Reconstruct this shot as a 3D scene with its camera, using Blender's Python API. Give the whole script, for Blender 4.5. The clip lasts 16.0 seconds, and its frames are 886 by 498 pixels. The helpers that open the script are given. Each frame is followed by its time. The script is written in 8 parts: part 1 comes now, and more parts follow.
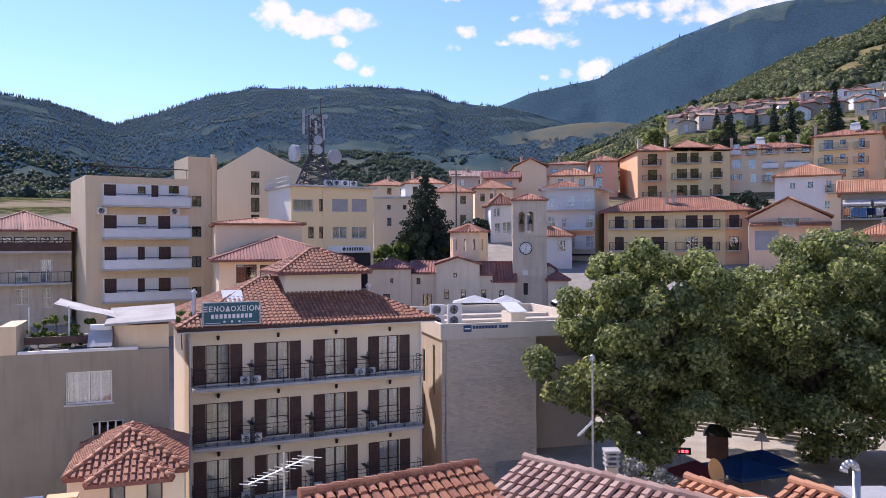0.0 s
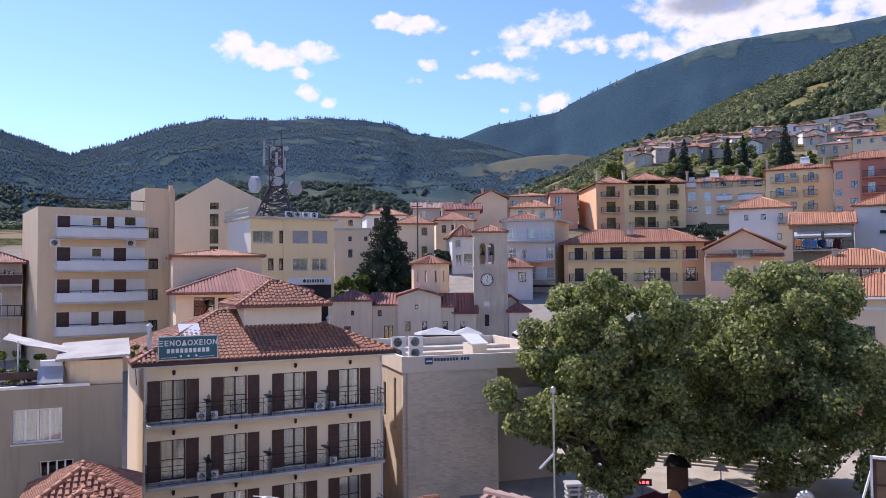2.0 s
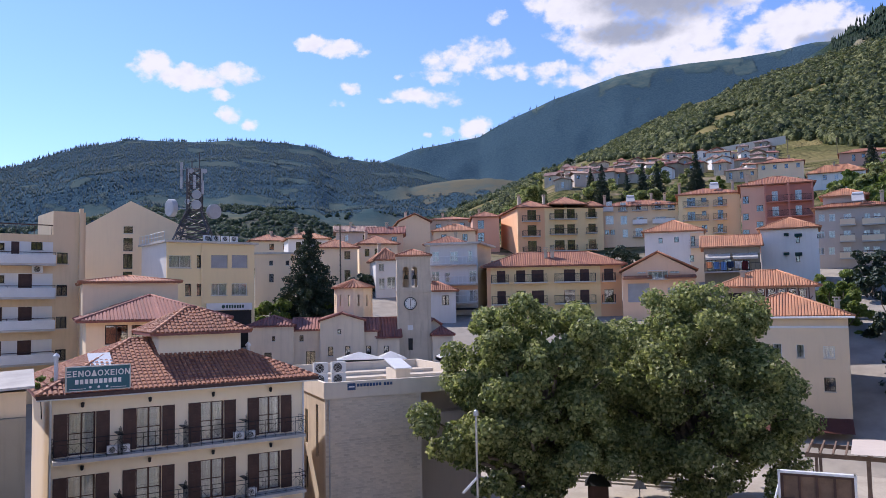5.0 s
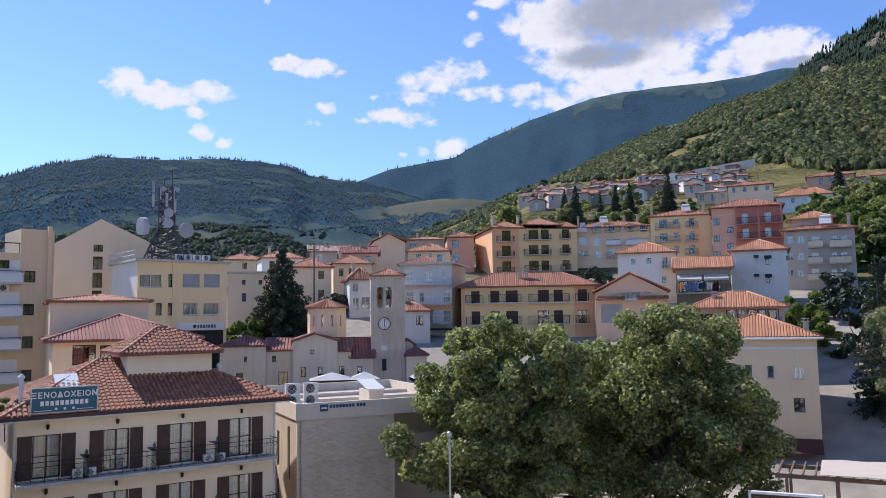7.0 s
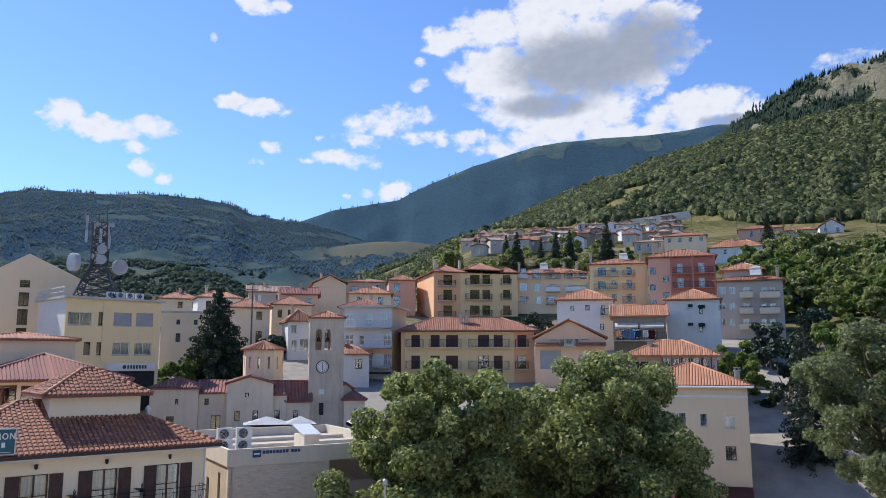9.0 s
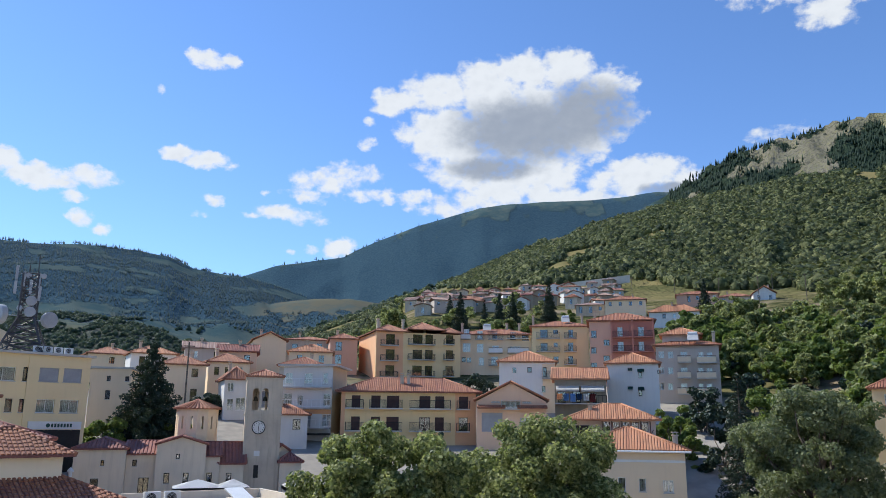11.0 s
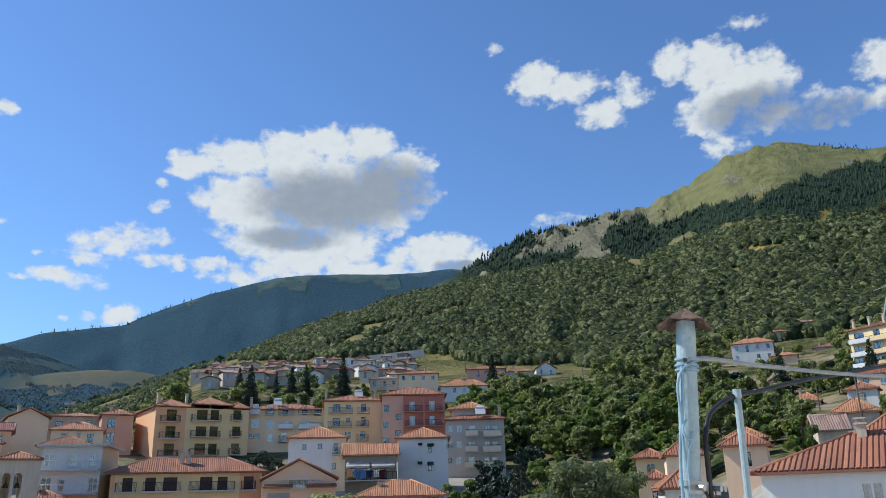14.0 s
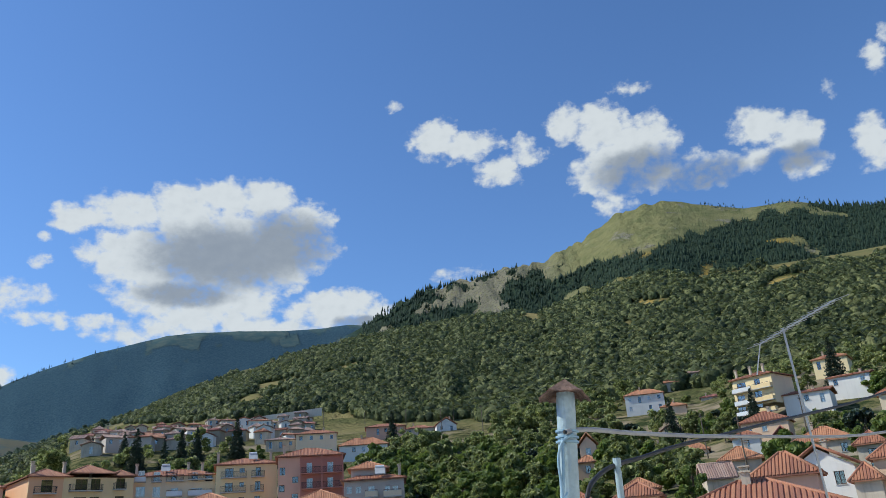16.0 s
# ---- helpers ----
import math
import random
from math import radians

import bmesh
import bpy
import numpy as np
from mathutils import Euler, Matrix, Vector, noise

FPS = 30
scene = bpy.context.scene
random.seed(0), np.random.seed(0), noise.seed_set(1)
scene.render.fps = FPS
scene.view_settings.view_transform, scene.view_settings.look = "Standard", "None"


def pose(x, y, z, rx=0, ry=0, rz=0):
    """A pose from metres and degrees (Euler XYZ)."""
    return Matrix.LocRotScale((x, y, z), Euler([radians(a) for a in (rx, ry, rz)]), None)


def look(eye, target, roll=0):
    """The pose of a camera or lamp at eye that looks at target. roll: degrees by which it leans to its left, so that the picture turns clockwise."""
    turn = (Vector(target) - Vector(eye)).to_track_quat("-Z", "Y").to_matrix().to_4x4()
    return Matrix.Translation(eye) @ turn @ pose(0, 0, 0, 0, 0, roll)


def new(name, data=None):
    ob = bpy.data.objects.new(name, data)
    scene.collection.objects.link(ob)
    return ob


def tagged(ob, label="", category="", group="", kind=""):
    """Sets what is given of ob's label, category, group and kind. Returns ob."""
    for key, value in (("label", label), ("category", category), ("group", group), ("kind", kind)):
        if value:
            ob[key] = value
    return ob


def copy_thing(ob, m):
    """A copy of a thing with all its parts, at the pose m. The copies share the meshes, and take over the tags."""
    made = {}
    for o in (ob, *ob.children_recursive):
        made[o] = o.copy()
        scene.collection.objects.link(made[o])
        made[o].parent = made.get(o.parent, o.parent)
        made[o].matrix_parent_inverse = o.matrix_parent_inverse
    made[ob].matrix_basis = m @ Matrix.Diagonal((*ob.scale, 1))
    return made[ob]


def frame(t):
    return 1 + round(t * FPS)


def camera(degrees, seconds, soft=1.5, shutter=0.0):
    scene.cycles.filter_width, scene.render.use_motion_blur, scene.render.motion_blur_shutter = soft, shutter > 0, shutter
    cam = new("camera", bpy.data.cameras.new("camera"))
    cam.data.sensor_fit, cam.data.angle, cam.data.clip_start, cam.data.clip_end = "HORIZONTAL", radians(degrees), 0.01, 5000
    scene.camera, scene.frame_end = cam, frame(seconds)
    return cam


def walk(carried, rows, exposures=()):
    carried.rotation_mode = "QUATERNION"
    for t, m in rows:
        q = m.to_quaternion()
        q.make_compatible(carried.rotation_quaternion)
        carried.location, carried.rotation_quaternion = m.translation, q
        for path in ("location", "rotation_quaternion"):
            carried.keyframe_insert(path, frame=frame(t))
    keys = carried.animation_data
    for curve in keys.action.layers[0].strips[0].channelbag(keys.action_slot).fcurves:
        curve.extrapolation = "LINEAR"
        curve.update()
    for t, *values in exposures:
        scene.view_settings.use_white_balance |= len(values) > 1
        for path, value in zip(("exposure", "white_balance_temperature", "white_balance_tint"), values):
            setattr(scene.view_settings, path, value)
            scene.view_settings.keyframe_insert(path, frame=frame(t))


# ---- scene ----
EYE = 13.5
cam = camera(59.8, 16.0, soft=0.6)
PATH = [
    (0.0, 0.0, 0.0, 0.0, 0.0, -0.24, 0.30),
    (0.5, 0.017, 0.0, 0.015, -1.45, 0.47, 0.40),
    (1.0, 0.023, 0.0, 0.031, -1.96, 1.19, 0.18),
    (1.5, 0.025, 0.0, 0.041, -2.14, 1.61, 0.37),
    (2.0, 0.034, -0.001, 0.050, -2.85, 2.06, 0.45),
    (2.5, 0.047, -0.002, 0.054, -3.95, 2.21, 0.60),
    (3.0, 0.052, -0.002, 0.072, -4.38, 3.04, 0.63),
    (3.5, 0.066, -0.003, 0.080, -5.58, 3.40, 0.66),
    (4.0, 0.084, -0.005, 0.078, -7.11, 3.35, 0.72),
    (4.5, 0.088, -0.006, 0.080, -7.41, 3.41, 0.94),
    (5.0, 0.101, -0.007, 0.087, -8.49, 3.72, 1.02),
    (7.5, 0.127, -0.012, 0.136, -10.75, 5.97, 0.75),
    (8.0, 0.136, -0.014, 0.154, -11.54, 6.80, 0.64),
    (8.5, 0.155, -0.018, 0.159, -13.16, 7.03, 0.65),
    (9.0, 0.174, -0.023, 0.187, -14.81, 8.33, 0.06),
    (11.5, 0.238, -0.043, 0.291, -20.43, 13.17, -0.52),
    (12.0, 0.259, -0.051, 0.297, -22.30, 13.44, -0.73),
    (12.5, 0.290, -0.065, 0.314, -25.20, 14.25, -1.06),
    (13.0, 0.329, -0.084, 0.348, -28.82, 15.88, -0.32),
    (13.5, 0.351, -0.097, 0.371, -31.01, 16.96, 0.42),
    (14.0, 0.382, -0.117, 0.392, -34.04, 17.98, 1.40),
    (14.5, 0.396, -0.127, 0.413, -35.47, 19.01, 1.91),
    (15.0, 0.425, -0.148, 0.439, -38.49, 20.24, 3.07),
    (15.5, 0.438, -0.159, 0.462, -39.93, 21.38, 3.67),
    (16.0, 0.447, -0.167, 0.470, -40.99, 21.75, 3.99),
]
walk(cam, [(t, pose(x, y, EYE + z, 90 + pitch, roll, yaw)) for t, x, y, z, yaw, pitch, roll in PATH],
     exposures=[(0.0, 1.05, 6050, 26), (5.0, 0.90, 5990, 22), (9.0, 0.84, 5940, 13), (12.5, 0.76, 5950, 6), (16.0, 0.54, 5900, 4)])

# ---- sun, sky and clouds ----
SUN_BEARING, SUN_HEIGHT = -43.0, 45.0
sun = new("sun", bpy.data.lights.new("sun", "SUN"))
sun.data.energy, sun.data.angle, sun.data.color = 3.2, radians(0.6), (1.0, 0.91, 0.77)
sb, sh = radians(SUN_BEARING), radians(SUN_HEIGHT)
sun.matrix_world = look((0, 0, 60), (-30 * math.sin(sb) * math.cos(sh), -30 * math.cos(sb) * math.cos(sh), 60 - 30 * math.sin(sh)))

# puffs of the clouds: bearing, height, half width, half height (degrees), density
TALL_CLOUD = [(14.8, 23.4, 1.9, 1.1, 1.00), (18.5, 24.1, 3.6, 1.6, 1.00), (22.6, 24.8, 3.4, 1.8, 1.10), (25.5, 25.6, 3.1, 1.6, 1.10), (28.5, 25.7, 2.7, 1.5, 1.10), (31.7, 24.1, 2.6, 1.7, 1.00), (19.6, 21.1, 4.4, 2.7, 1.20), (24.8, 22.0, 6.9, 3.8, 1.40), (29.0, 21.7, 4.4, 3.3, 1.30), (21.7, 18.7, 4.4, 2.0, 1.10), (25.8, 18.0, 4.6, 2.0, 1.10), (32.5, 22.1, 1.9, 1.7, 0.60), (23.4, 17.1, 3.4, 1.5, 1.00), (27.5, 16.5, 3.3, 1.0, 0.90), (30.6, 16.3, 2.5, 0.8, 0.80)]
SIDE_CLOUDS = [(34.2, 17.6, 3.7, 1.7, 1.10), (36.4, 17.1, 2.3, 1.3, 1.00), (31.2, 17.1, 1.7, 1.1, 0.80), (19.1, 15.8, 2.8, 0.8, 0.70), (20.9, 16.2, 1.5, 1.0, 0.70), (17.3, 16.7, 1.0, 0.5, 0.50), (43.8, 19.7, 2.2, 0.5, 0.38), (13.1, 21.9, 0.5, 0.4, 0.40), (12.8, 20.2, 0.5, 0.6, 0.45)]
RIGHT_CLOUDS = [(42.6, 29.8, 2.4, 1.6, 1.00), (45.4, 29.0, 2.8, 1.3, 0.90), (47.8, 27.0, 2.1, 1.3, 0.90), (50.1, 28.2, 1.8, 1.4, 0.70), (53.8, 29.7, 1.9, 1.5, 1.00), (56.3, 29.2, 2.7, 1.9, 1.20), (57.8, 27.3, 3.4, 2.3, 1.20), (55.7, 25.6, 2.6, 1.7, 1.00), (60.1, 27.6, 2.5, 1.9, 1.00), (56.6, 23.5, 2.0, 1.0, 0.60), (61.1, 25.1, 3.2, 1.5, 0.75), (63.9, 24.5, 2.7, 1.2, 0.60), (68.0, 26.6, 2.2, 1.6, 1.10), (70.4, 25.2, 2.1, 1.7, 1.10), (70.5, 23.5, 1.8, 1.2, 0.80), (67.1, 24.6, 2.2, 1.0, 0.60)]
FAR_RIGHT_CLOUDS = [(59.3, 31.4, 1.6, 0.6, 0.42), (39.2, 32.3, 0.8, 0.5, 0.38), (73.2, 27.6, 0.6, 0.7, 0.50), (76.6, 28.7, 1.0, 1.1, 0.80), (75.0, 23.5, 1.5, 2.1, 0.90), (77.7, 30.1, 0.5, 1.0, 0.60)]
WISPS = [(9.6, 17.4, 2.5, 1.1, 0.62), (11.9, 17.9, 2.3, 1.1, 0.66), (13.4, 16.6, 2.3, 0.6, 0.60), (8.5, 16.3, 1.7, 0.6, 0.55), (7.2, 14.9, 3.0, 0.7, 0.75), (4.7, 14.6, 1.0, 0.3, 0.50), (9.6, 14.7, 0.9, 0.4, 0.50), (14.7, 16.5, 0.8, 0.7, 0.55), (5.5, 16.3, 0.5, 0.3, 0.50), (13.0, 20.2, 0.5, 0.6, 0.45), (16.9, 16.5, 2.2, 0.6, 0.60), (18.6, 16.0, 1.7, 0.8, 0.70)]
SMALL_CLOUDS = [(0.5, 25.2, 1.6, 0.8, 1.00), (2.2, 25.4, 1.0, 0.5, 0.80), (-2.5, 22.8, 0.6, 0.4, 0.50), (-1.1, 18.6, 1.5, 0.7, 1.00), (1.0, 18.2, 1.9, 0.7, 0.90), (2.8, 17.9, 0.8, 0.4, 0.60), (1.9, 15.5, 0.8, 0.5, 0.75), (0.9, 14.4, 0.7, 0.3, 0.45), (11.0, 12.6, 1.4, 0.9, 1.05), (9.1, 12.3, 0.6, 0.4, 0.50), (7.5, 12.2, 0.4, 0.2, 0.45)]
FIRST_CLOUDS = [(-12.3, 16.4, 1.6, 1.0, 1.00), (-9.8, 15.8, 3.1, 1.0, 1.10), (-6.6, 16.2, 1.9, 0.8, 0.90), (-7.6, 14.8, 1.2, 0.4, 0.60), (-7.0, 13.3, 1.1, 0.7, 0.90), (-5.5, 12.7, 0.7, 0.4, 0.50), (1.8, 15.6, 0.8, 0.4, 0.50)]
HIDDEN_CLOUDS = [(-70.0, 26.0, 9.0, 3.0, 0.9), (110.0, 30.0, 11.0, 4.0, 1.0), (170.0, 24.0, 12.0, 3.5, 0.9), (-125.0, 35.0, 10.0, 4.0, 1.0)]
CLOUDS = TALL_CLOUD + SIDE_CLOUDS + RIGHT_CLOUDS + FAR_RIGHT_CLOUDS + WISPS + SMALL_CLOUDS + FIRST_CLOUDS + HIDDEN_CLOUDS
# undersides of the large clouds, turned from the sun
UNDERSIDES = [(25.6, 21.4, 6.4, 2.5), (30.3, 22.5, 3.8, 2.3), (22.9, 18.7, 3.7, 1.0), (58.8, 25.6, 3.8, 1.6), (63.2, 24.2, 3.5, 1.1), (69.7, 23.9, 2.5, 1.0), (35.9, 16.6, 2.2, 0.6)]


class Nodes:
    """Short hand for building a node tree."""

    def __init__(self, tree, keep=False):
        self.t = tree
        if not keep:
            tree.nodes.clear()

    def add(self, kind, ramp=None):
        n = self.t.nodes.new(kind)
        if ramp:
            while len(n.color_ramp.elements) < len(ramp):
                n.color_ramp.elements.new(0.5)
            for e, (p, c) in zip(n.color_ramp.elements, ramp):
                e.position, e.color = p, (*c, 1)
        return n

    def link(self, a, b):
        self.t.links.new(a, b)

    def put(self, socket, v):
        if isinstance(v, bpy.types.NodeSocket):
            self.t.links.new(v, socket)
        else:
            socket.default_value = v

    def math(self, op, a, b=0.0, c=0.0, clamp=False):
        n = self.add("ShaderNodeMath")
        n.operation, n.use_clamp = op, clamp
        for s, v in zip(n.inputs, (a, b, c)):
            self.put(s, v)
        return n.outputs[0]

    def mix(self, f, a, b, blend="MIX"):
        n = self.add("ShaderNodeMix")
        n.data_type, n.blend_type = "RGBA", blend
        self.put(n.inputs["Factor"], f)
        for s, v in ((n.inputs[6], a), (n.inputs[7], b)):
            self.put(s, (*v, 1) if isinstance(v, tuple) and len(v) == 3 else v)
        return n.outputs[2]

    def noise(self, vec, scale, detail=5.0, rough=0.55, out="Fac"):
        n = self.add("ShaderNodeTexNoise")
        if vec is not None:
            self.link(vec, n.inputs["Vector"])
        n.inputs["Scale"].default_value, n.inputs["Detail"].default_value, n.inputs["Roughness"].default_value = scale, detail, rough
        return n.outputs[out]

    def smooth(self, v, lo, hi, a=0.0, b=1.0):
        n = self.add("ShaderNodeMapRange")
        n.interpolation_type = "SMOOTHSTEP"
        for s, x in zip(n.inputs, (v, lo, hi, a, b)):
            self.put(s, x)
        return n.outputs[0]


world = bpy.data.worlds.new("world")
scene.world = world
world.use_nodes = True
N = Nodes(world.node_tree)
sky = N.add("ShaderNodeTexSky")
sky.sky_type, sky.sun_disc, sky.sun_elevation, sky.sun_rotation = "NISHITA", False, sh, sb
sky.altitude, sky.air_density, sky.dust_density, sky.ozone_density = 900, 1.15, 0.15, 3.6
coord = N.add("ShaderNodeTexCoord").outputs["Generated"]
xyz = N.add("ShaderNodeSeparateXYZ")
N.link(coord, xyz.inputs[0])
bearing = N.math("MULTIPLY", N.math("ARCTAN2", xyz.outputs[0], xyz.outputs[1]), 57.2958)
height = N.math("MULTIPLY", N.math("ARCSINE", xyz.outputs[2]), 57.2958)
flat = N.add("ShaderNodeCombineXYZ")
N.link(bearing, flat.inputs[0]), N.link(N.math("MULTIPLY", height, 1.35), flat.inputs[1])
warp = N.noise(flat.outputs[0], 0.6, 5.0, 0.62, "Color")
off = N.add("ShaderNodeVectorMath")
off.operation = "MULTIPLY_ADD"
N.link(warp, off.inputs[0])
off.inputs[1].default_value = (1.5, 1.3, 0.0)
N.link(flat.outputs[0], off.inputs[2])
wx = N.add("ShaderNodeSeparateXYZ")
N.link(off.outputs[0], wx.inputs[0])
bx, by = N.math("SUBTRACT", wx.outputs[0], 0.75), N.math("DIVIDE", N.math("SUBTRACT", wx.outputs[1], 0.65), 1.35)


def puff(cb, ch, cw, cv, dens):
    dx, dy = N.math("MULTIPLY_ADD", bx, 1 / cw, -cb / cw), N.math("MULTIPLY_ADD", by, 1 / cv, -ch / cv)
    q = N.math("MULTIPLY_ADD", dy, dy, N.math("MULTIPLY", dx, dx))
    return N.math("MULTIPLY_ADD", q, -dens, dens)


def billow(shift):
    """Rounded heaps at two sizes."""
    at = N.add("ShaderNodeVectorMath")
    at.operation = "ADD"
    N.link(off.outputs[0], at.inputs[0])
    at.inputs[1].default_value = shift
    heap = []
    for scale in (0.62, 1.7):
        v = N.add("ShaderNodeTexVoronoi")
        v.feature, v.voronoi_dimensions = "SMOOTH_F1", "2D"
        v.inputs["Scale"].default_value, v.inputs["Smoothness"].default_value = scale, 0.8
        N.link(at.outputs[0], v.inputs["Vector"])
        heap.append(v.outputs["Distance"])
    return N.math("MULTIPLY_ADD", heap[1], 0.45, heap[0])


body, under = None, None
for c in CLOUDS:
    m = puff(*c)
    body = m if body is None else N.math("SMOOTH_MAX", body, m, 0.25)
for c in UNDERSIDES:
    m = puff(*c, 1.0)
    under = m if under is None else N.math("SMOOTH_MAX", under, m, 0.5)
fine = N.noise(flat.outputs[0], 0.9, 10.0, 0.62)
heaps, lit_heaps = billow((0, 0, 0)), billow((-0.28, 0.3, 0))
thick = N.math("ADD", body, N.math("ADD", N.math("MULTIPLY", N.math("SUBTRACT", fine, 0.5), 1.7), N.math("MULTIPLY", N.math("SUBTRACT", 0.55, heaps), 0.75)))
alpha = N.smooth(thick, -0.1, N.math("MULTIPLY_ADD", N.smooth(under, -0.6, 0.6), 0.35, 0.75))
soft = N.add("ShaderNodeVectorMath")
soft.operation = "ADD"
N.link(flat.outputs[0], soft.inputs[0])
soft.inputs[1].default_value = (-0.35, 0.4, 0)
relief = N.math("ADD", N.math("MULTIPLY", N.math("SUBTRACT", lit_heaps, heaps), 0.12), N.math("MULTIPLY", N.math("SUBTRACT", N.noise(soft.outputs[0], 0.8, 5.0, 0.5), N.noise(flat.outputs[0], 0.8, 5.0, 0.5)), 1.25))
grey = N.math("ADD", N.math("MULTIPLY", N.smooth(N.math("ADD", under, N.math("MULTIPLY", N.math("SUBTRACT", fine, 0.5), 0.7)), -0.6, 0.9), 0.85), N.math("MULTIPLY", relief, N.smooth(under, -0.8, 0.3, 0.5, 0.16)))
white = N.mix(N.smooth(grey, -0.1, 1.0), (1.0, 0.985, 0.96), (0.40, 0.43, 0.485))
clear = N.add("ShaderNodeBackground")
N.link(N.mix(1.0, sky.outputs[0], (0.78, 0.86, 1.01), "MULTIPLY"), clear.inputs[0])
clear.inputs[1].default_value = 0.098
cloud = N.add("ShaderNodeBackground")
N.link(white, cloud.inputs[0])
cloud.inputs[1].default_value = 0.50
both = N.add("ShaderNodeMixShader")
N.link(N.math("MULTIPLY", alpha, 0.96), both.inputs[0]), N.link(clear.outputs[0], both.inputs[1]), N.link(cloud.outputs[0], both.inputs[2])
N.link(both.outputs[0], N.add("ShaderNodeOutputWorld").inputs[0])

# ---- materials ----
def mat(name, col, rough=0.85, var=0.18, scale=0.9, fine=14.0, bump=0.15, stain=0.25, metal=0.0, each=0.06):
    """A surface with cloudy stains, fine grain and relief, in metres of the object's own space."""
    m = bpy.data.materials.new(name)
    m.use_nodes = True
    n = Nodes(m.node_tree)
    vec = n.add("ShaderNodeTexCoord").outputs["Object"]
    big, small = n.noise(vec, scale, 5.0), n.noise(vec, fine, 4.0, 0.65)
    dark, light = tuple(c * (1 - var) for c in col), tuple(min(1, c * (1 + var)) for c in col)
    base = n.mix(n.smooth(big, 0.3, 0.7), dark, light)
    base = n.mix(n.math("MULTIPLY", n.smooth(small, 0.35, 0.75), 0.45), base, tuple(c * (1 - stain) for c in col))
    rnd = n.add("ShaderNodeObjectInfo").outputs["Random"]
    comb = n.add("ShaderNodeCombineColor")
    base = n.mix(1.0, base, comb.outputs[0], "MULTIPLY")
    v = n.smooth(rnd, 0.0, 1.0, 1 - each, 1 + each)
    for s in comb.inputs:
        n.link(v, s)
    b = n.add("ShaderNodeBsdfPrincipled")
    n.link(base, b.inputs["Base Color"])
    n.put(b.inputs["Roughness"], n.smooth(small, 0.2, 0.8, max(0.03, rough - 0.08), min(1, rough + 0.08)))
    b.inputs["Metallic"].default_value = metal
    if bump:
        k = n.add("ShaderNodeBump")
        k.inputs["Strength"].default_value, k.inputs["Distance"].default_value = bump, 0.02
        n.link(small, k.inputs["Height"]), n.link(k.outputs[0], b.inputs["Normal"])
    n.link(b.outputs[0], n.add("ShaderNodeOutputMaterial").inputs[0])
    return m


def plaster(name, col, streak=0.3):
    """Painted render with rain streaks that run down and patchy stains."""
    m = bpy.data.materials.new(name)
    m.use_nodes = True
    n = Nodes(m.node_tree)
    vec = n.add("ShaderNodeTexCoord").outputs["Object"]
    sq = n.add("ShaderNodeMapping")
    n.link(vec, sq.inputs[0])
    sq.inputs["Scale"].default_value = (2.2, 2.2, 0.22)
    runs, patch, grain = n.noise(sq.outputs[0], 1.2, 6.0, 0.6), n.noise(vec, 0.35, 6.0, 0.6), n.noise(vec, 30.0, 3.0)
    base = n.mix(n.math("MULTIPLY", n.smooth(runs, 0.45, 0.8), streak), col, tuple(c * 0.62 for c in col))
    base = n.mix(n.math("MULTIPLY", n.smooth(patch, 0.4, 0.75), streak), base, (col[0] * 0.72, col[1] * 0.71, col[2] * 0.74))
    base = n.mix(n.math("MULTIPLY", n.smooth(grain, 0.3, 0.8), 0.12), base, tuple(min(1, c * 1.15) for c in col))
    b = n.add("ShaderNodeBsdfPrincipled")
    n.link(base, b.inputs["Base Color"])
    b.inputs["Roughness"].default_value = 0.9
    k = n.add("ShaderNodeBump")
    k.inputs["Strength"].default_value, k.inputs["Distance"].default_value = 0.25, 0.01
    n.link(grain, k.inputs["Height"]), n.link(k.outputs[0], b.inputs["Normal"])
    n.link(b.outputs[0], n.add("ShaderNodeOutputMaterial").inputs[0])
    return m


def tile_mat(name, a, b_, c):
    """Clay tiles: three burnt tones by island, lichen and soot."""
    m = bpy.data.materials.new(name)
    m.use_nodes = True
    n = Nodes(m.node_tree)
    g = n.add("ShaderNodeNewGeometry")
    vec = n.add("ShaderNodeTexCoord").outputs["Object"]
    pick = n.add("ShaderNodeValToRGB", ramp=[(0.0, a), (0.5, b_), (1.0, c)])
    n.link(n.math("FRACT", n.math("ADD", g.outputs["Random Per Island"], n.add("ShaderNodeObjectInfo").outputs["Random"])), pick.inputs[0])
    soot, grain = n.noise(vec, 0.5, 6.0, 0.65), n.noise(vec, 18.0, 3.0)
    base = n.mix(n.math("MULTIPLY", n.smooth(soot, 0.42, 0.75), 0.5), pick.outputs[0], (a[0] * 0.45, a[1] * 0.5, a[2] * 0.6))
    base = n.mix(n.math("MULTIPLY", n.smooth(grain, 0.45, 0.8), 0.25), base, (0.42, 0.36, 0.30))
    b = n.add("ShaderNodeBsdfPrincipled")
    n.link(base, b.inputs["Base Color"])
    b.inputs["Roughness"].default_value = 0.75
    n.link(b.outputs[0], n.add("ShaderNodeOutputMaterial").inputs[0])
    return m


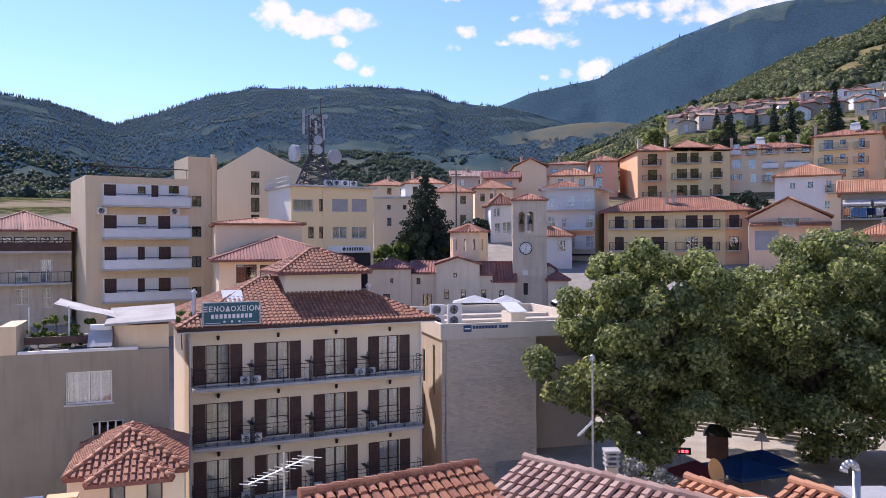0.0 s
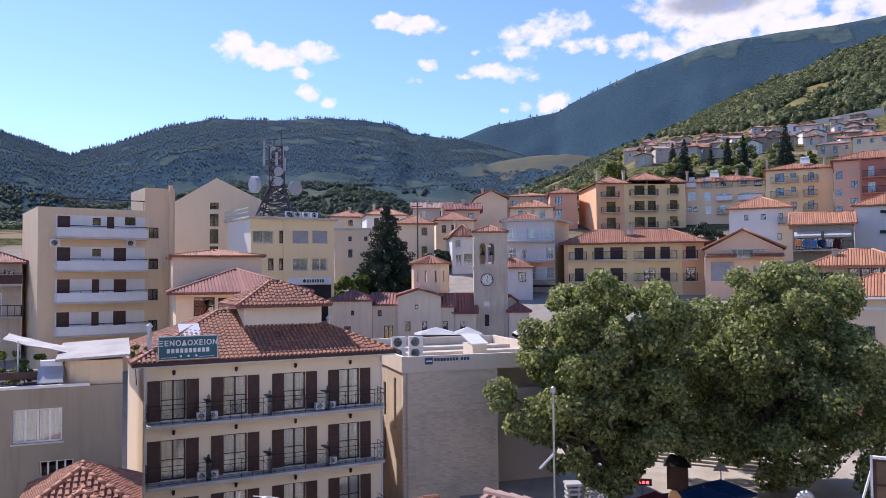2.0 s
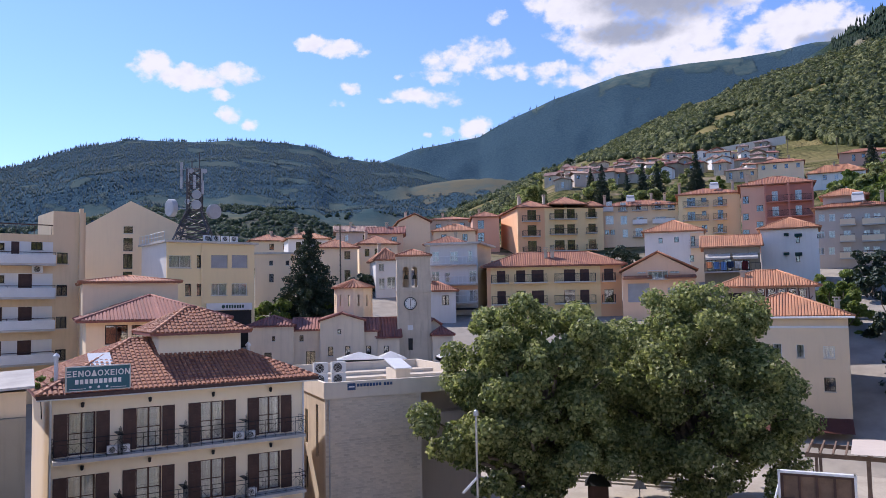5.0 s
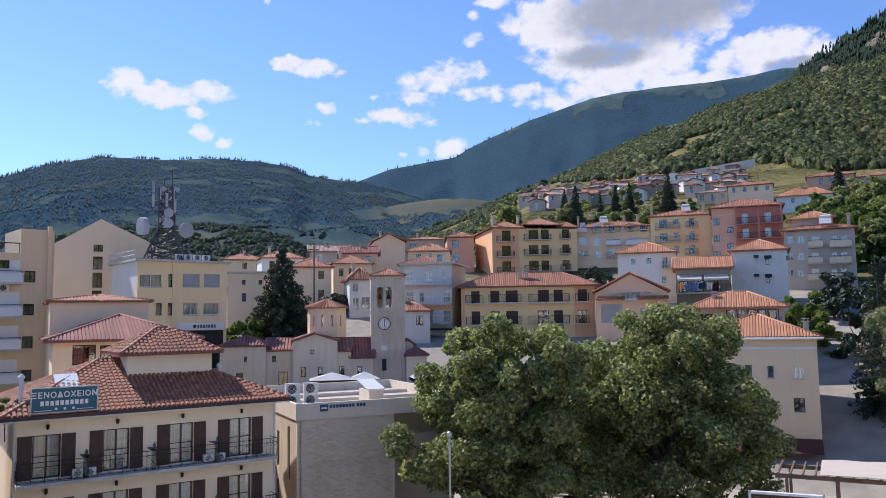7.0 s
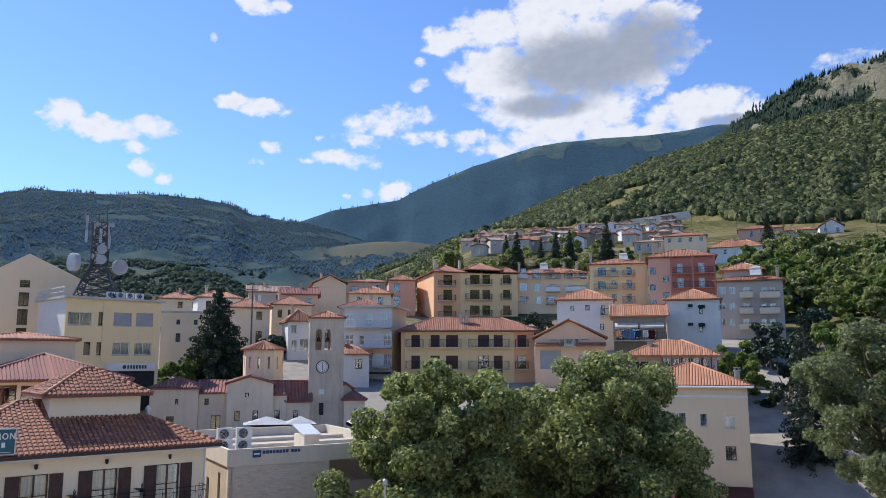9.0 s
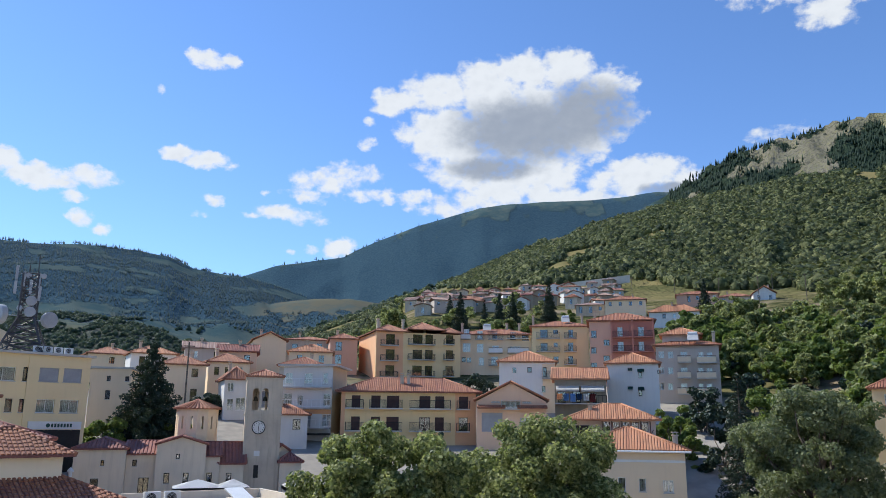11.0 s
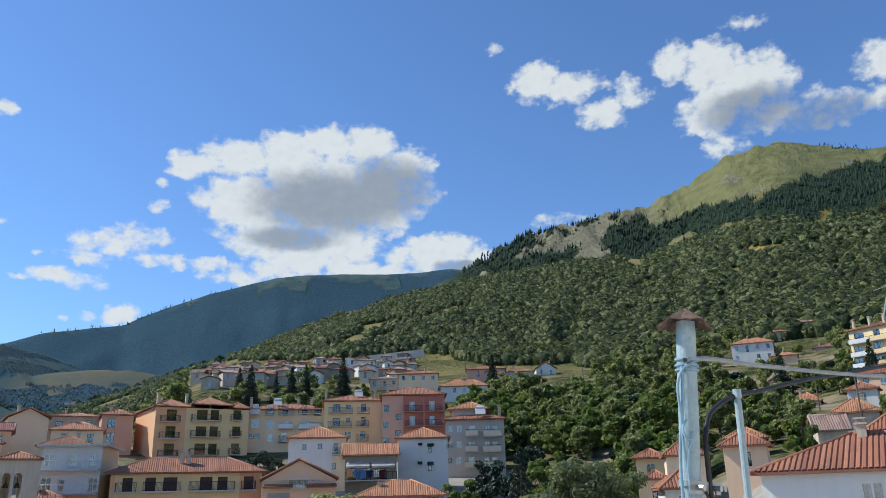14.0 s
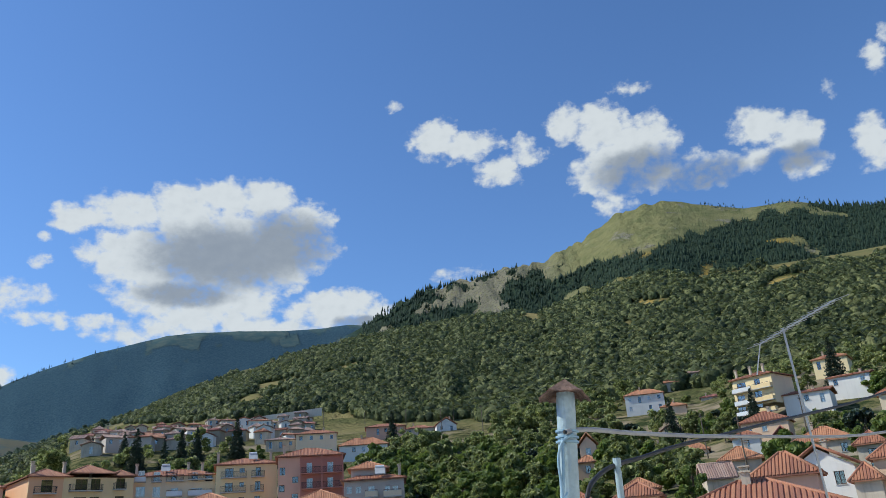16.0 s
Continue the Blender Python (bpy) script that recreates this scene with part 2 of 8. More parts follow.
def leaf_mat(name, a, b_, c, glow=0.35):
    """Leaves that differ from one to the next and let some light through."""
    m = bpy.data.materials.new(name)
    m.use_nodes = True
    n = Nodes(m.node_tree)
    g = n.add("ShaderNodeNewGeometry")
    pick = n.add("ShaderNodeValToRGB", ramp=[(0.0, a), (0.5, b_), (1.0, c)])
    n.link(g.outputs["Random Per Island"], pick.inputs[0])
    vec = n.add("ShaderNodeTexCoord").outputs["Object"]
    col = n.mix(n.math("MULTIPLY", n.smooth(n.noise(vec, 0.6, 4.0), 0.35, 0.7), 0.35), pick.outputs[0], tuple(x * 0.55 for x in a))
    d, tr, mx = n.add("ShaderNodeBsdfPrincipled"), n.add("ShaderNodeBsdfTranslucent"), n.add("ShaderNodeMixShader")
    d.inputs["Roughness"].default_value = 0.55
    n.link(col, d.inputs["Base Color"])
    n.link(n.mix(0.3, col, (0.24, 0.30, 0.05)), tr.inputs[0])
    mx.inputs[0].default_value = glow
    n.link(d.outputs[0], mx.inputs[1]), n.link(tr.outputs[0], mx.inputs[2])
    n.link(mx.outputs[0], n.add("ShaderNodeOutputMaterial").inputs[0])
    return m


def glass_mat():
    m = bpy.data.materials.new("window glass")
    m.use_nodes = True
    n = Nodes(m.node_tree)
    t, g, mx = n.add("ShaderNodeBsdfTransparent"), n.add("ShaderNodeBsdfGlossy"), n.add("ShaderNodeMixShader")
    t.inputs[0].default_value = (0.92, 0.94, 0.94, 1)
    g.inputs["Roughness"].default_value = 0.03
    fr = n.add("ShaderNodeFresnel")
    fr.inputs[0].default_value = 1.7
    n.link(n.math("ADD", fr.outputs[0], 0.08), mx.inputs[0]), n.link(t.outputs[0], mx.inputs[1]), n.link(g.outputs[0], mx.inputs[2])
    n.link(mx.outputs[0], n.add("ShaderNodeOutputMaterial").inputs[0])
    return m


GLASS = glass_mat()
WHITE = mat("white paint", (0.78, 0.78, 0.75), 0.5, 0.05, bump=0.05, stain=0.1)
METAL_WHITE = mat("white metal", (0.72, 0.73, 0.72), 0.4, 0.06, bump=0.03, stain=0.2)
BROWN = mat("dark brown timber", (0.065, 0.03, 0.022), 0.6, 0.25, 2.0, 25.0)
TIMBER = mat("weathered timber", (0.17, 0.11, 0.07), 0.75, 0.25, 2.0, 25.0)
# near-black that puts the shade of rooms and openings into the colour
DARK = mat("painted shade of openings", (0.03, 0.028, 0.026), 0.9, 0.2, bump=0)
IRON = mat("black wrought iron", (0.03, 0.03, 0.032), 0.5, 0.2, bump=0.1, metal=0.6)
STEEL = mat("galvanised steel", (0.42, 0.43, 0.44), 0.4, 0.15, 3.0, 30.0, metal=0.8)
CONCRETE = mat("bare concrete", (0.40, 0.385, 0.355), 0.9, 0.18, 0.6, 12.0, 0.25)
SLAB = mat("balcony concrete", (0.52, 0.50, 0.46), 0.85, 0.15, 0.8, 12.0, 0.15)
CURTAIN = mat("white curtain", (0.80, 0.79, 0.76), 0.9, 0.12, 3.0, 9.0, 0.1)
SHUTTER_GREY = mat("grey roller shutter", (0.38, 0.385, 0.39), 0.6, 0.1, bump=0.1)
GREEN = mat("dark green shutter", (0.02, 0.075, 0.055), 0.55, 0.15)
P_HOTEL = plaster("cream hotel render", (0.88, 0.75, 0.54), 0.14)
P_TAN = plaster("tan render", (0.726, 0.562, 0.359), 0.35)
P_WHITE = plaster("white render", (0.76, 0.735, 0.68), 0.22)
P_CREAM = plaster("cream render", (0.836, 0.666, 0.446), 0.15)
P_YELLOW = plaster("pale yellow render", (0.847, 0.686, 0.388), 0.12)
P_OCHRE = plaster("ochre yellow render", (0.84, 0.64, 0.34), 0.2)
P_ORANGE = plaster("orange render", (0.80, 0.46, 0.25), 0.15)
P_PEACH = plaster("peach render", (0.80, 0.55, 0.36), 0.2)
P_RED = plaster("brick red render", (0.46, 0.20, 0.15), 0.15)
P_PINK = plaster("dusty pink render", (0.660, 0.395, 0.281), 0.15)
P_GREY = plaster("grey render", (0.528, 0.458, 0.388), 0.25)
P_DIRTY = plaster("stained grey render", (0.33, 0.285, 0.205), 0.75)
P_STONE = plaster("old stone render", (0.60, 0.51, 0.385), 0.95)
TILE = tile_mat("red clay tiles", (0.31, 0.115, 0.055), (0.40, 0.17, 0.085), (0.24, 0.085, 0.05))
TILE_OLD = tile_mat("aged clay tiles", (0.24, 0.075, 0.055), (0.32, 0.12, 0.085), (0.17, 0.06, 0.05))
TILE_NEW = tile_mat("bright orange clay tiles", (0.43, 0.185, 0.085), (0.50, 0.235, 0.115), (0.35, 0.14, 0.065))
TILE_GREY = tile_mat("grey-brown clay tiles", (0.33, 0.20, 0.15), (0.42, 0.29, 0.23), (0.25, 0.14, 0.11))
TEAL = mat("teal sign paint", (0.015, 0.11, 0.14), 0.45, 0.12, bump=0.03)
BLUE = mat("dark blue enamel", (0.015, 0.06, 0.16), 0.4, 0.1, bump=0.03)
BLUE_CLOTH = mat("pale blue cotton", (0.20, 0.36, 0.62), 0.9, 0.1)
RED_CLOTH = mat("dark red cotton", (0.16, 0.025, 0.03), 0.9, 0.1)
BRONZE = mat("aged bronze", (0.10, 0.085, 0.05), 0.45, 0.2, metal=0.8)
P_PALEBLUE = plaster("pale grey-blue render", (0.66, 0.65, 0.62), 0.2)
POLE_BLUE = mat("chipped pale blue paint", (0.36, 0.46, 0.50), 0.45, 0.12, 6.0, 40.0, 0.25, 0.35)
RUST = mat("flaking rusty tin", (0.16, 0.10, 0.075), 0.85, 0.4, 20.0, 60.0, 0.6, 0.5)
CABLE_GREY = mat("grey cable sheath", (0.32, 0.32, 0.32), 0.6, 0.1, bump=0.05)
CABLE_BLUE = mat("blue-grey painted cable", (0.26, 0.40, 0.50), 0.55, 0.12, 8.0)
RUBBER = mat("black cable sheath", (0.02, 0.02, 0.022), 0.55, 0.2, bump=0.05)
BARK = mat("mottled bark", (0.15, 0.12, 0.09), 0.95, 0.35, 3.0, 12.0, 0.8, 0.4)
ORANGE_DISH = mat("faded orange dish paint", (0.55, 0.28, 0.08), 0.5, 0.1)
L_PLANE = leaf_mat("plane leaves", (0.070, 0.100, 0.032), (0.27, 0.305, 0.105), (0.60, 0.61, 0.25), 0.52)
L_SILVER = leaf_mat("grey-green leaves", (0.12, 0.15, 0.065), (0.18, 0.21, 0.095), (0.25, 0.27, 0.13), 0.42)
L_PALE = leaf_mat("pale blossom and leaves", (0.16, 0.17, 0.12), (0.30, 0.27, 0.27), (0.45, 0.41, 0.40), 0.3)
L_DARK = leaf_mat("dark needles", (0.012, 0.028, 0.017), (0.020, 0.044, 0.024), (0.034, 0.062, 0.032), 0.1)
L_GREEN = leaf_mat("garden leaves", (0.09, 0.145, 0.026), (0.17, 0.235, 0.048), (0.27, 0.32, 0.08), 0.46)
PAVING = mat("pale stone paving", (0.40, 0.36, 0.30), 0.85, 0.15, 0.4, 6.0, 0.2)
BRICKS = tile_mat("grey-brown facing brick", (0.60, 0.51, 0.40), (0.68, 0.58, 0.46), (0.53, 0.45, 0.35))
TENT = mat("white tent canvas", (0.80, 0.81, 0.82), 0.8, 0.05)
RED_LED = bpy.data.materials.new("red display")
RED_LED.use_nodes = True
RED_LED.node_tree.nodes["Principled BSDF"].inputs["Emission Color"].default_value = (1.0, 0.03, 0.03, 1)
RED_LED.node_tree.nodes["Principled BSDF"].inputs["Emission Strength"].default_value = 1.5
MAST_STEEL = mat("dull grey steel", (0.055, 0.055, 0.06), 0.6, 0.2)
DISH_GREY = mat("grey antenna cover", (0.42, 0.43, 0.44), 0.6, 0.12)
P_BEIGE = plaster("pale beige concrete", (0.66, 0.585, 0.475), 0.3)
P_CHURCH = plaster("pale lime render", (0.74, 0.63, 0.475), 0.5)
ROOF_SCREED = plaster("worn cream roof screed", (0.52, 0.455, 0.355), 0.6)


# ---- building blocks ----
def box(bm, x0, x1, y0, y1, z0, z1):
    v = [bm.verts.new((x, y, z)) for z in (z0, z1) for x, y in ((x0, y0), (x1, y0), (x1, y1), (x0, y1))]
    for f in ((3, 2, 1, 0), (4, 5, 6, 7), (0, 1, 5, 4), (1, 2, 6, 5), (2, 3, 7, 6), (3, 0, 4, 7)):
        bm.faces.new([v[i] for i in f])


def beam(bm, a, b, r, sides=6, r2=None, caps=True):
    """A round bar from a to b."""
    a, b = Vector(a), Vector(b)
    q = (b - a).to_track_quat("Z", "Y")
    rings = []
    for p, rad in ((a, r), (b, r if r2 is None else r2)):
        rings.append([bm.verts.new(p + q @ Vector((rad * math.cos(6.28319 * i / sides), rad * math.sin(6.28319 * i / sides), 0))) for i in range(sides)])
    for i in range(sides):
        bm.faces.new((rings[0][i], rings[0][(i + 1) % sides], rings[1][(i + 1) % sides], rings[1][i]))
    if caps:
        bm.faces.new(rings[0][::-1]), bm.faces.new(rings[1])


def lathe(bm, prof, n=16, at=(0, 0, 0), caps=True):
    """Turn a profile of (radius, z) round a vertical axis."""
    rings = [[bm.verts.new((at[0] + r * math.cos(6.28319 * i / n), at[1] + r * math.sin(6.28319 * i / n), at[2] + z)) for i in range(n)] for r, z in prof]
    for a, b in zip(rings, rings[1:]):
        for i in range(n):
            bm.faces.new((a[i], a[(i + 1) % n], b[(i + 1) % n], b[i]))
    if caps:
        bm.faces.new(rings[0][::-1]), bm.faces.new(rings[-1])


def data(name, bm, material, smooth=False):
    me = bpy.data.meshes.new(name)
    bm.normal_update()
    bm.to_mesh(me)
    bm.free()
    me.materials.append(material)
    if smooth:
        me.shade_smooth()
    return me


def part(name, bm, material, parent=None, label="", m=None, smooth=False):
    me = bm if isinstance(bm, bpy.types.Mesh) else data(name, bm, material, smooth)
    ob = new(name, me)
    if parent is not None:
        ob.parent = parent
    if m is not None:
        ob.matrix_local = m
    return tagged(ob, label)


def thing(name, label, category, m, group="", kind=""):
    ob = new(name)
    ob.matrix_world = m
    return tagged(ob, label, category, group, kind)


def spot(bearing, dist, z=0.0):
    b = radians(bearing)
    return Vector((dist * math.sin(b), dist * math.cos(b), z))


def wall_bm(w, h, t, holes, z0=0.0):
    """A wall in the xz plane, thickness into +y, with real openings."""
    bm = bmesh.new()
    xs = sorted({0.0, w, *[v for o in holes for v in o[:2] if 0 < v < w]})
    zs = sorted({z0, h, *[v for o in holes for v in o[2:4] if z0 < v < h]})
    solid = {(i, k) for i, (xa, xb) in enumerate(zip(xs, xs[1:])) for k, (za, zb) in enumerate(zip(zs, zs[1:]))
             if not any(o[0] <= xa + 1e-4 and xb <= o[1] + 1e-4 and o[2] <= za + 1e-4 and zb <= o[3] + 1e-4 for o in holes)}

    def quad(*pts):
        bm.faces.new([bm.verts.new(p) for p in pts])
    for i, k in solid:
        xa, xb, za, zb = xs[i], xs[i + 1], zs[k], zs[k + 1]
        quad((xa, 0, za), (xb, 0, za), (xb, 0, zb), (xa, 0, zb))
        quad((xa, t, zb), (xb, t, zb), (xb, t, za), (xa, t, za))
        if (i - 1, k) not in solid:
            quad((xa, t, za), (xa, 0, za), (xa, 0, zb), (xa, t, zb))
        if (i + 1, k) not in solid:
            quad((xb, 0, za), (xb, t, za), (xb, t, zb), (xb, 0, zb))
        if (i, k - 1) not in solid:
            quad((xa, t, za), (xb, t, za), (xb, 0, za), (xa, 0, za))
        if (i, k + 1) not in solid:
            quad((xa, 0, zb), (xb, 0, zb), (xb, t, zb), (xa, t, zb))
    bmesh.ops.remove_doubles(bm, verts=bm.verts[:], dist=0.0005)
    return bm


CACHE = {}


def shared(key, make, material, smooth=False):
    k = (key, material.name)
    if k not in CACHE:
        bm = bmesh.new()
        make(bm)
        CACHE[k] = data(key[0], bm, material, smooth)
    return CACHE[k]


def frame_bm(bm, w, h, s, mull, bars=0, t=0.07):
    box(bm, 0, s, 0, t, 0, h), box(bm, w - s, w, 0, t, 0, h)
    box(bm, s, w - s, 0, t, 0, s), box(bm, s, w - s, 0, t, h - s, h)
    for i in range(1, mull + 1):
        x = w * i / (mull + 1)
        box(bm, x - s * 0.6, x + s * 0.6, 0.003, t - 0.003, s, h - s)
    for i in range(1, bars + 1):
        z = h * i / (bars + 1)
        box(bm, s, w - s, 0.012, t - 0.012, z - 0.02, z + 0.02)


def shutter_bm(bm, w, h, t=0.05):
    """A louvred leaf."""
    box(bm, 0, 0.07, 0, t, 0, h), box(bm, w - 0.07, w, 0, t, 0, h)
    for z in (0, h * 0.5 - 0.05, h - 0.1):
        box(bm, 0.07, w - 0.07, 0, t, z, z + 0.1)
    box(bm, 0.07, w - 0.07, 0.02, 0.03, 0.1, h - 0.1)
    k = max(4, int(h / 0.16))
    for i in range(k):
        z = 0.1 + (h - 0.2) * (i + 0.5) / k
        box(bm, 0.07, w - 0.07, 0.012, t - 0.012, z - 0.04, z + 0.03)


def opening(b, M, u0, u1, z0, z1, style, paint=None):
    """Fill one opening of a wall: a window, a balcony door or closed shutters, as a part with its own pieces."""
    w, h = round(u1 - u0, 2), round(z1 - z0, 2)
    at = M @ pose(u0, 0.12, z0)
    name = "balcony_door" if h > 1.7 else "window"
    fr = paint or {"w": WHITE, "v": WHITE, "d": BROWN, "s": BROWN, "g": SHUTTER_GREY, "o": BROWN, "k": IRON, "c": BROWN}[style[0]]
    key = (name, w, h, style)
    ob = part(name, shared(key, lambda bm: frame_bm(bm, w, h, 0.06, 3 if style[0] == "v" else 1 if w > 0.8 else 0, 1 if h > 1.3 and style[0] != "v" else 0), fr), None, b, m=at)
    if style[0] in "sg":
        part("shutter", shared(("shutter", w, h), lambda bm: shutter_bm(bm, w - 0.02, h - 0.02), fr), None, ob, m=pose(0.01, -0.06, 0.01))
    else:
        part("pane", shared(("pane", w, h), lambda bm: box(bm, 0.05, w - 0.05, 0.03, 0.04, 0.05, h - 0.05), GLASS), None, ob)
        if style[0] in "cw" or "c" in style:
            part("curtain", shared(("curtain", w, h), lambda bm: curtain_bm(bm, w, h), CURTAIN), None, ob, m=pose(0, 0.09, 0))
    if style[0] == "o" or "o" in style[1:]:
        sw = w / 2
        for x in (-sw - 0.02, w + 0.02):
            part("shutter", shared(("shutter", sw, h), lambda bm: shutter_bm(bm, sw, h), fr if style[0] == "o" else BROWN), None, ob, m=pose(x, -0.19, 0))
    if h < 1.7:
        part("sill", shared(("sill", w), lambda bm: box(bm, -0.06, w + 0.06, -0.19, -0.03, -0.07, -0.003), SLAB), None, ob)
    return ob


def curtain_bm(bm, w, h):
    k = max(6, int(w / 0.12))
    for x0, x1 in ((0.07, w * 0.47), (w * 0.53, w - 0.07)):
        pts = [(x0 + (x1 - x0) * i / k, 0.035 * math.sin(i * 2.1)) for i in range(k + 1)]
        lo, hi = [bm.verts.new((x, y, 0.05)) for x, y in pts], [bm.verts.new((x, y, h - 0.05)) for x, y in pts]
        for i in range(k):
            bm.faces.new((lo[i], lo[i + 1], hi[i + 1], hi[i]))


def rail_bm(bm, w, d, style):
    """A railing round the front and both ends of a balcony slab."""
    runs = [((0.03, -d + 0.04), (w - 0.03, -d + 0.04)), ((0.03, -d + 0.04), (0.03, 0)), ((w - 0.03, -d + 0.04), (w - 0.03, 0))]
    for (xa, ya), (xb, yb) in runs:
        ln = math.hypot(xb - xa, yb - ya)
        if style == "panel":
            t = 0.05
            box(bm, min(xa, xb) - t / 2, max(xa, xb) + t / 2, min(ya, yb) - t / 2, max(ya, yb) + t / 2, 0.02, 0.78)
        else:
            slim = 0.6 if style == "cross" else 1.0
            beam(bm, (xa, ya, 0.98), (xb, yb, 0.98), 0.028 * slim, 4), beam(bm, (xa, ya, 0.10), (xb, yb, 0.10), 0.018 * slim, 4)
            step = 0.13 if style == "bars" else 0.55
            k = max(2, int(ln / step))
            for i in range(k + 1):
                x, y = xa + (xb - xa) * i / k, ya + (yb - ya) * i / k
                beam(bm, (x, y, 0.0), (x, y, 0.98), 0.012 if style == "bars" else 0.02 * slim, 4, caps=False)
            if style == "cross":
                for i in range(k):
                    p, q = [(xa + (xb - xa) * j / k, ya + (yb - ya) * j / k) for j in (i, i + 1)]
                    beam(bm, (*p, 0.12), (*q, 0.75), 0.007, 4, caps=False), beam(bm, (*p, 0.75), (*q, 0.12), 0.007, 4, caps=False)
                beam(bm, (xa, ya, 0.76), (xb, yb, 0.76), 0.014, 4)


def balcony(b, M, u0, u1, z, d=1.1, style="bars", mat_=None, slab=None):
    w = round(u1 - u0, 2)
    ob = part("balcony", shared(("balcony", w, d), lambda bm: box(bm, 0, w, -d, -0.003, -0.16, 0), slab or SLAB), None, b, m=M @ pose(u0, 0, z))
    part("railing", shared(("railing", w, d, style), lambda bm: rail_bm(bm, w, d, style), mat_ or (METAL_WHITE if style == "panel" else IRON)), None, ob)
    if style == "panel":
        part("handrail", shared(("handrail", w, d), lambda bm: (beam(bm, (0.03, -d + 0.04, 0.95), (w - 0.03, -d + 0.04, 0.95), 0.035, 6), [beam(bm, (0.05 + (w - 0.1) * i / 4, -d + 0.04, 0.78), (0.05 + (w - 0.1) * i / 4, -d + 0.04, 0.95), 0.015, 4) for i in range(5)]), BROWN), None, ob)
    return ob


def rib_plane(bm, o, es, et, en, poly, pitch=0.25, course=0.0, r=None):
    """Rows of barrel tiles over a flat roof plane. poly: its corners in (s, t)."""
    r = r or pitch * 0.42
    s0, s1 = min(p[0] for p in poly), max(p[0] for p in poly)
    k = max(1, int((s1 - s0) / pitch))
    for i in range(k):
        s = s0 + (i + 0.5) * (s1 - s0) / k
        hits = []
        for (a, ta), (c, tb) in zip(poly, poly[1:] + poly[:1]):
            if (a - s) * (c - s) < 0:
                hits.append(ta + (tb - ta) * (s - a) / (c - a))
        if len(hits) < 2 or max(hits) - min(hits) < 0.1:
            continue
        lo, hi = min(hits), max(hits)
        cuts = max(1, int((hi - lo) / course)) if course else 1
        for j in range(cuts):
            ta, tb = lo + (hi - lo) * j / cuts, lo + (hi - lo) * (j + 1) / cuts + (0.04 if j < cuts - 1 else 0)
            rows = []
            for t, rr, up in ((ta, r, 0.035 if course else 0.0), (tb, r * (0.82 if course else 1), 0.0)):
                rows.append([bm.verts.new(o + es * (s - rr * math.cos(a)) + et * t + en * (rr * 0.75 * math.sin(a) + up)) for a in (0, 0.9, 2.24, 3.1416)])
            for q in range(3):
                bm.faces.new((rows[0][q], rows[0][q + 1], rows[1][q + 1], rows[1][q]))
            if course:
                bm.faces.new(rows[0][::-1])


def roof_planes(kind, w, d, rise, over):
    """Corners of the planes of a roof over a w x d plan, eaves first."""
    x0, x1, y0, y1 = -over, w + over, -over, d + over
    if kind == "gable_front":
        xm = w / 2
        return [[(x0, y1, 0), (x0, y0, 0), (xm, y0, rise), (xm, y1, rise)], [(x1, y0, 0), (x1, y1, 0), (xm, y1, rise), (xm, y0, rise)]]
    ym, run = (y0 + y1) / 2, (y1 - y0) / 2
    if kind == "gable":
        return [[(x0, y0, 0), (x1, y0, 0), (x1, ym, rise), (x0, ym, rise)], [(x1, y1, 0), (x0, y1, 0), (x0, ym, rise), (x1, ym, rise)]]
    if x1 - x0 < y1 - y0:
        xm, run = (x0 + x1) / 2, (x1 - x0) / 2
        ya, yb = y0 + run, y1 - run
        return [[(x0, y0, 0), (x1, y0, 0), (xm, ya, rise)], [(x1, y1, 0), (x0, y1, 0), (xm, yb, rise)],
                [(x0, y1, 0), (x0, y0, 0), (xm, ya, rise), (xm, yb, rise)], [(x1, y0, 0), (x1, y1, 0), (xm, yb, rise), (xm, ya, rise)]]
    xa, xb = x0 + run, x1 - run
    return [[(x0, y0, 0), (x1, y0, 0), (xb, ym, rise), (xa, ym, rise)], [(x1, y1, 0), (x0, y1, 0), (xa, ym, rise), (xb, ym, rise)],
            [(x0, y1, 0), (x0, y0, 0), (xa, ym, rise)], [(x1, y0, 0), (x1, y1, 0), (xb, ym, rise)]]


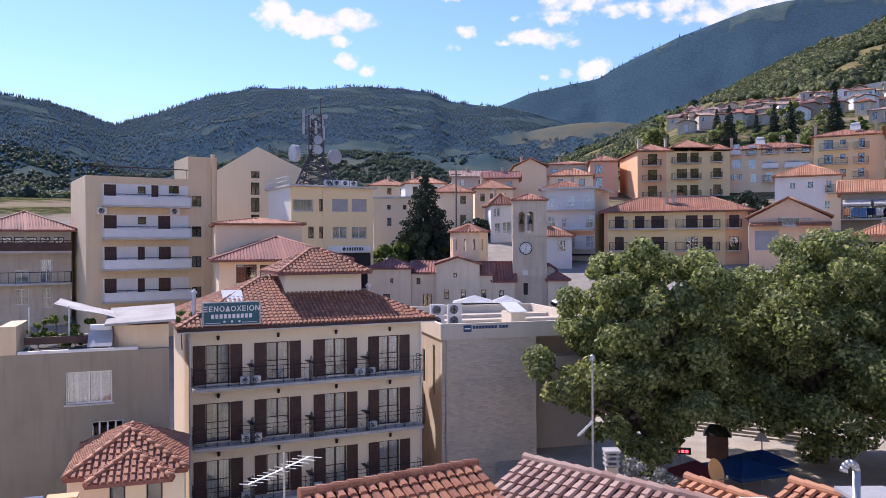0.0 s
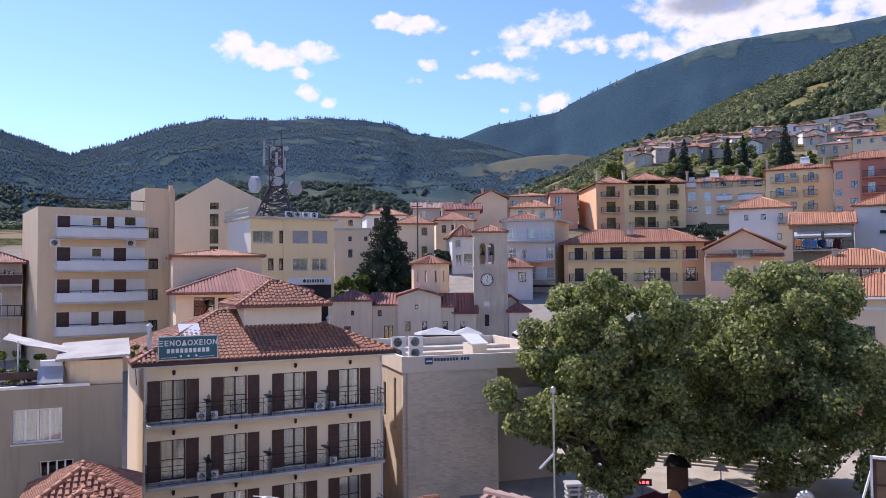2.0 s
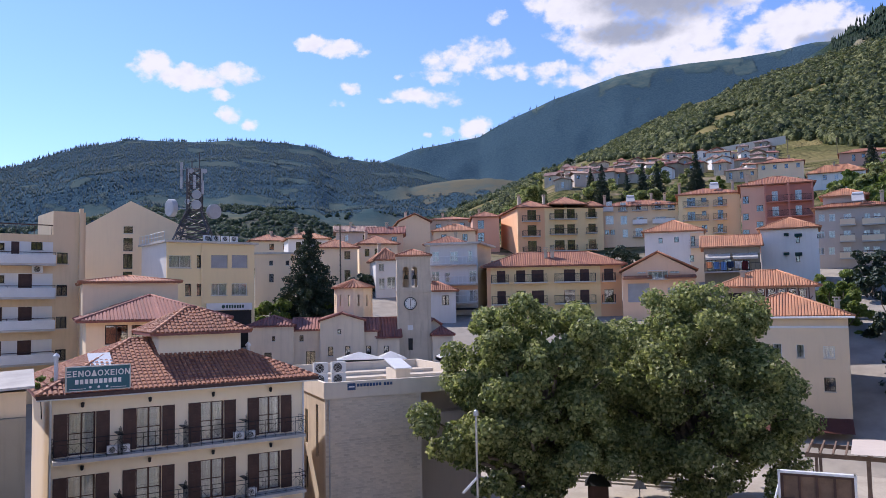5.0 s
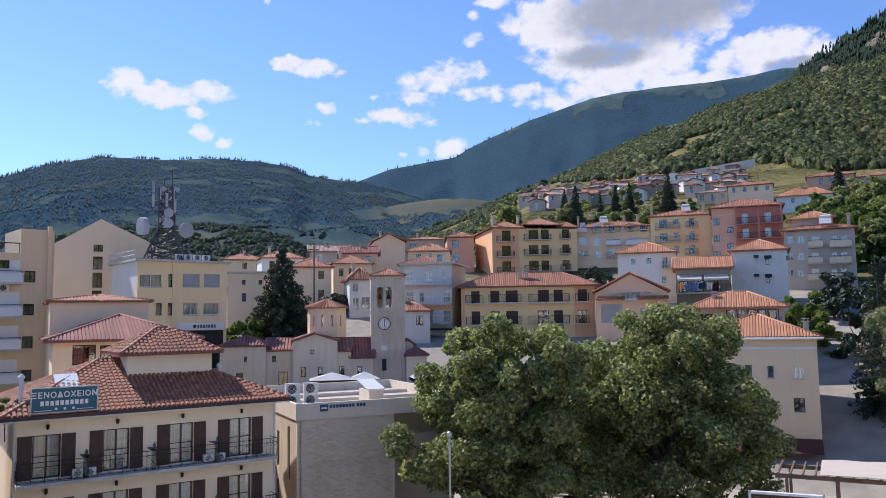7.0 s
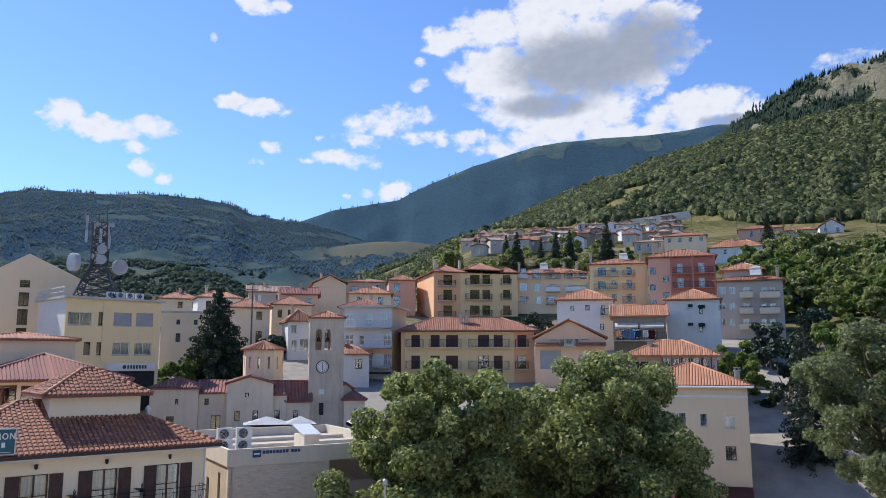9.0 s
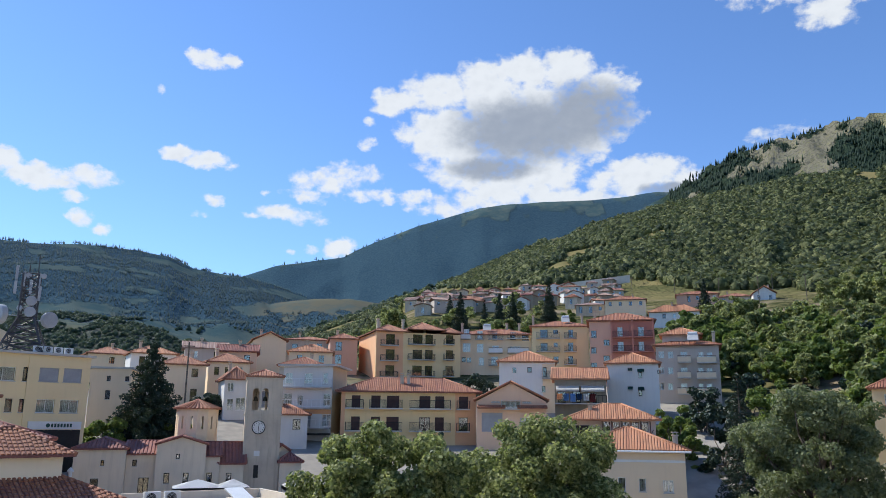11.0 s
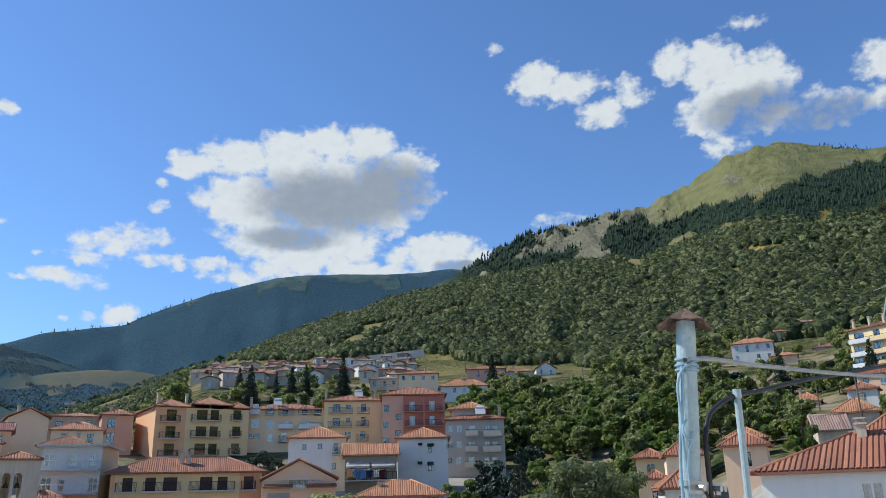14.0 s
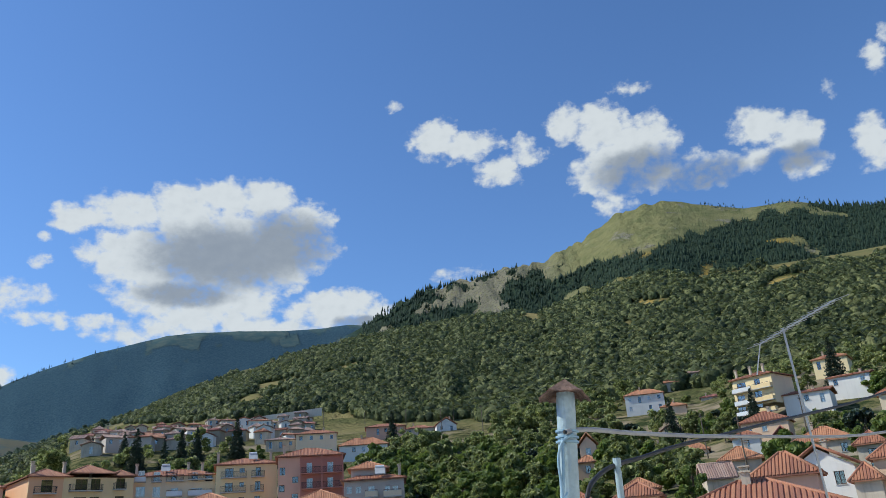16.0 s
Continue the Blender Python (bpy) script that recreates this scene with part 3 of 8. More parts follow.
def tiled_roof(b, kind, w, d, z, rise, over=0.5, tile=None, pitch=0.24, course=0.0, m=None, label="", under=None):
    """A roof with a boarded underside, rows of barrel tiles and ridge caps."""
    tile = tile or TILE
    planes = roof_planes(kind, w, d, rise, over)
    bm = bmesh.new()
    for pl in planes:
        top, bot = [bm.verts.new(p) for p in pl], [bm.verts.new((p[0], p[1], p[2] - 0.14)) for p in pl]
        bm.faces.new(top), bm.faces.new(bot[::-1])
        for i in range(len(pl)):
            bm.faces.new((top[i], bot[i], bot[(i + 1) % len(pl)], top[(i + 1) % len(pl)]))
    M = (m or Matrix()) @ pose(0, 0, z + 0.14)
    roof = part("roof", bm, under or tile, b, label, M)
    bm, caps, done = bmesh.new(), bmesh.new(), set()
    for pl in planes:
        p = [Vector(q) for q in pl]
        es = (p[1] - p[0]).normalized()
        en = es.cross(p[2] - p[0]).normalized()
        if en.z < 0:
            en = -en
        et = en.cross(es).normalized()
        if et.z < 0:
            et = -et
        rib_plane(bm, p[0] + en * 0.004, es, et, en, [((q - p[0]).dot(es), (q - p[0]).dot(et)) for q in p], pitch, course)
        for i in range(1, len(p)):
            a, c = p[i], p[(i + 1) % len(p)]
            k = tuple(sorted((tuple(round(x, 2) for x in a), tuple(round(x, 2) for x in c))))
            if k not in done and (a.z > 0.01 or c.z > 0.01):
                done.add(k)
                n = max(1, int((c - a).length / 0.42)) if course else 1
                for j in range(n):
                    beam(caps, a.lerp(c, j / n), a.lerp(c, (j + 1) / n), 0.13, 6, 0.105 if course else 0.13)
    part("roof_tiles", bm, tile, roof)
    part("ridge", caps, tile, roof, smooth=True)
    return roof


PLANES = {"front": lambda w, d: Matrix(), "right": lambda w, d: pose(w, 0, 0, 0, 0, 90), "left": lambda w, d: pose(0, d, 0, 0, 0, -90), "back": lambda w, d: pose(w, d, 0, 0, 0, 180)}


def house(name, label, x, y, z, yaw, w, d, h, wall, front=(), left=(), right=(), category="building", group="", side=None, sink=3.0, lid=True):
    """A hollow block of four walls with real openings. Openings: (u0, u1, z0, z1, style)."""
    b = thing(name, label, category, pose(x, y, z, 0, 0, yaw), group)
    for face, holes in (("front", front), ("right", right), ("left", left), ("back", ())):
        span = w if face in ("front", "back") else d - 0.6
        M = PLANES[face](w, d) @ (Matrix() if face in ("front", "back") else pose(0.3, 0, 0))
        part("wall", wall_bm(span, h, 0.3, holes, -sink), side if side and face != "front" else wall, b, m=M)
        for u0, u1, z0, z1, style in holes:
            opening(b, M, u0, u1, z0, z1, style)
    # near-black slabs and partition: room shade painted behind the openings
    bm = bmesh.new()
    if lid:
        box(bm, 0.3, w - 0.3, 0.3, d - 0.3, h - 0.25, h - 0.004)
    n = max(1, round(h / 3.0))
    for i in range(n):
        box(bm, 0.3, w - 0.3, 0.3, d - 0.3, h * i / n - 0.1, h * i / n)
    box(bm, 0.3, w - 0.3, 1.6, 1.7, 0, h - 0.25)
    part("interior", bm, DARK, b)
    return b


def bay(b, u0, u1, z0, z1, material, holes):
    """A thin coat of another colour on a stretch of the front wall, cut round its openings."""
    part("coloured_bay", wall_bm(u1 - u0, z1, 0.008, [(o[0] - u0, o[1] - u0, o[2], o[3]) for o in holes], z0), material, b, m=pose(u0, -0.012, 0))


def gable_wall(b, w, h, rise, mid, material, depth):
    bm = bmesh.new()
    p = [(0, h), (w, h), (mid, h + rise)]
    lo, hi = [bm.verts.new((x, 0.002, z)) for x, z in p], [bm.verts.new((x, depth, z)) for x, z in p]
    bm.faces.new(lo), bm.faces.new(hi[::-1])
    for i in range(3):
        bm.faces.new((lo[i], hi[i], hi[(i + 1) % 3], lo[(i + 1) % 3]))
    part("gable", bm, material, b)


def flat_top(b, w, d, h, over=0.25):
    bm = bmesh.new()
    box(bm, -over, w + over, -over, d + over, h + 0.003, h + 0.25)
    part("roof_slab", bm, SLAB, b)


def chimney(b, u, v, z, tall):
    bm = bmesh.new()
    box(bm, -0.22, 0.22, -0.22, 0.22, -0.8, tall - 0.35)
    box(bm, -0.3, 0.3, -0.3, 0.3, tall - 0.35, tall - 0.25)
    for x in (-0.2, 0.12):
        for y in (-0.2, 0.12):
            box(bm, x, x + 0.08, y, y + 0.08, tall - 0.25, tall - 0.08)
    box(bm, -0.3, 0.3, -0.3, 0.3, tall - 0.08, tall)
    part("chimney", bm, P_STONE, b, m=pose(u, v, z))


def solar_tank(b, u, v, z, size=1.0):
    s = thing("solar_heater", "white solar water heater with tilted panel on the roof", "solar heater", b.matrix_basis @ pose(u, v, z) @ Matrix.Scale(size, 4), "solar heaters")
    bm = bmesh.new()
    beam(bm, (-0.7, 0.5, 1.15), (0.7, 0.5, 1.15), 0.28, 14)
    part("tank", bm, METAL_WHITE, s, smooth=False)
    bm = bmesh.new()
    box(bm, -0.8, 0.8, -0.9, 0.9, 0, 0.07)
    part("panel", bm, SHUTTER_GREY, s, m=pose(0, -0.25, 0.5, 38))
    bm = bmesh.new()
    for x in (-0.6, 0.6):
        beam(bm, (x, 0.5, -0.4), (x, 0.5, 0.9), 0.03, 4), beam(bm, (x, -0.9, -0.4), (x, -0.9, 0.0), 0.03, 4), beam(bm, (x, -0.9, -0.2), (x, 0.5, -0.2), 0.03, 4)
    part("stand", bm, STEEL, s)
    return s


def air_unit(b, u, z, out=0.0, width=0.8):
    """An outdoor air-conditioning unit with its fan grille."""
    w, h, d = width, width * 0.78, 0.3
    s = thing("air_conditioner", "white outdoor air conditioner with a round fan grille", "air conditioner", b.matrix_basis @ pose(u, -out - 0.35, z), "air conditioners")
    part("case", shared(("case", w), lambda bm: (box(bm, 0, w, 0, d, 0.03, h), box(bm, 0.05, 0.12, 0.02, d - 0.02, 0, 0.03), box(bm, w - 0.12, w - 0.05, 0.02, d - 0.02, 0, 0.03)), METAL_WHITE), None, s)
    # flat disc, near-black to paint the shade inside the fan opening
    part("fan_recess", shared(("fan_recess", w), lambda bm: lathe(bm, [(0.02, 0), (h * 0.4, 0), (h * 0.4, 0.012), (0.02, 0.012)], 18), DARK), None, s, m=pose(w * 0.42, -0.002, h * 0.52, 90))

    def rings(bm):
        for r in (0.12, 0.22, 0.32, 0.4):
            lathe(bm, [(h * r, 0.013), (h * r + 0.012, 0.013), (h * r + 0.012, 0.024), (h * r, 0.024), (h * r, 0.013)], 18, caps=False)
    part("fan_grille", shared(("fan_grille", w), rings, METAL_WHITE), None, s, m=pose(w * 0.42, -0.002, h * 0.52, 90))
    return s


def arch_wall(w, z0, z1, arches, t):
    """A wall with round-headed openings down to its foot."""
    bm = bmesh.new()
    xs = [0.0]
    for a, b_, top in arches:
        box(bm, xs[-1], a, 0, t, z0, z1)
        r, spring = (b_ - a) / 2, top - (b_ - a) / 2
        n = 8
        for i in range(n):
            x0, x1 = a + (b_ - a) * i / n, a + (b_ - a) * (i + 1) / n
            h0, h1 = [spring + math.sqrt(max(0, r * r - (x - a - r) ** 2)) for x in (x0, x1)]
            q = [bm.verts.new(p) for p in ((x0, 0, h0), (x1, 0, h1), (x1, 0, z1), (x0, 0, z1), (x0, t, h0), (x1, t, h1), (x1, t, z1), (x0, t, z1))]
            for f in ((0, 1, 2, 3), (7, 6, 5, 4), (0, 4, 5, 1), (3, 2, 6, 7)):
                bm.faces.new([q[k] for k in f])
        box(bm, a, b_, 0, t, z0, z0 + 0.35)
        xs.append(b_)
    box(bm, xs[-1], w, 0, t, z0, z1)
    return bm


def drum_parts():
    """A twelve-sided drum with slit windows set back, and its material."""
    bm = bmesh.new()
    n, r = 12, 2.05
    for i in range(n):
        a0, a1 = 6.28319 * i / n, 6.28319 * (i + 1) / n
        p, q = Vector((r * math.cos(a0), r * math.sin(a0), 0)), Vector((r * math.cos(a1), r * math.sin(a1), 0))
        for s0, s1, za, zb in ((0, 0.4, 0, 3.9), (0.6, 1, 0, 3.9), (0.4, 0.6, 0, 2.0), (0.4, 0.6, 3.2, 3.9)):
            c = [p.lerp(q, s0), p.lerp(q, s1)]
            o = [bm.verts.new((v.x, v.y, z)) for z in (za, zb) for v in c] + [bm.verts.new((v.x * 0.86, v.y * 0.86, z)) for z in (za, zb) for v in c]
            for f in ((0, 1, 3, 2), (5, 4, 6, 7), (0, 2, 6, 4), (3, 1, 5, 7), (2, 3, 7, 6), (1, 0, 4, 5)):
                bm.faces.new([o[k] for k in f])
    return bm, P_CREAM


def cottage(x, y, z, yaw, w, h, wall, tile, rise, kind, label):
    """A small hillside house: walls with openings, roof, chimney."""
    b_, r = math.degrees(math.atan2(x, y)), math.hypot(x, y)
    low = land(b_, r)
    d = max(3.5, min(w * 0.9, 8.0))
    extra = max(0.0, z - low) if z > low else 0.0
    floor = z - extra if extra < 9 else z
    h += z - floor
    rnd = random.Random(int(x * 10))
    n, floors = max(1, int(w / 2.6)), max(1, int(h / 2.8))
    holes = []
    for k in range(floors):
        zc = h - 2.5 - 2.9 * k
        for i in range(n):
            u = w * (i + 0.5) / n
            if rnd.random() < 0.85 and zc > -0.3:
                tall = rnd.random() < 0.3
                holes.append((u - 0.45, u + 0.45, zc + (0.1 if tall else 0.85), zc + 2.05, "kdwdk"[rnd.randrange(5)]))
    b = house("hillside_house", label, x, y, floor, yaw, w, d, h, wall, holes, category="house", group="hillside houses", sink=4.0, lid=False)
    tiled_roof(b, kind, w, d, h, rise, 0.4, tile, 0.25)
    if kind == "gable_front":
        gable_wall(b, w, h, rise * w / (w + 0.8), w / 2, wall, 0.3)
    if w > 5:
        chimney(b, w * rnd.uniform(0.2, 0.8), d * 0.45, h + rise * 0.5, rise * 0.5 + 0.9)
    return b


# ---- the land: one sheet from the street to the far ranges ----
def curve(x, pts):
    return float(np.interp(x, [p[0] for p in pts], [p[1] for p in pts]))


# crest lines as (bearing, height in degrees)
CREST_LEFT = [(-45, 9.4), (-29.7, 9.9), (-26.8, 9.6), (-23, 8.4), (-20, 9.4), (-16.8, 10.7), (-13.6, 11.4), (-9.2, 11.5), (-6.8, 11.7), (-0.9, 11.4), (0.7, 10.7), (4.3, 10.3), (7, 9.6), (10, 8.6), (14, 6.5), (22, 3)]
CREST_MEADOW = [(2, 6.0), (5.5, 8.0), (7.9, 8.6), (9.6, 8.9), (12.1, 9.1), (14.7, 8.8), (17, 8.0), (20, 6)]
CREST_MID = [(-2, 7), (4.3, 10.3), (6.6, 11.1), (11.4, 11.9), (12.6, 12.6), (17, 14.4), (21.8, 15.8), (24.1, 16.1), (30.3, 16.2), (32.9, 16.3), (35, 16.5), (37, 16.4), (50, 15)]
CREST_HILL = [(6, 5.2), (12.2, 7.6), (15.4, 8.9), (18.7, 10.0), (23.3, 11.8), (28, 13.6), (34.1, 15.2), (38.4, 15.8), (45, 16.5), (49.7, 16.4), (55, 17.4), (58.1, 18), (62, 17.4), (73.7, 16.9), (90, 16)]
CREST_BIG = [(30, 13), (34.1, 15.5), (37.6, 17.1), (40.8, 18.7), (43, 19.2), (47.5, 19.8), (50.7, 20.3), (53.4, 21.2), (56.3, 22.7), (58.2, 23.2), (60.3, 23.1), (65.7, 21.4), (68.8, 21.2), (72.2, 20), (80, 18.5), (100, 15)]
TOWN_LEFT = [(0, -4), (46, -4), (54, 0), (64, 2.5), (80, 7), (100, 12), (150, 20), (200, 25), (240, 27), (400, 32), (900, 45), (5000, 60)]
TOWN_MID = [(0, -1), (66, 0), (78, 5), (92, 10), (100, 11), (125, 17), (145, 21.5), (200, 33), (235, 45), (285, 57), (330, 66), (380, 79.5), (430, 87), (5000, 240)]
TOWN_RIGHT = [(0, 0), (15, 1), (30, 7), (42, 11), (62, 14), (80, 15.5), (100, 18.5), (130, 24), (165, 29), (200, 36), (240, 48), (270, 55), (350, 80), (450, 108), (5000, 300)]


def layer(b, r, crest, rc, foot, power=1.15, back=0.35):
    top = EYE + rc * math.tan(radians(curve(b, crest)))
    if r <= foot:
        return -50.0
    if r <= rc:
        return top * ((r - foot) / (rc - foot)) ** power
    return top - (r - rc) * back


def land(b, r):
    """Height of the land at a bearing and a distance from the house."""
    k = min(1.0, max(0.0, (b + 2) / 12))
    k = k * k * (3 - 2 * k)
    j = min(1.0, max(0.0, (b - 44) / 14))
    j = j * j * (3 - 2 * j)
    town = (1 - k) * curve(r, TOWN_LEFT) + k * ((1 - j) * curve(r, TOWN_MID) + j * curve(r, TOWN_RIGHT))
    if r > 150:
        kf = min(1.0, max(0.0, (b - 9) / 9))
        kf = kf * kf * (3 - 2 * kf)
        s = min(1.0, (r - 150) / 60)
        town = town * (1 - s) + s * ((1 - kf) * curve(r, TOWN_LEFT) + kf * ((1 - j) * curve(r, TOWN_MID) + j * curve(r, TOWN_RIGHT)))
    town += curve(b, [(60, 0), (66, 1)]) * curve(r, [(150, 0), (165, 2.5), (190, 5.5), (215, 8), (260, 5), (350, 0)])
    if r > 300:
        town -= max(0.0, min(10.0, 26 - b)) * min(1.0, (r - 300) / 80) * k
    fade = min(1.0, max(0.0, (100 - abs(b - 20)) / 25))
    x, y = r * math.sin(radians(b)), r * math.cos(radians(b))
    if r > 260:
        rough = noise.fractal(Vector((x / 260, y / 260, 1.7)), 0.9, 2.1, 5)
        fold = 1 - abs(noise.noise(Vector((b * 0.22 + 0.4 * rough + r / 2600, r / 900, 5.0)))) * 2
    else:
        rough = fold = 0.0
    best = town + rough * min(6.0, max(0.0, (r - 260) * 0.02))
    rh = curve(b, [(8, 1150), (34, 900), (60, 760), (90, 760)])
    for crest, rc, foot, pw, lo, hi in ((CREST_LEFT, 2300, 520, 1.25, -60, 24), (CREST_MEADOW, 1700, 1000, 1.0, 0, 22), (CREST_MID, 4000, 2200, 1.1, -4, 55), (CREST_HILL, rh, 300, 0.95, 4, 120), (CREST_BIG, 2100, 900, 1.0, 28, 120)):
        if lo < b < hi:
            h = layer(b, r, crest, rc, foot, pw) * fade
            s = min(1.0, max(0.0, 1 - abs(r - rc) / (rc * 0.6)))
            mid = max(0.0, 1 - abs((r - foot) / (rc - foot) - 0.45) * 2.0) if r < rc else 0.3
            h += rc * (0.011 * rough + (0.012 if rc < 1300 else 0.008 if rc == 2100 else 0.006 if rc == 2300 else 0.0) * fold) * mid + rc * 0.0013 * rough * s
            if rc == 2100 and 35 < b < 64:
                h += (24 if b < 54 else 12) * max(0.0, min(1.0, (r - 1500) / 400)) * min(1.0, (b - 35) / 3, (64 - b) / 4) * noise.fractal(Vector((x / 60, y / 60, 2.0)), 0.6, 2.1, 6)
            best = max(best, h)
    return best


FIR_LINE = [(36, 17.4), (42, 19.2), (47, 19.6), (52, 19.3), (58, 19.6), (63, 20.4), (68, 20.7), (76, 20.2)]


def wooded(b, r, z):
    """How much of the land is under trees at a place, from 0 to 1."""
    x, y = r * math.sin(radians(b)), r * math.cos(radians(b))
    up = math.degrees(math.atan2(z - EYE, r))
    patch = noise.fractal(Vector((x / 130, y / 130, 0.3)), 0.8, 2.0, 5)
    if r < 300:
        return 0.4
    if r > 2450 or (b < 36 and r > 2300):
        top = curve(b, CREST_MID) - curve(b, [(15, -0.6), (19, 0.1), (22, 0.9), (26, 0.5), (31, 0.3), (36, 0.2)])
        return min(1.0, max(0.0, 0.5 + (top - up) * 0.55 + patch * 1.3))
    if b > 36 and r > 1000:
        open_ = curve(b, [(36, -0.3), (40, -0.16), (48, -0.14), (53, -0.4), (70, -0.6)])
        if 56 < b < 68 and r < 1600:
            open_ = 0.12
        line = curve(b, FIR_LINE) + 0.7 * noise.noise(Vector((b * 0.9, r / 90, 3)))
        return min(1.0, max(0.0, min(0.5 + (patch - open_) * 3.0, 0.5 + (line - up) * 1.6)))
    if 54 < b < 69 and r < 1000 and up > curve(b, [(54, 16.2), (60, 15.4), (69, 15.6)]):
        return min(1.0, max(0.0, 0.46 + patch * 1.6))
    if b > 8 and r < 1200:
        return min(1.0, max(0.0, 0.5 + (patch + curve(b, [(9, 0.1), (20, 0.26), (30, 0.34), (45, 0.44), (80, 0.5)])) * 4.0))
    bare = 0.32 * max(0.0, min(1.0, (up - 10.0) * 1.2)) if -10 < b < 5 else -0.15
    field = max(0.0, min(1.0, (7.0 - up) / 1.5)) * 0.28
    hay = 0.42 * min(1.0, max(0.0, (b - 4) / 4), max(0.0, (r - 1150) / 200)) if b > 4 else 0.0
    return min(1.0, max(0.0, 0.5 + (patch + 0.36 - bare - field - hay) * 2.6))


bearings = [-180 + 6 * i for i in range(22)] + [-48 + 0.25 * i for i in range(int(132 / 0.25))] + [84 + 6 * i for i in range(16)]
radii = [1, 8, 16, 24, 32, 40, 46, 50, 54, 58] + [60 * (4700 / 60) ** (i / 215) for i in range(216)]
verts = [(r * math.sin(radians(b)), r * math.cos(radians(b)), land(b, r)) for r in radii for b in bearings]
nb = len(bearings)
faces = [(i * nb + j, i * nb + (j + 1) % nb, (i + 1) * nb + (j + 1) % nb, (i + 1) * nb + j) for i in range(len(radii) - 1) for j in range(nb)]
faces.append(tuple(range(nb))[::-1])
me = bpy.data.meshes.new("ground")
me.from_pydata(verts, [], [f[::-1] for f in faces])
me.shade_smooth()
cover = me.attributes.new("wooded", "FLOAT", "POINT")
cover.data.foreach_set("value", [wooded(b, r, verts[i * nb + j][2]) if r > 290 and -48 <= b <= 84 else 0.5 for i, r in enumerate(radii) for j, b in enumerate(bearings)])


def land_mat():
    """Paving near by, then scrub and dry grass, woods, crags and bare tops far off."""
    m = bpy.data.materials.new("land")
    m.use_nodes = True
    n = Nodes(m.node_tree)
    g = n.add("ShaderNodeNewGeometry")
    p, sep = g.outputs["Position"], n.add("ShaderNodeSeparateXYZ")
    n.link(p, sep.inputs[0])
    at = n.add("ShaderNodeAttribute")
    at.attribute_name = "wooded"
    dist = n.math("SQRT", n.math("ADD", n.math("MULTIPLY", sep.outputs[0], sep.outputs[0]), n.math("MULTIPLY", sep.outputs[1], sep.outputs[1])))
    az = n.math("MULTIPLY", n.math("ARCTAN2", sep.outputs[0], sep.outputs[1]), 57.2958)
    rise = n.math("DIVIDE", sep.outputs[2], dist)
    mid, small, crown = n.noise(p, 0.02, 7.0, 0.65), n.noise(p, 0.12, 5.0, 0.65), n.noise(p, 0.11, 3.0, 0.8)
    trees = n.smooth(n.math("ADD", at.outputs["Fac"], n.math("MULTIPLY", n.math("SUBTRACT", small, 0.5), 1.1)), 0.35, 0.62)
    # the near hillside
    grass = n.mix(n.smooth(mid, 0.35, 0.65), (0.22, 0.185, 0.085), (0.125, 0.125, 0.055))
    scrub = n.mix(n.smooth(small, 0.4, 0.6), (0.026, 0.042, 0.018), (0.060, 0.080, 0.028))
    gorse = n.math("MULTIPLY", n.math("MULTIPLY", n.smooth(az, 53, 57), n.smooth(az, 70, 66)), n.smooth(rise, 0.27, 0.295))
    grass = n.mix(gorse, grass, n.mix(n.math("MULTIPLY", n.smooth(mid, 0.45, 0.6), n.smooth(small, 0.42, 0.58)), (0.13, 0.125, 0.058), (0.34, 0.24, 0.07)))
    hill = n.mix(n.math("MULTIPLY", trees, n.smooth(rise, 0.195, 0.222)), grass, scrub)
    # the far slopes, distance haze put into their colours as a blue tint
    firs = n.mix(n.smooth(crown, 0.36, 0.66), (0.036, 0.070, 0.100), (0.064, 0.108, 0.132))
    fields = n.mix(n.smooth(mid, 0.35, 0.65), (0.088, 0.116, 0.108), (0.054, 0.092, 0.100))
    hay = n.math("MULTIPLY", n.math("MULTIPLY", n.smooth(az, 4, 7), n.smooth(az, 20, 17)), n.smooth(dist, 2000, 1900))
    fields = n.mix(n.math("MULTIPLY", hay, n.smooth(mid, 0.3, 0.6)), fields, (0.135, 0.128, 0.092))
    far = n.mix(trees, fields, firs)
    # the bare mountain with its crags
    rock = n.mix(n.smooth(small, 0.4, 0.65), (0.33, 0.295, 0.245), (0.12, 0.118, 0.085))
    sward = n.mix(n.smooth(mid, 0.35, 0.7), (0.235, 0.225, 0.105), (0.155, 0.165, 0.075))
    crag = n.math("MAXIMUM", n.math("MULTIPLY", n.smooth(az, 54, 47), 0.85), n.smooth(n.noise(p, 0.011, 8.0, 0.7), 0.56, 0.64))
    tops = n.mix(n.math("MULTIPLY", crag, n.smooth(small, 0.33, 0.55)), sward, rock)
    dry = n.math("MULTIPLY", n.math("MULTIPLY", n.smooth(az, 55, 58), n.smooth(az, 70, 66)), n.math("MULTIPLY", n.smooth(rise, 0.285, 0.30), n.smooth(rise, 0.375, 0.355)))
    tops = n.mix(dry, tops, n.mix(n.smooth(mid, 0.45, 0.62), (0.16, 0.14, 0.06), (0.36, 0.25, 0.06)))
    wood = n.mix(n.smooth(crown, 0.38, 0.62), (0.026, 0.044, 0.032), (0.055, 0.075, 0.045))
    mountain = n.mix(trees, tops, wood)
    near_side = n.math("MULTIPLY", n.smooth(az, 33.5, 36.0), n.smooth(dist, 2600, 2400))
    far = n.mix(near_side, far, mountain)
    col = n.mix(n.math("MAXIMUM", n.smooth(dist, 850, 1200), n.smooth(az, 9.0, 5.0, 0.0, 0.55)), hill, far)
    pave = n.mix(n.smooth(n.noise(p, 0.5, 6.0), 0.3, 0.7), (0.36, 0.33, 0.28), (0.27, 0.25, 0.22))
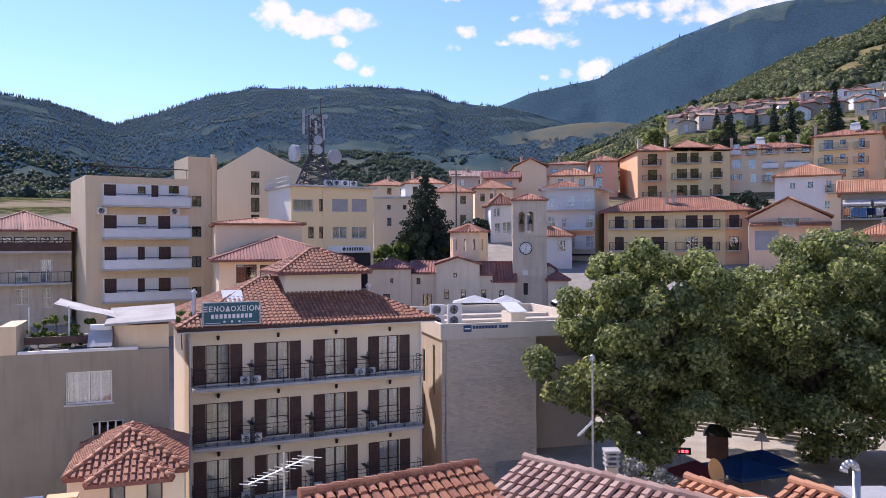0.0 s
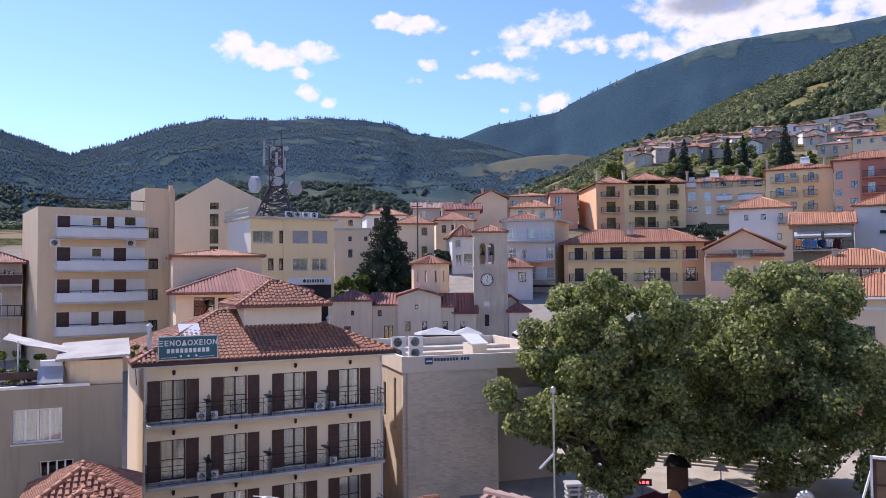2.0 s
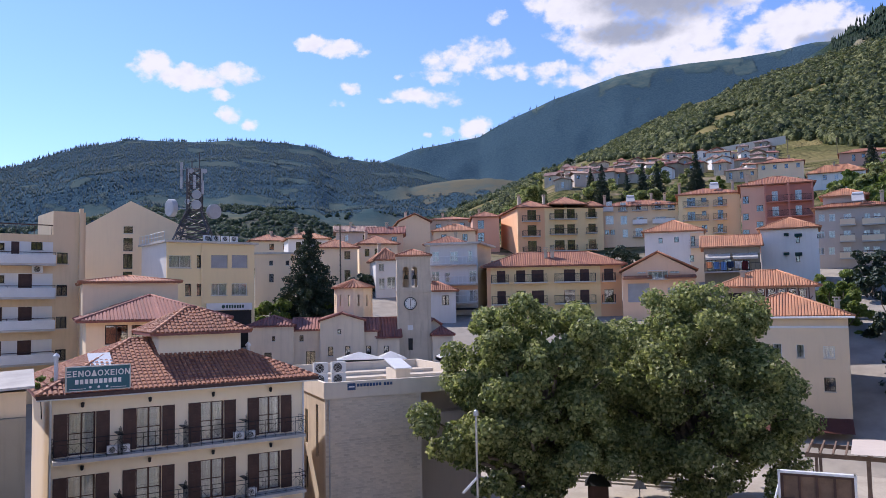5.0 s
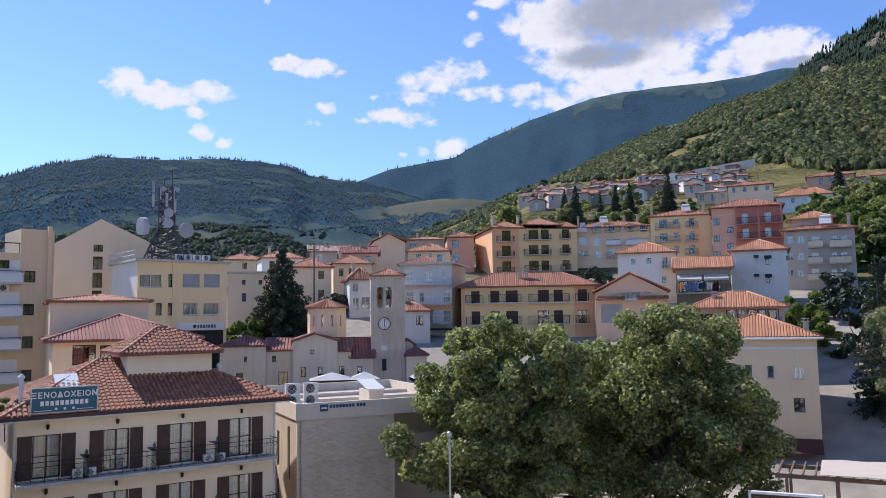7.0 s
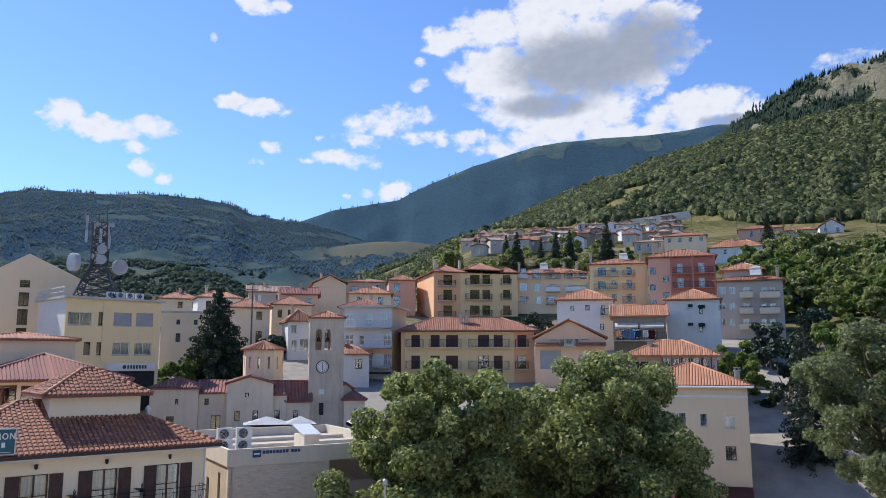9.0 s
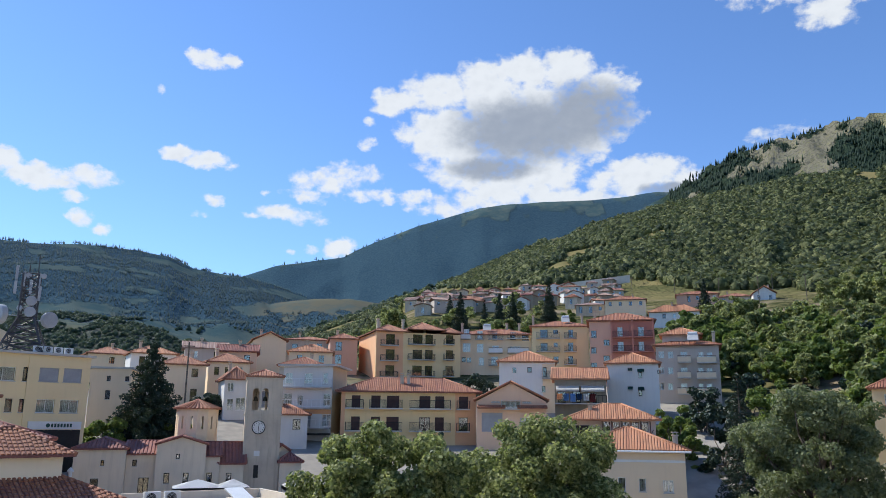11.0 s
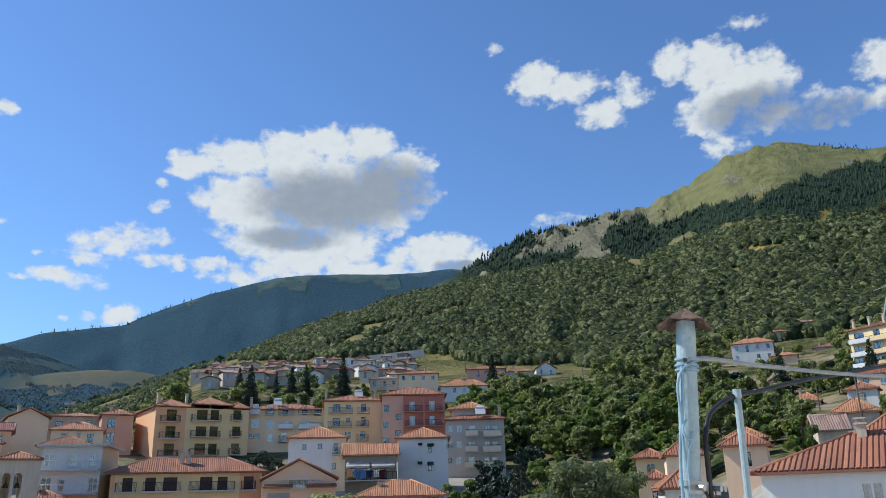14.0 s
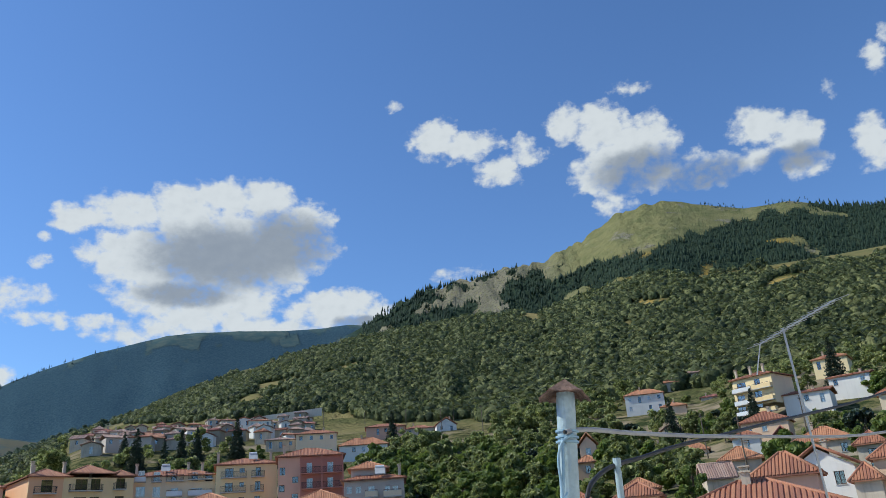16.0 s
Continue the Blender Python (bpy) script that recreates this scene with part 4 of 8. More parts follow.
    weeds = n.mix(n.smooth(n.noise(p, 0.3, 8.0, 0.72), 0.42, 0.6), (0.034, 0.048, 0.020), (0.155, 0.140, 0.065))
    yard = n.mix(n.smooth(n.noise(p, 0.06, 5.0), 0.40, 0.52), (0.25, 0.205, 0.14), weeds)
    col = n.mix(n.smooth(dist, 230, 330), yard, col)
    col = n.mix(n.smooth(dist, n.smooth(az, 44, 36, 78.0, 128.0), n.smooth(az, 44, 36, 92.0, 150.0)), pave, col)
    b = n.add("ShaderNodeBsdfPrincipled")
    n.link(col, b.inputs["Base Color"])
    b.inputs["Roughness"].default_value = 0.95
    b.inputs["Specular IOR Level"].default_value = 0.0
    k = n.add("ShaderNodeBump")
    k.inputs["Strength"].default_value, k.inputs["Distance"].default_value = 0.9, 7.0
    crags = n.math("MULTIPLY", n.noise(p, 0.03, 8.0, 0.7), n.math("MULTIPLY", near_side, n.smooth(dist, 1300, 1700, 0.0, 2.8)))
    tufts = n.math("MULTIPLY", crown, n.math("MULTIPLY", n.smooth(dist, 120, 500), n.math("MULTIPLY_ADD", trees, 0.9, 0.15)))
    n.link(n.math("ADD", crags, tufts), k.inputs["Height"]), n.link(k.outputs[0], b.inputs["Normal"])
    n.link(b.outputs[0], n.add("ShaderNodeOutputMaterial").inputs[0])
    return m


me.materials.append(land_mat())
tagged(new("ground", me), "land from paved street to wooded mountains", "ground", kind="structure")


def ico():
    bm = bmesh.new()
    bmesh.ops.create_icosphere(bm, subdivisions=1, radius=1)
    v = np.array([x.co[:] for x in bm.verts])
    bm.verts.index_update()
    f = np.array([[q.index for q in x.verts] for x in bm.faces])
    bm.free()
    return v, f


def cone():
    v = [(0, 0, 1.0)] + [(math.cos(a * 1.2566) * 0.36, math.sin(a * 1.2566) * 0.36, -1.0) for a in range(5)] + [(0, 0, -1.0)]
    f = [(0, i + 1, (i + 1) % 5 + 1) for i in range(5)] + [(6, (i + 1) % 5 + 1, i + 1) for i in range(5)]
    return np.array(v, float), np.array(f)


def bush(seed, shards=17):
    """A rough core with loose sprays of leaf round it."""
    rng = np.random.default_rng(seed)
    v, f = ico()
    V, F = [v * 0.92 * (1 + rng.uniform(-0.14, 0.14, (len(v), 1)))], [f]
    for i in range(shards):
        d = rng.normal(size=3)
        d[2] = abs(d[2]) * 1.1 - 0.25
        d /= np.linalg.norm(d)
        nrm = d + rng.normal(size=3) * 0.3
        nrm /= np.linalg.norm(nrm)
        a = np.cross(nrm, rng.normal(size=3))
        a /= np.linalg.norm(a)
        e = np.cross(nrm, a)
        c, s = d * rng.uniform(0.84, 1.04), rng.uniform(0.20, 0.40)
        V.append(np.array([c + a * s, c - a * s * 0.5 + e * s * 0.85, c - a * s * 0.5 - e * s * 0.85]))
        F.append(np.array([[len(v) + 3 * i, len(v) + 3 * i + 1, len(v) + 3 * i + 2]]))
    return np.concatenate(V), np.concatenate(F)


def woods(name, label, spots, sizes, shapes, material, jitter=0.25, squash=0.9):
    """Many tree tops in one mesh, in a few shapes that take turns."""
    rng = np.random.default_rng(len(spots))
    VV, FF, base = [], [], 0
    for k, (v, f) in enumerate(shapes):
        P, S = np.array(spots[k::len(shapes)]), np.array(sizes[k::len(shapes)])[:, None, None]
        n = len(P)
        turn = rng.uniform(0, 6.28, n)
        c, s = np.cos(turn)[:, None], np.sin(turn)[:, None]
        V = np.repeat(v[None], n, 0) * (1 + rng.uniform(-jitter, jitter, (n, len(v), 1)))
        tall = squash * rng.uniform(0.8, 1.25, (n, 1))
        V = np.stack([V[..., 0] * c - V[..., 1] * s, V[..., 0] * s + V[..., 1] * c, V[..., 2] * tall], -1)
        VV.append((V * S + P[:, None]).reshape(-1, 3))
        FF.append((f[None] + (np.arange(n) * len(v))[:, None, None]).reshape(-1, 3) + base)
        base += n * len(v)
    V, F = np.concatenate(VV), np.concatenate(FF)
    me = bpy.data.meshes.new(name)
    me.vertices.add(len(V)), me.loops.add(F.size), me.polygons.add(len(F))
    me.vertices.foreach_set("co", V.ravel().astype(np.float32))
    me.loops.foreach_set("vertex_index", F.ravel().astype(np.int32))
    me.polygons.foreach_set("loop_start", np.arange(0, F.size, 3, dtype=np.int32))
    me.update(calc_edges=True)
    me.materials.append(material)
    return tagged(new(name, me), label, "trees", kind="stuff")


def wood_mat(name, a, b_, c, fine=0.9, glow=0.14, relief=3.2):
    m = leaf_mat(name, a, b_, c, glow)
    n = Nodes(m.node_tree, True)
    p = n.add("ShaderNodeNewGeometry").outputs["Position"]
    k = n.add("ShaderNodeBump")
    k.inputs["Strength"].default_value, k.inputs["Distance"].default_value = 1.0, relief
    n.link(n.noise(p, fine, 5.0, 0.75), k.inputs["Height"])
    for x in n.t.nodes:
        if x.bl_idname == "ShaderNodeBsdfPrincipled":
            n.link(k.outputs[0], x.inputs["Normal"])
            x.inputs["Specular IOR Level"].default_value = 0.1
    return m


W_HILL = wood_mat("hillside scrub oak", (0.036, 0.056, 0.034), (0.135, 0.162, 0.070), (0.36, 0.375, 0.16), 0.9, 0.20, 1.6)
W_VALLEY = wood_mat("valley trees", (0.044, 0.074, 0.066), (0.080, 0.118, 0.082), (0.130, 0.165, 0.095), 0.9, 0.3, 0.8)
W_DEEP = wood_mat("deep green fir", (0.024, 0.046, 0.034), (0.036, 0.062, 0.042), (0.054, 0.082, 0.050), 0.4, 0.25, 0.6)
# blue tone and strong translucency of this fir imitate haze over distance
W_HAZE_FIR = wood_mat("dark fir", (0.056, 0.100, 0.124), (0.072, 0.122, 0.142), (0.090, 0.140, 0.150), 0.4, 0.45, 0.6)
rng = random.Random(4)


def scatter(n, b0, b1, r0, r1, test, lo, hi):
    pts, size = [], []
    for _ in range(n):
        b, r = rng.uniform(b0, b1), math.sqrt(rng.uniform(r0 * r0, r1 * r1))
        q = spot(b, r)
        if not test(b, r, q):
            continue
        s = rng.uniform(lo, hi)
        q.z = land(b, r) + s * 0.45
        pts.append(tuple(q)), size.append(s)
    return pts, size


def treed(b, r, q):
    return rng.random() < wooded(b, r, land(b, r)) * 1.6 - 0.45


# the lane with its wall, and the houses under it, keep the woods back
WOOD_FOOT = [(9, 5.0), (14, 6.6), (16, 8.6), (18.5, 9.8), (24, 9.9), (33, 10.4), (38, 9.3), (44, 9.2), (48, 7.0), (80, 7.0)]
BUSHES = [bush(i) for i in range(6)]
hill_edge = [(8, 1150), (34, 900), (60, 800), (90, 780)]
pts, size = scatter(43000, 9, 79, 300, 1010, lambda b, r, q: r < curve(b, hill_edge) + 10 and math.degrees(math.atan2(land(b, r) - EYE, r)) > curve(b, WOOD_FOOT) and treed(b, r, q), 1.7, 4.9)
woods("hillside_woods", "dense green scrub oaks covering the hillside", pts, size, BUSHES, W_HILL, 0.12, 1.0)
pts, size = scatter(19000, -40, 20, 260, 1250, lambda b, r, q: (b < 9 or math.degrees(math.atan2(land(b, r) - EYE, r)) > curve(b, WOOD_FOOT)) and treed(b, r, q), 1.8, 4.2)
woods("valley_woods", "green trees and hedges in the valley fields", pts, size, BUSHES, W_VALLEY, 0.12)
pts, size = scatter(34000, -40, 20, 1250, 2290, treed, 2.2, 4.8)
woods("slope_woods", "firs on the far slope, coloured in haze blue", pts, size, [cone()], W_HAZE_FIR, 0.15, 1.0)
pts, size = scatter(26000, 36, 79, 980, 2110, treed, 4.5, 9.5)
woods("mountain_firs", "dark fir wood below the bare mountain top", pts, size, [cone()], W_DEEP, 0.12, 1.0)
pts, size = [], []
for crest, rc, b0, b1, k in ((CREST_LEFT, 2300, -36, 4, 900), (CREST_MID, 4000, 6, 19, 130), (CREST_BIG, 2100, 36, 43, 60), (CREST_BIG, 2100, 62, 76, 160)):
    for _ in range(k):
        b = rng.uniform(b0, b1)
        if noise.noise(Vector((b * 0.7, rc, 0))) > -0.1:
            r = rc * rng.uniform(0.985, 1.004)
            s = rc * rng.uniform(0.0009, 0.0024)
            q = spot(b, r, land(b, r) + s * 0.7)
            pts.append(tuple(q)), size.append(s)
woods("ridge_firs", "single firs along the mountain crests, coloured in haze blue", pts, size, [cone()], W_HAZE_FIR, 0.1, 1.0)


# ---- the town ----

b = house("apartment_block", "tan five-storey apartment block with white recessed balconies", -30.7, 66.2, 6.0, 33.0, 11.33, 9, 13.74, P_TAN, [(1.48, 2.48, 11.28, 13.02, "s"), (4.27, 4.94, 12.30, 12.93, "k"), (5.43, 6.05, 11.47, 13.08, "s"), (6.95, 7.85, 12.40, 13.09, "k"), (1.46, 2.51, 8.51, 10.32, "s"), (4.26, 4.97, 9.57, 10.22, "k"), (6.00, 7.07, 8.52, 10.35, "s"), (1.49, 2.49, 5.68, 7.57, "s"), (4.24, 4.85, 5.63, 7.56, "s"), (6.03, 7.10, 5.59, 7.55, "s"), (1.47, 2.47, 2.81, 4.77, "s"), (4.22, 4.83, 2.70, 4.74, "s"), (6.01, 7.08, 2.61, 4.74, "s"), (9.02, 9.89, 11.26, 12.23, "k"), (9.00, 9.87, 8.47, 9.41, "k"), (8.98, 9.85, 5.64, 6.65, "k"), (8.96, 9.83, 2.86, 3.83, "k")], category="building")
bm = bmesh.new()
box(bm, 8.67, 11.33, 0.0, 5.0, 13.74, 15.85)
part("stair_tower", bm, P_TAN, b)
bm = bmesh.new()
box(bm, 10.75, 11.06, -0.35, -0.003, -2, 16.15)
part("flue", bm, P_TAN, b)
for z0, z1 in ((11.28, 13.10), (8.41, 10.39), (5.69, 7.57), (2.82, 4.75)):
    bm = wall_bm(7.32, z1, 0.008, [(o[0] - 1.35, o[1] - 1.35, o[2], o[3]) for o in [(1.48, 2.48, 11.28, 13.02, "d"), (4.27, 4.94, 12.30, 12.93, "k"), (5.43, 6.05, 11.47, 13.08, "d"), (6.95, 7.85, 12.40, 13.09, "k"), (1.46, 2.51, 8.51, 10.32, "d"), (4.26, 4.97, 9.57, 10.22, "k"), (6.00, 7.07, 8.52, 10.35, "d"), (1.49, 2.49, 5.68, 7.57, "d"), (4.24, 4.85, 5.63, 7.56, "d"), (6.03, 7.10, 5.59, 7.55, "d"), (1.47, 2.47, 2.81, 4.77, "d"), (4.22, 4.83, 2.70, 4.74, "d"), (6.01, 7.08, 2.61, 4.74, "d")]], z0)
    part("white_panel", bm, P_WHITE, b, m=pose(1.35, -0.012, 0))
bm = bmesh.new()
for x in np.arange(0.2, 8.67, 1.4):
    beam(bm, (x, 0.15, 13.74), (x, 0.15, 14.59), 0.03, 4)
beam(bm, (0.2, 0.15, 14.59), (8.67, 0.15, 14.59), 0.05, 6)
part("roof_rail", bm, BROWN, b)
balcony(b, Matrix(), 1.30, 8.67, 11.19, 1.0, "panel")
balcony(b, Matrix(), 1.30, 8.67, 8.36, 1.0, "panel")
balcony(b, Matrix(), 1.30, 8.67, 5.63, 1.0, "panel")
balcony(b, Matrix(), 1.30, 8.67, 2.80, 1.0, "panel")
air_unit(b, 0.88, 10.35)
air_unit(b, 7.01, 10.42)

b = house("tall_cream_block", "tall plain cream building with a shallow gable top", -25.9, 88.3, 8.0, 13.0, 10.34, 9, 14.26, P_CREAM, [(3.84, 4.78, 13.49, 15.11, "k"), (3.82, 4.77, 11.53, 12.95, "k"), (3.81, 4.76, 9.56, 11.19, "k"), (3.80, 4.74, 7.60, 9.23, "k")], category="building")
gable_wall(b, 10.34, 14.26, 2.83, 4.55, P_CREAM, 9)

b = house("office_block", "pale yellow three-storey office with a white side wall", -16.2, 82.4, 8.0, 30.0, 9.61, 10.5, 11.95, P_YELLOW, [(0.21, 2.49, 9.31, 10.61, "w"), (3.15, 3.60, 9.33, 10.68, "k"), (4.67, 6.51, 9.38, 10.72, "g"), (6.99, 8.79, 9.42, 10.78, "g"), (1.88, 2.53, 6.40, 7.66, "k"), (3.13, 3.64, 6.40, 7.67, "k"), (4.71, 6.43, 6.40, 7.69, "w"), (6.97, 8.77, 6.40, 7.70, "w")], category="building", side=P_WHITE)
bm = bmesh.new()
box(bm, -0.35, 9.96, -0.35, 10.85, 11.95, 12.17)
part("cornice", bm, SLAB, b)
bm = bmesh.new()
box(bm, 3.56, 3.89, -0.12, -0.003, -2, 11.94)
part("pilaster", bm, P_YELLOW, b)
bm = bmesh.new()
box(bm, 4.13, 9.22, -0.18, -0.003, 4.82, 5.57)
sg = part("shop_sign", bm, WHITE, b, "white fascia with dark green bars")
for i in range(7):
    bm = bmesh.new()
    box(bm, 6.27 + 0.3 * i, 6.27 + 0.3 * i + 0.2, -0.2, -0.183, 5.02, 5.37)
    part("letter_bar", bm, GREEN, sg)
bm = bmesh.new()
lathe(bm, [(0.02, 0), (0.2, 0.01), (0.2, 0.03), (0.02, 0.04)], 12)
part("round_emblem", bm, GREEN, sg, m=pose(5.96, -0.19, 5.20, 90))
# opaque panel, coloured near-black for the dimness inside the shop
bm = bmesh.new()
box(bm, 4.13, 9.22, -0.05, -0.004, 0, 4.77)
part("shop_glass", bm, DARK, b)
for i in range(4):
    air_unit(b, 3.98 + 1.0 * i, 12.20, -0.6)
OFFICE_TOP = 20.17
OFFICE = b.matrix_basis.copy()
MAST = Vector((-14.2, 86.8, OFFICE_TOP)); MAST_H = 9.8

b = house("cream_house", "cream two-storey house behind the office", -9.4, 104.6, 9.0, -5.0, 4.71, 8, 10.94, P_CREAM, [(1.87, 2.33, 9.48, 10.08, "k"), (1.86, 2.43, 7.26, 8.32, "k"), (4.01, 4.47, 9.46, 10.06, "k")], category="building")
flat_top(b, 4.71, 8, 10.94)

b = house("terrace_house", "cream house with a low tiled parapet roof", -18.7, 63.3, 4.0, 18.0, 7.07, 8, 11.29, P_CREAM, [], category="building")
tiled_roof(b, "hip", 7.07, 8, 11.29, 0.55, 0.3, TILE, course=0)

b = house("veranda_house", "cream house with a maroon hipped roof and dark veranda", -16.2, 55.7, 3.0, 18.0, 9.14, 10, 9.39, P_CREAM, [(1.20, 2.65, 7.87, 9.20, "k"), (2.90, 3.68, 7.82, 9.15, "k")], category="building")
tiled_roof(b, "hip", 9.14, 10, 9.39, 1.75, 0.6, TILE_OLD, course=0)

hotel = house("hotel", "cream four-storey hotel with brown shutters and iron balconies", -13.2, 39.9, -4.0, 24.0, 13.0, 9.0, 13.1, P_HOTEL, [(0.83, 2.07, 10.30, 12.35, "oc"), (3.98, 5.22, 10.30, 12.35, "oc"), (7.20, 8.44, 10.30, 12.35, "oc"), (10.38, 11.62, 10.30, 12.35, "oc"), (0.83, 2.07, 7.25, 9.30, "oc"), (3.98, 5.22, 7.25, 9.30, "oc"), (7.20, 8.44, 7.25, 9.30, "oc"), (10.38, 11.62, 7.25, 9.30, "oc"), (0.83, 2.07, 4.20, 6.30, "oc"), (3.98, 5.22, 4.20, 6.30, "oc"), (7.20, 8.44, 4.20, 6.30, "oc"), (10.38, 11.62, 4.20, 6.30, "oc"), (0.83, 2.07, 1.15, 3.20, "oc"), (3.98, 5.22, 1.15, 3.20, "oc"), (7.20, 8.44, 1.15, 3.20, "oc"), (10.38, 11.62, 1.15, 3.20, "oc")], category="hotel", side=P_CREAM)
for z in (10.24, 7.2, 4.15, 1.1):
    balcony(hotel, Matrix(), 0.1, 12.75, z, 1.0, "cross")
    for u in (3.05, 6.2, 9.4):
        bm = bmesh.new()
        for i in range(5):
            beam(bm, (u - 0.1 + 0.05 * i, -0.95, z + 0.02), (u - 0.1 + 0.05 * i, -0.95, z + 1.15 + 0.25 * math.sin(i * 0.785)), 0.018, 4)
        box(bm, u - 0.13, u + 0.13, -0.93, -0.05, z + 1.0, z + 1.03)
        part("balcony_divider", bm, IRON, hotel)
    for u in (1.45, 4.6, 7.82, 11.0):
        bm = bmesh.new()
        beam(bm, (u, -0.005, z + 2.55), (u, -0.16, z + 2.62), 0.02, 6)
        lathe(bm, [(0.03, 0.12), (0.09, 0.1), (0.07, -0.1), (0.03, -0.13)], 8, (u, -0.18, z + 2.5))
        part("wall_lamp", bm, IRON, hotel)
    for u in ((2.75, 3.3, 9.05, 9.7) if z > 9 else (2.8, 3.35, 9.75) if z > 6 else (2.8, 6.6, 9.75)):
        air_unit(hotel, u - 0.25, z + 0.05, 0.4, 0.5)
bm = bmesh.new()
box(bm, -0.5, 13.5, -0.55, 9.5, 13.1, 13.24)
part("eaves", bm, P_HOTEL, hotel)
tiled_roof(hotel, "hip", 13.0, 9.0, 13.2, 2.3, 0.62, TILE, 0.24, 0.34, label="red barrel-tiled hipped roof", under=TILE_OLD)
bm = bmesh.new()
box(bm, -0.62, 13.62, -0.72, -0.625, 13.16, 13.33)
part("fascia", bm, BROWN, hotel)
bm = bmesh.new()
beam(bm, (-0.6, -0.66, 13.14), (13.6, -0.66, 13.14), 0.06, 6)
for u in (0.05, 12.95):
    beam(bm, (u, -0.08, -3.0), (u, -0.08, 13.1), 0.05, 6)
part("gutter", bm, METAL_WHITE, hotel)
bm = bmesh.new()
box(bm, 5.6, 10.2, 2.6, 6.6, 14.2, 16.0)
pent = part("roof_room", bm, P_HOTEL, hotel)
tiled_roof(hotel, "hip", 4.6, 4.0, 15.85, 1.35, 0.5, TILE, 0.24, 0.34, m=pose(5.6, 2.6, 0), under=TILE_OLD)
bm = bmesh.new()
box(bm, -0.55, 0.55, 0.0, 2.2, 0.02, 0.12)
part("roof_hatch", bm, METAL_WHITE, hotel, "white metal roof light", pose(2.6, 1.0, 13.95, 27, 0, 0))
for u, v in ((0.4, 1.2), (10.9, 3.4)):
    bm = bmesh.new()
    lathe(bm, [(0.1, -0.6), (0.1, 0.7), (0.17, 0.72), (0.17, 0.8), (0.03, 0.95)], 10)
    part("roof_vent", bm, METAL_WHITE, hotel, m=pose(u, v, 14.3))
sign_m = pose(-13.2, 39.9, -4.0, 0, 0, 24.0) @ pose(0.62, -0.62, 13.42)

sign = thing("hotel_sign", "teal painted hotel sign with white lettering at the eaves", "sign", sign_m)
bm = bmesh.new()
box(bm, 0, 2.95, 0, 0.12, 0, 1.22)
part("board", bm, TEAL, sign)
bm = bmesh.new()
for a in ((0, 2.95, -0.03, 0, 0, 0.05), (0, 2.95, -0.03, 0, 1.17, 1.22), (0, 0.05, -0.03, 0, 0.05, 1.17), (2.9, 2.95, -0.03, 0, 0.05, 1.17)):
    box(bm, *a)
part("sign_rim", bm, STEEL, sign)
for k in (0.5, 2.4):
    bm = bmesh.new()
    beam(bm, (k, 0.15, -0.35), (k, 0.15, 1.1), 0.03, 6)
    part("sign_post", bm, STEEL, sign)
txt = bpy.data.curves.new("lettering", "FONT")
txt.body, txt.size, txt.extrude, txt.align_x, txt.align_y = "\u039e\u0395\u039d\u039f\u0394\u039f\u03a7\u0395\u0399\u039f\u039d", 0.37, 0.012, "CENTER", "CENTER"
txt.offset, txt.space_character = 0.008, 1.12
tmp = bpy.data.objects.new("lettering", txt)
let = bpy.data.meshes.new_from_object(tmp)
let.materials.append(WHITE)
part("lettering", let, None, sign, "white hotel lettering", pose(1.48, -0.02, 0.84, 90))
for i in range(10):
    bm = bmesh.new()
    box(bm, 0.42 + 0.215 * i, 0.42 + 0.215 * i + 0.15, -0.02, -0.003, 0.36, 0.58)
    part("letter_bar", bm, WHITE, sign)
for i in range(3):
    bm = bmesh.new()
    lathe(bm, [(0.01, 0), (0.07, 0.005), (0.07, 0.015), (0.01, 0.02)], 5)
    part("star", bm, WHITE, sign, m=pose(1.1 + 0.38 * i, -0.003, 0.19, 90))
for k in (0.15, 2.0):
    bm = bmesh.new()
    box(bm, k, k + 0.75, -0.02, -0.003, 0.12, 0.145)
    part("line", bm, WHITE, sign)


bank = house("bank_building", "grey brick bank with a white concrete parapet", -0.1, 47.0, 0.0, 15.0, 6.15, 14.0, 7.76, P_BEIGE, [], [(8.6, 9.3, 1.5, 3.6, "k"), (8.6, 9.3, 4.4, 6.6, "k"), (11.4, 12.0, 4.0, 7.2, "k")], category="building", side=P_STONE)
bm = bmesh.new()
box(bm, -0.1, 11.5, -0.1, 0.12, 7.765, 8.72)
box(bm, -0.1, 0.12, 0.12, 14.1, 7.765, 8.72)
box(bm, 11.28, 11.5, 0.12, 14.1, 7.765, 8.72)
box(bm, 0.12, 11.28, 13.88, 14.1, 7.765, 8.72)
part("parapet", bm, P_BEIGE, bank)
bm = bmesh.new()
box(bm, 0.12, 11.28, 0.12, 13.88, 7.77, 8.1)
part("flat_roof", bm, ROOF_SCREED, bank)
for y0 in (5.6, 9.5):
    bm = bmesh.new()
    box(bm, 0.5, 11.0, y0, y0 + 0.25, 8.103, 8.35)
    part("roof_kerb", bm, P_BEIGE, bank)
bm = bmesh.new()
box(bm, 6.153, 11.3, 2.2, 14.0, -0.5, 7.76)
box(bm, 6.153, 11.3, 1.0, 2.197, 5.6, 6.3)
part("recessed_wing", bm, P_GREY, bank)
bm = bmesh.new()
for a in ((5.6, 6.6, 3.0, 5.0, 8.1, 9.0), ):
    box(bm, *a)
part("roof_light", bm, P_BEIGE, bank)
bm = bmesh.new()
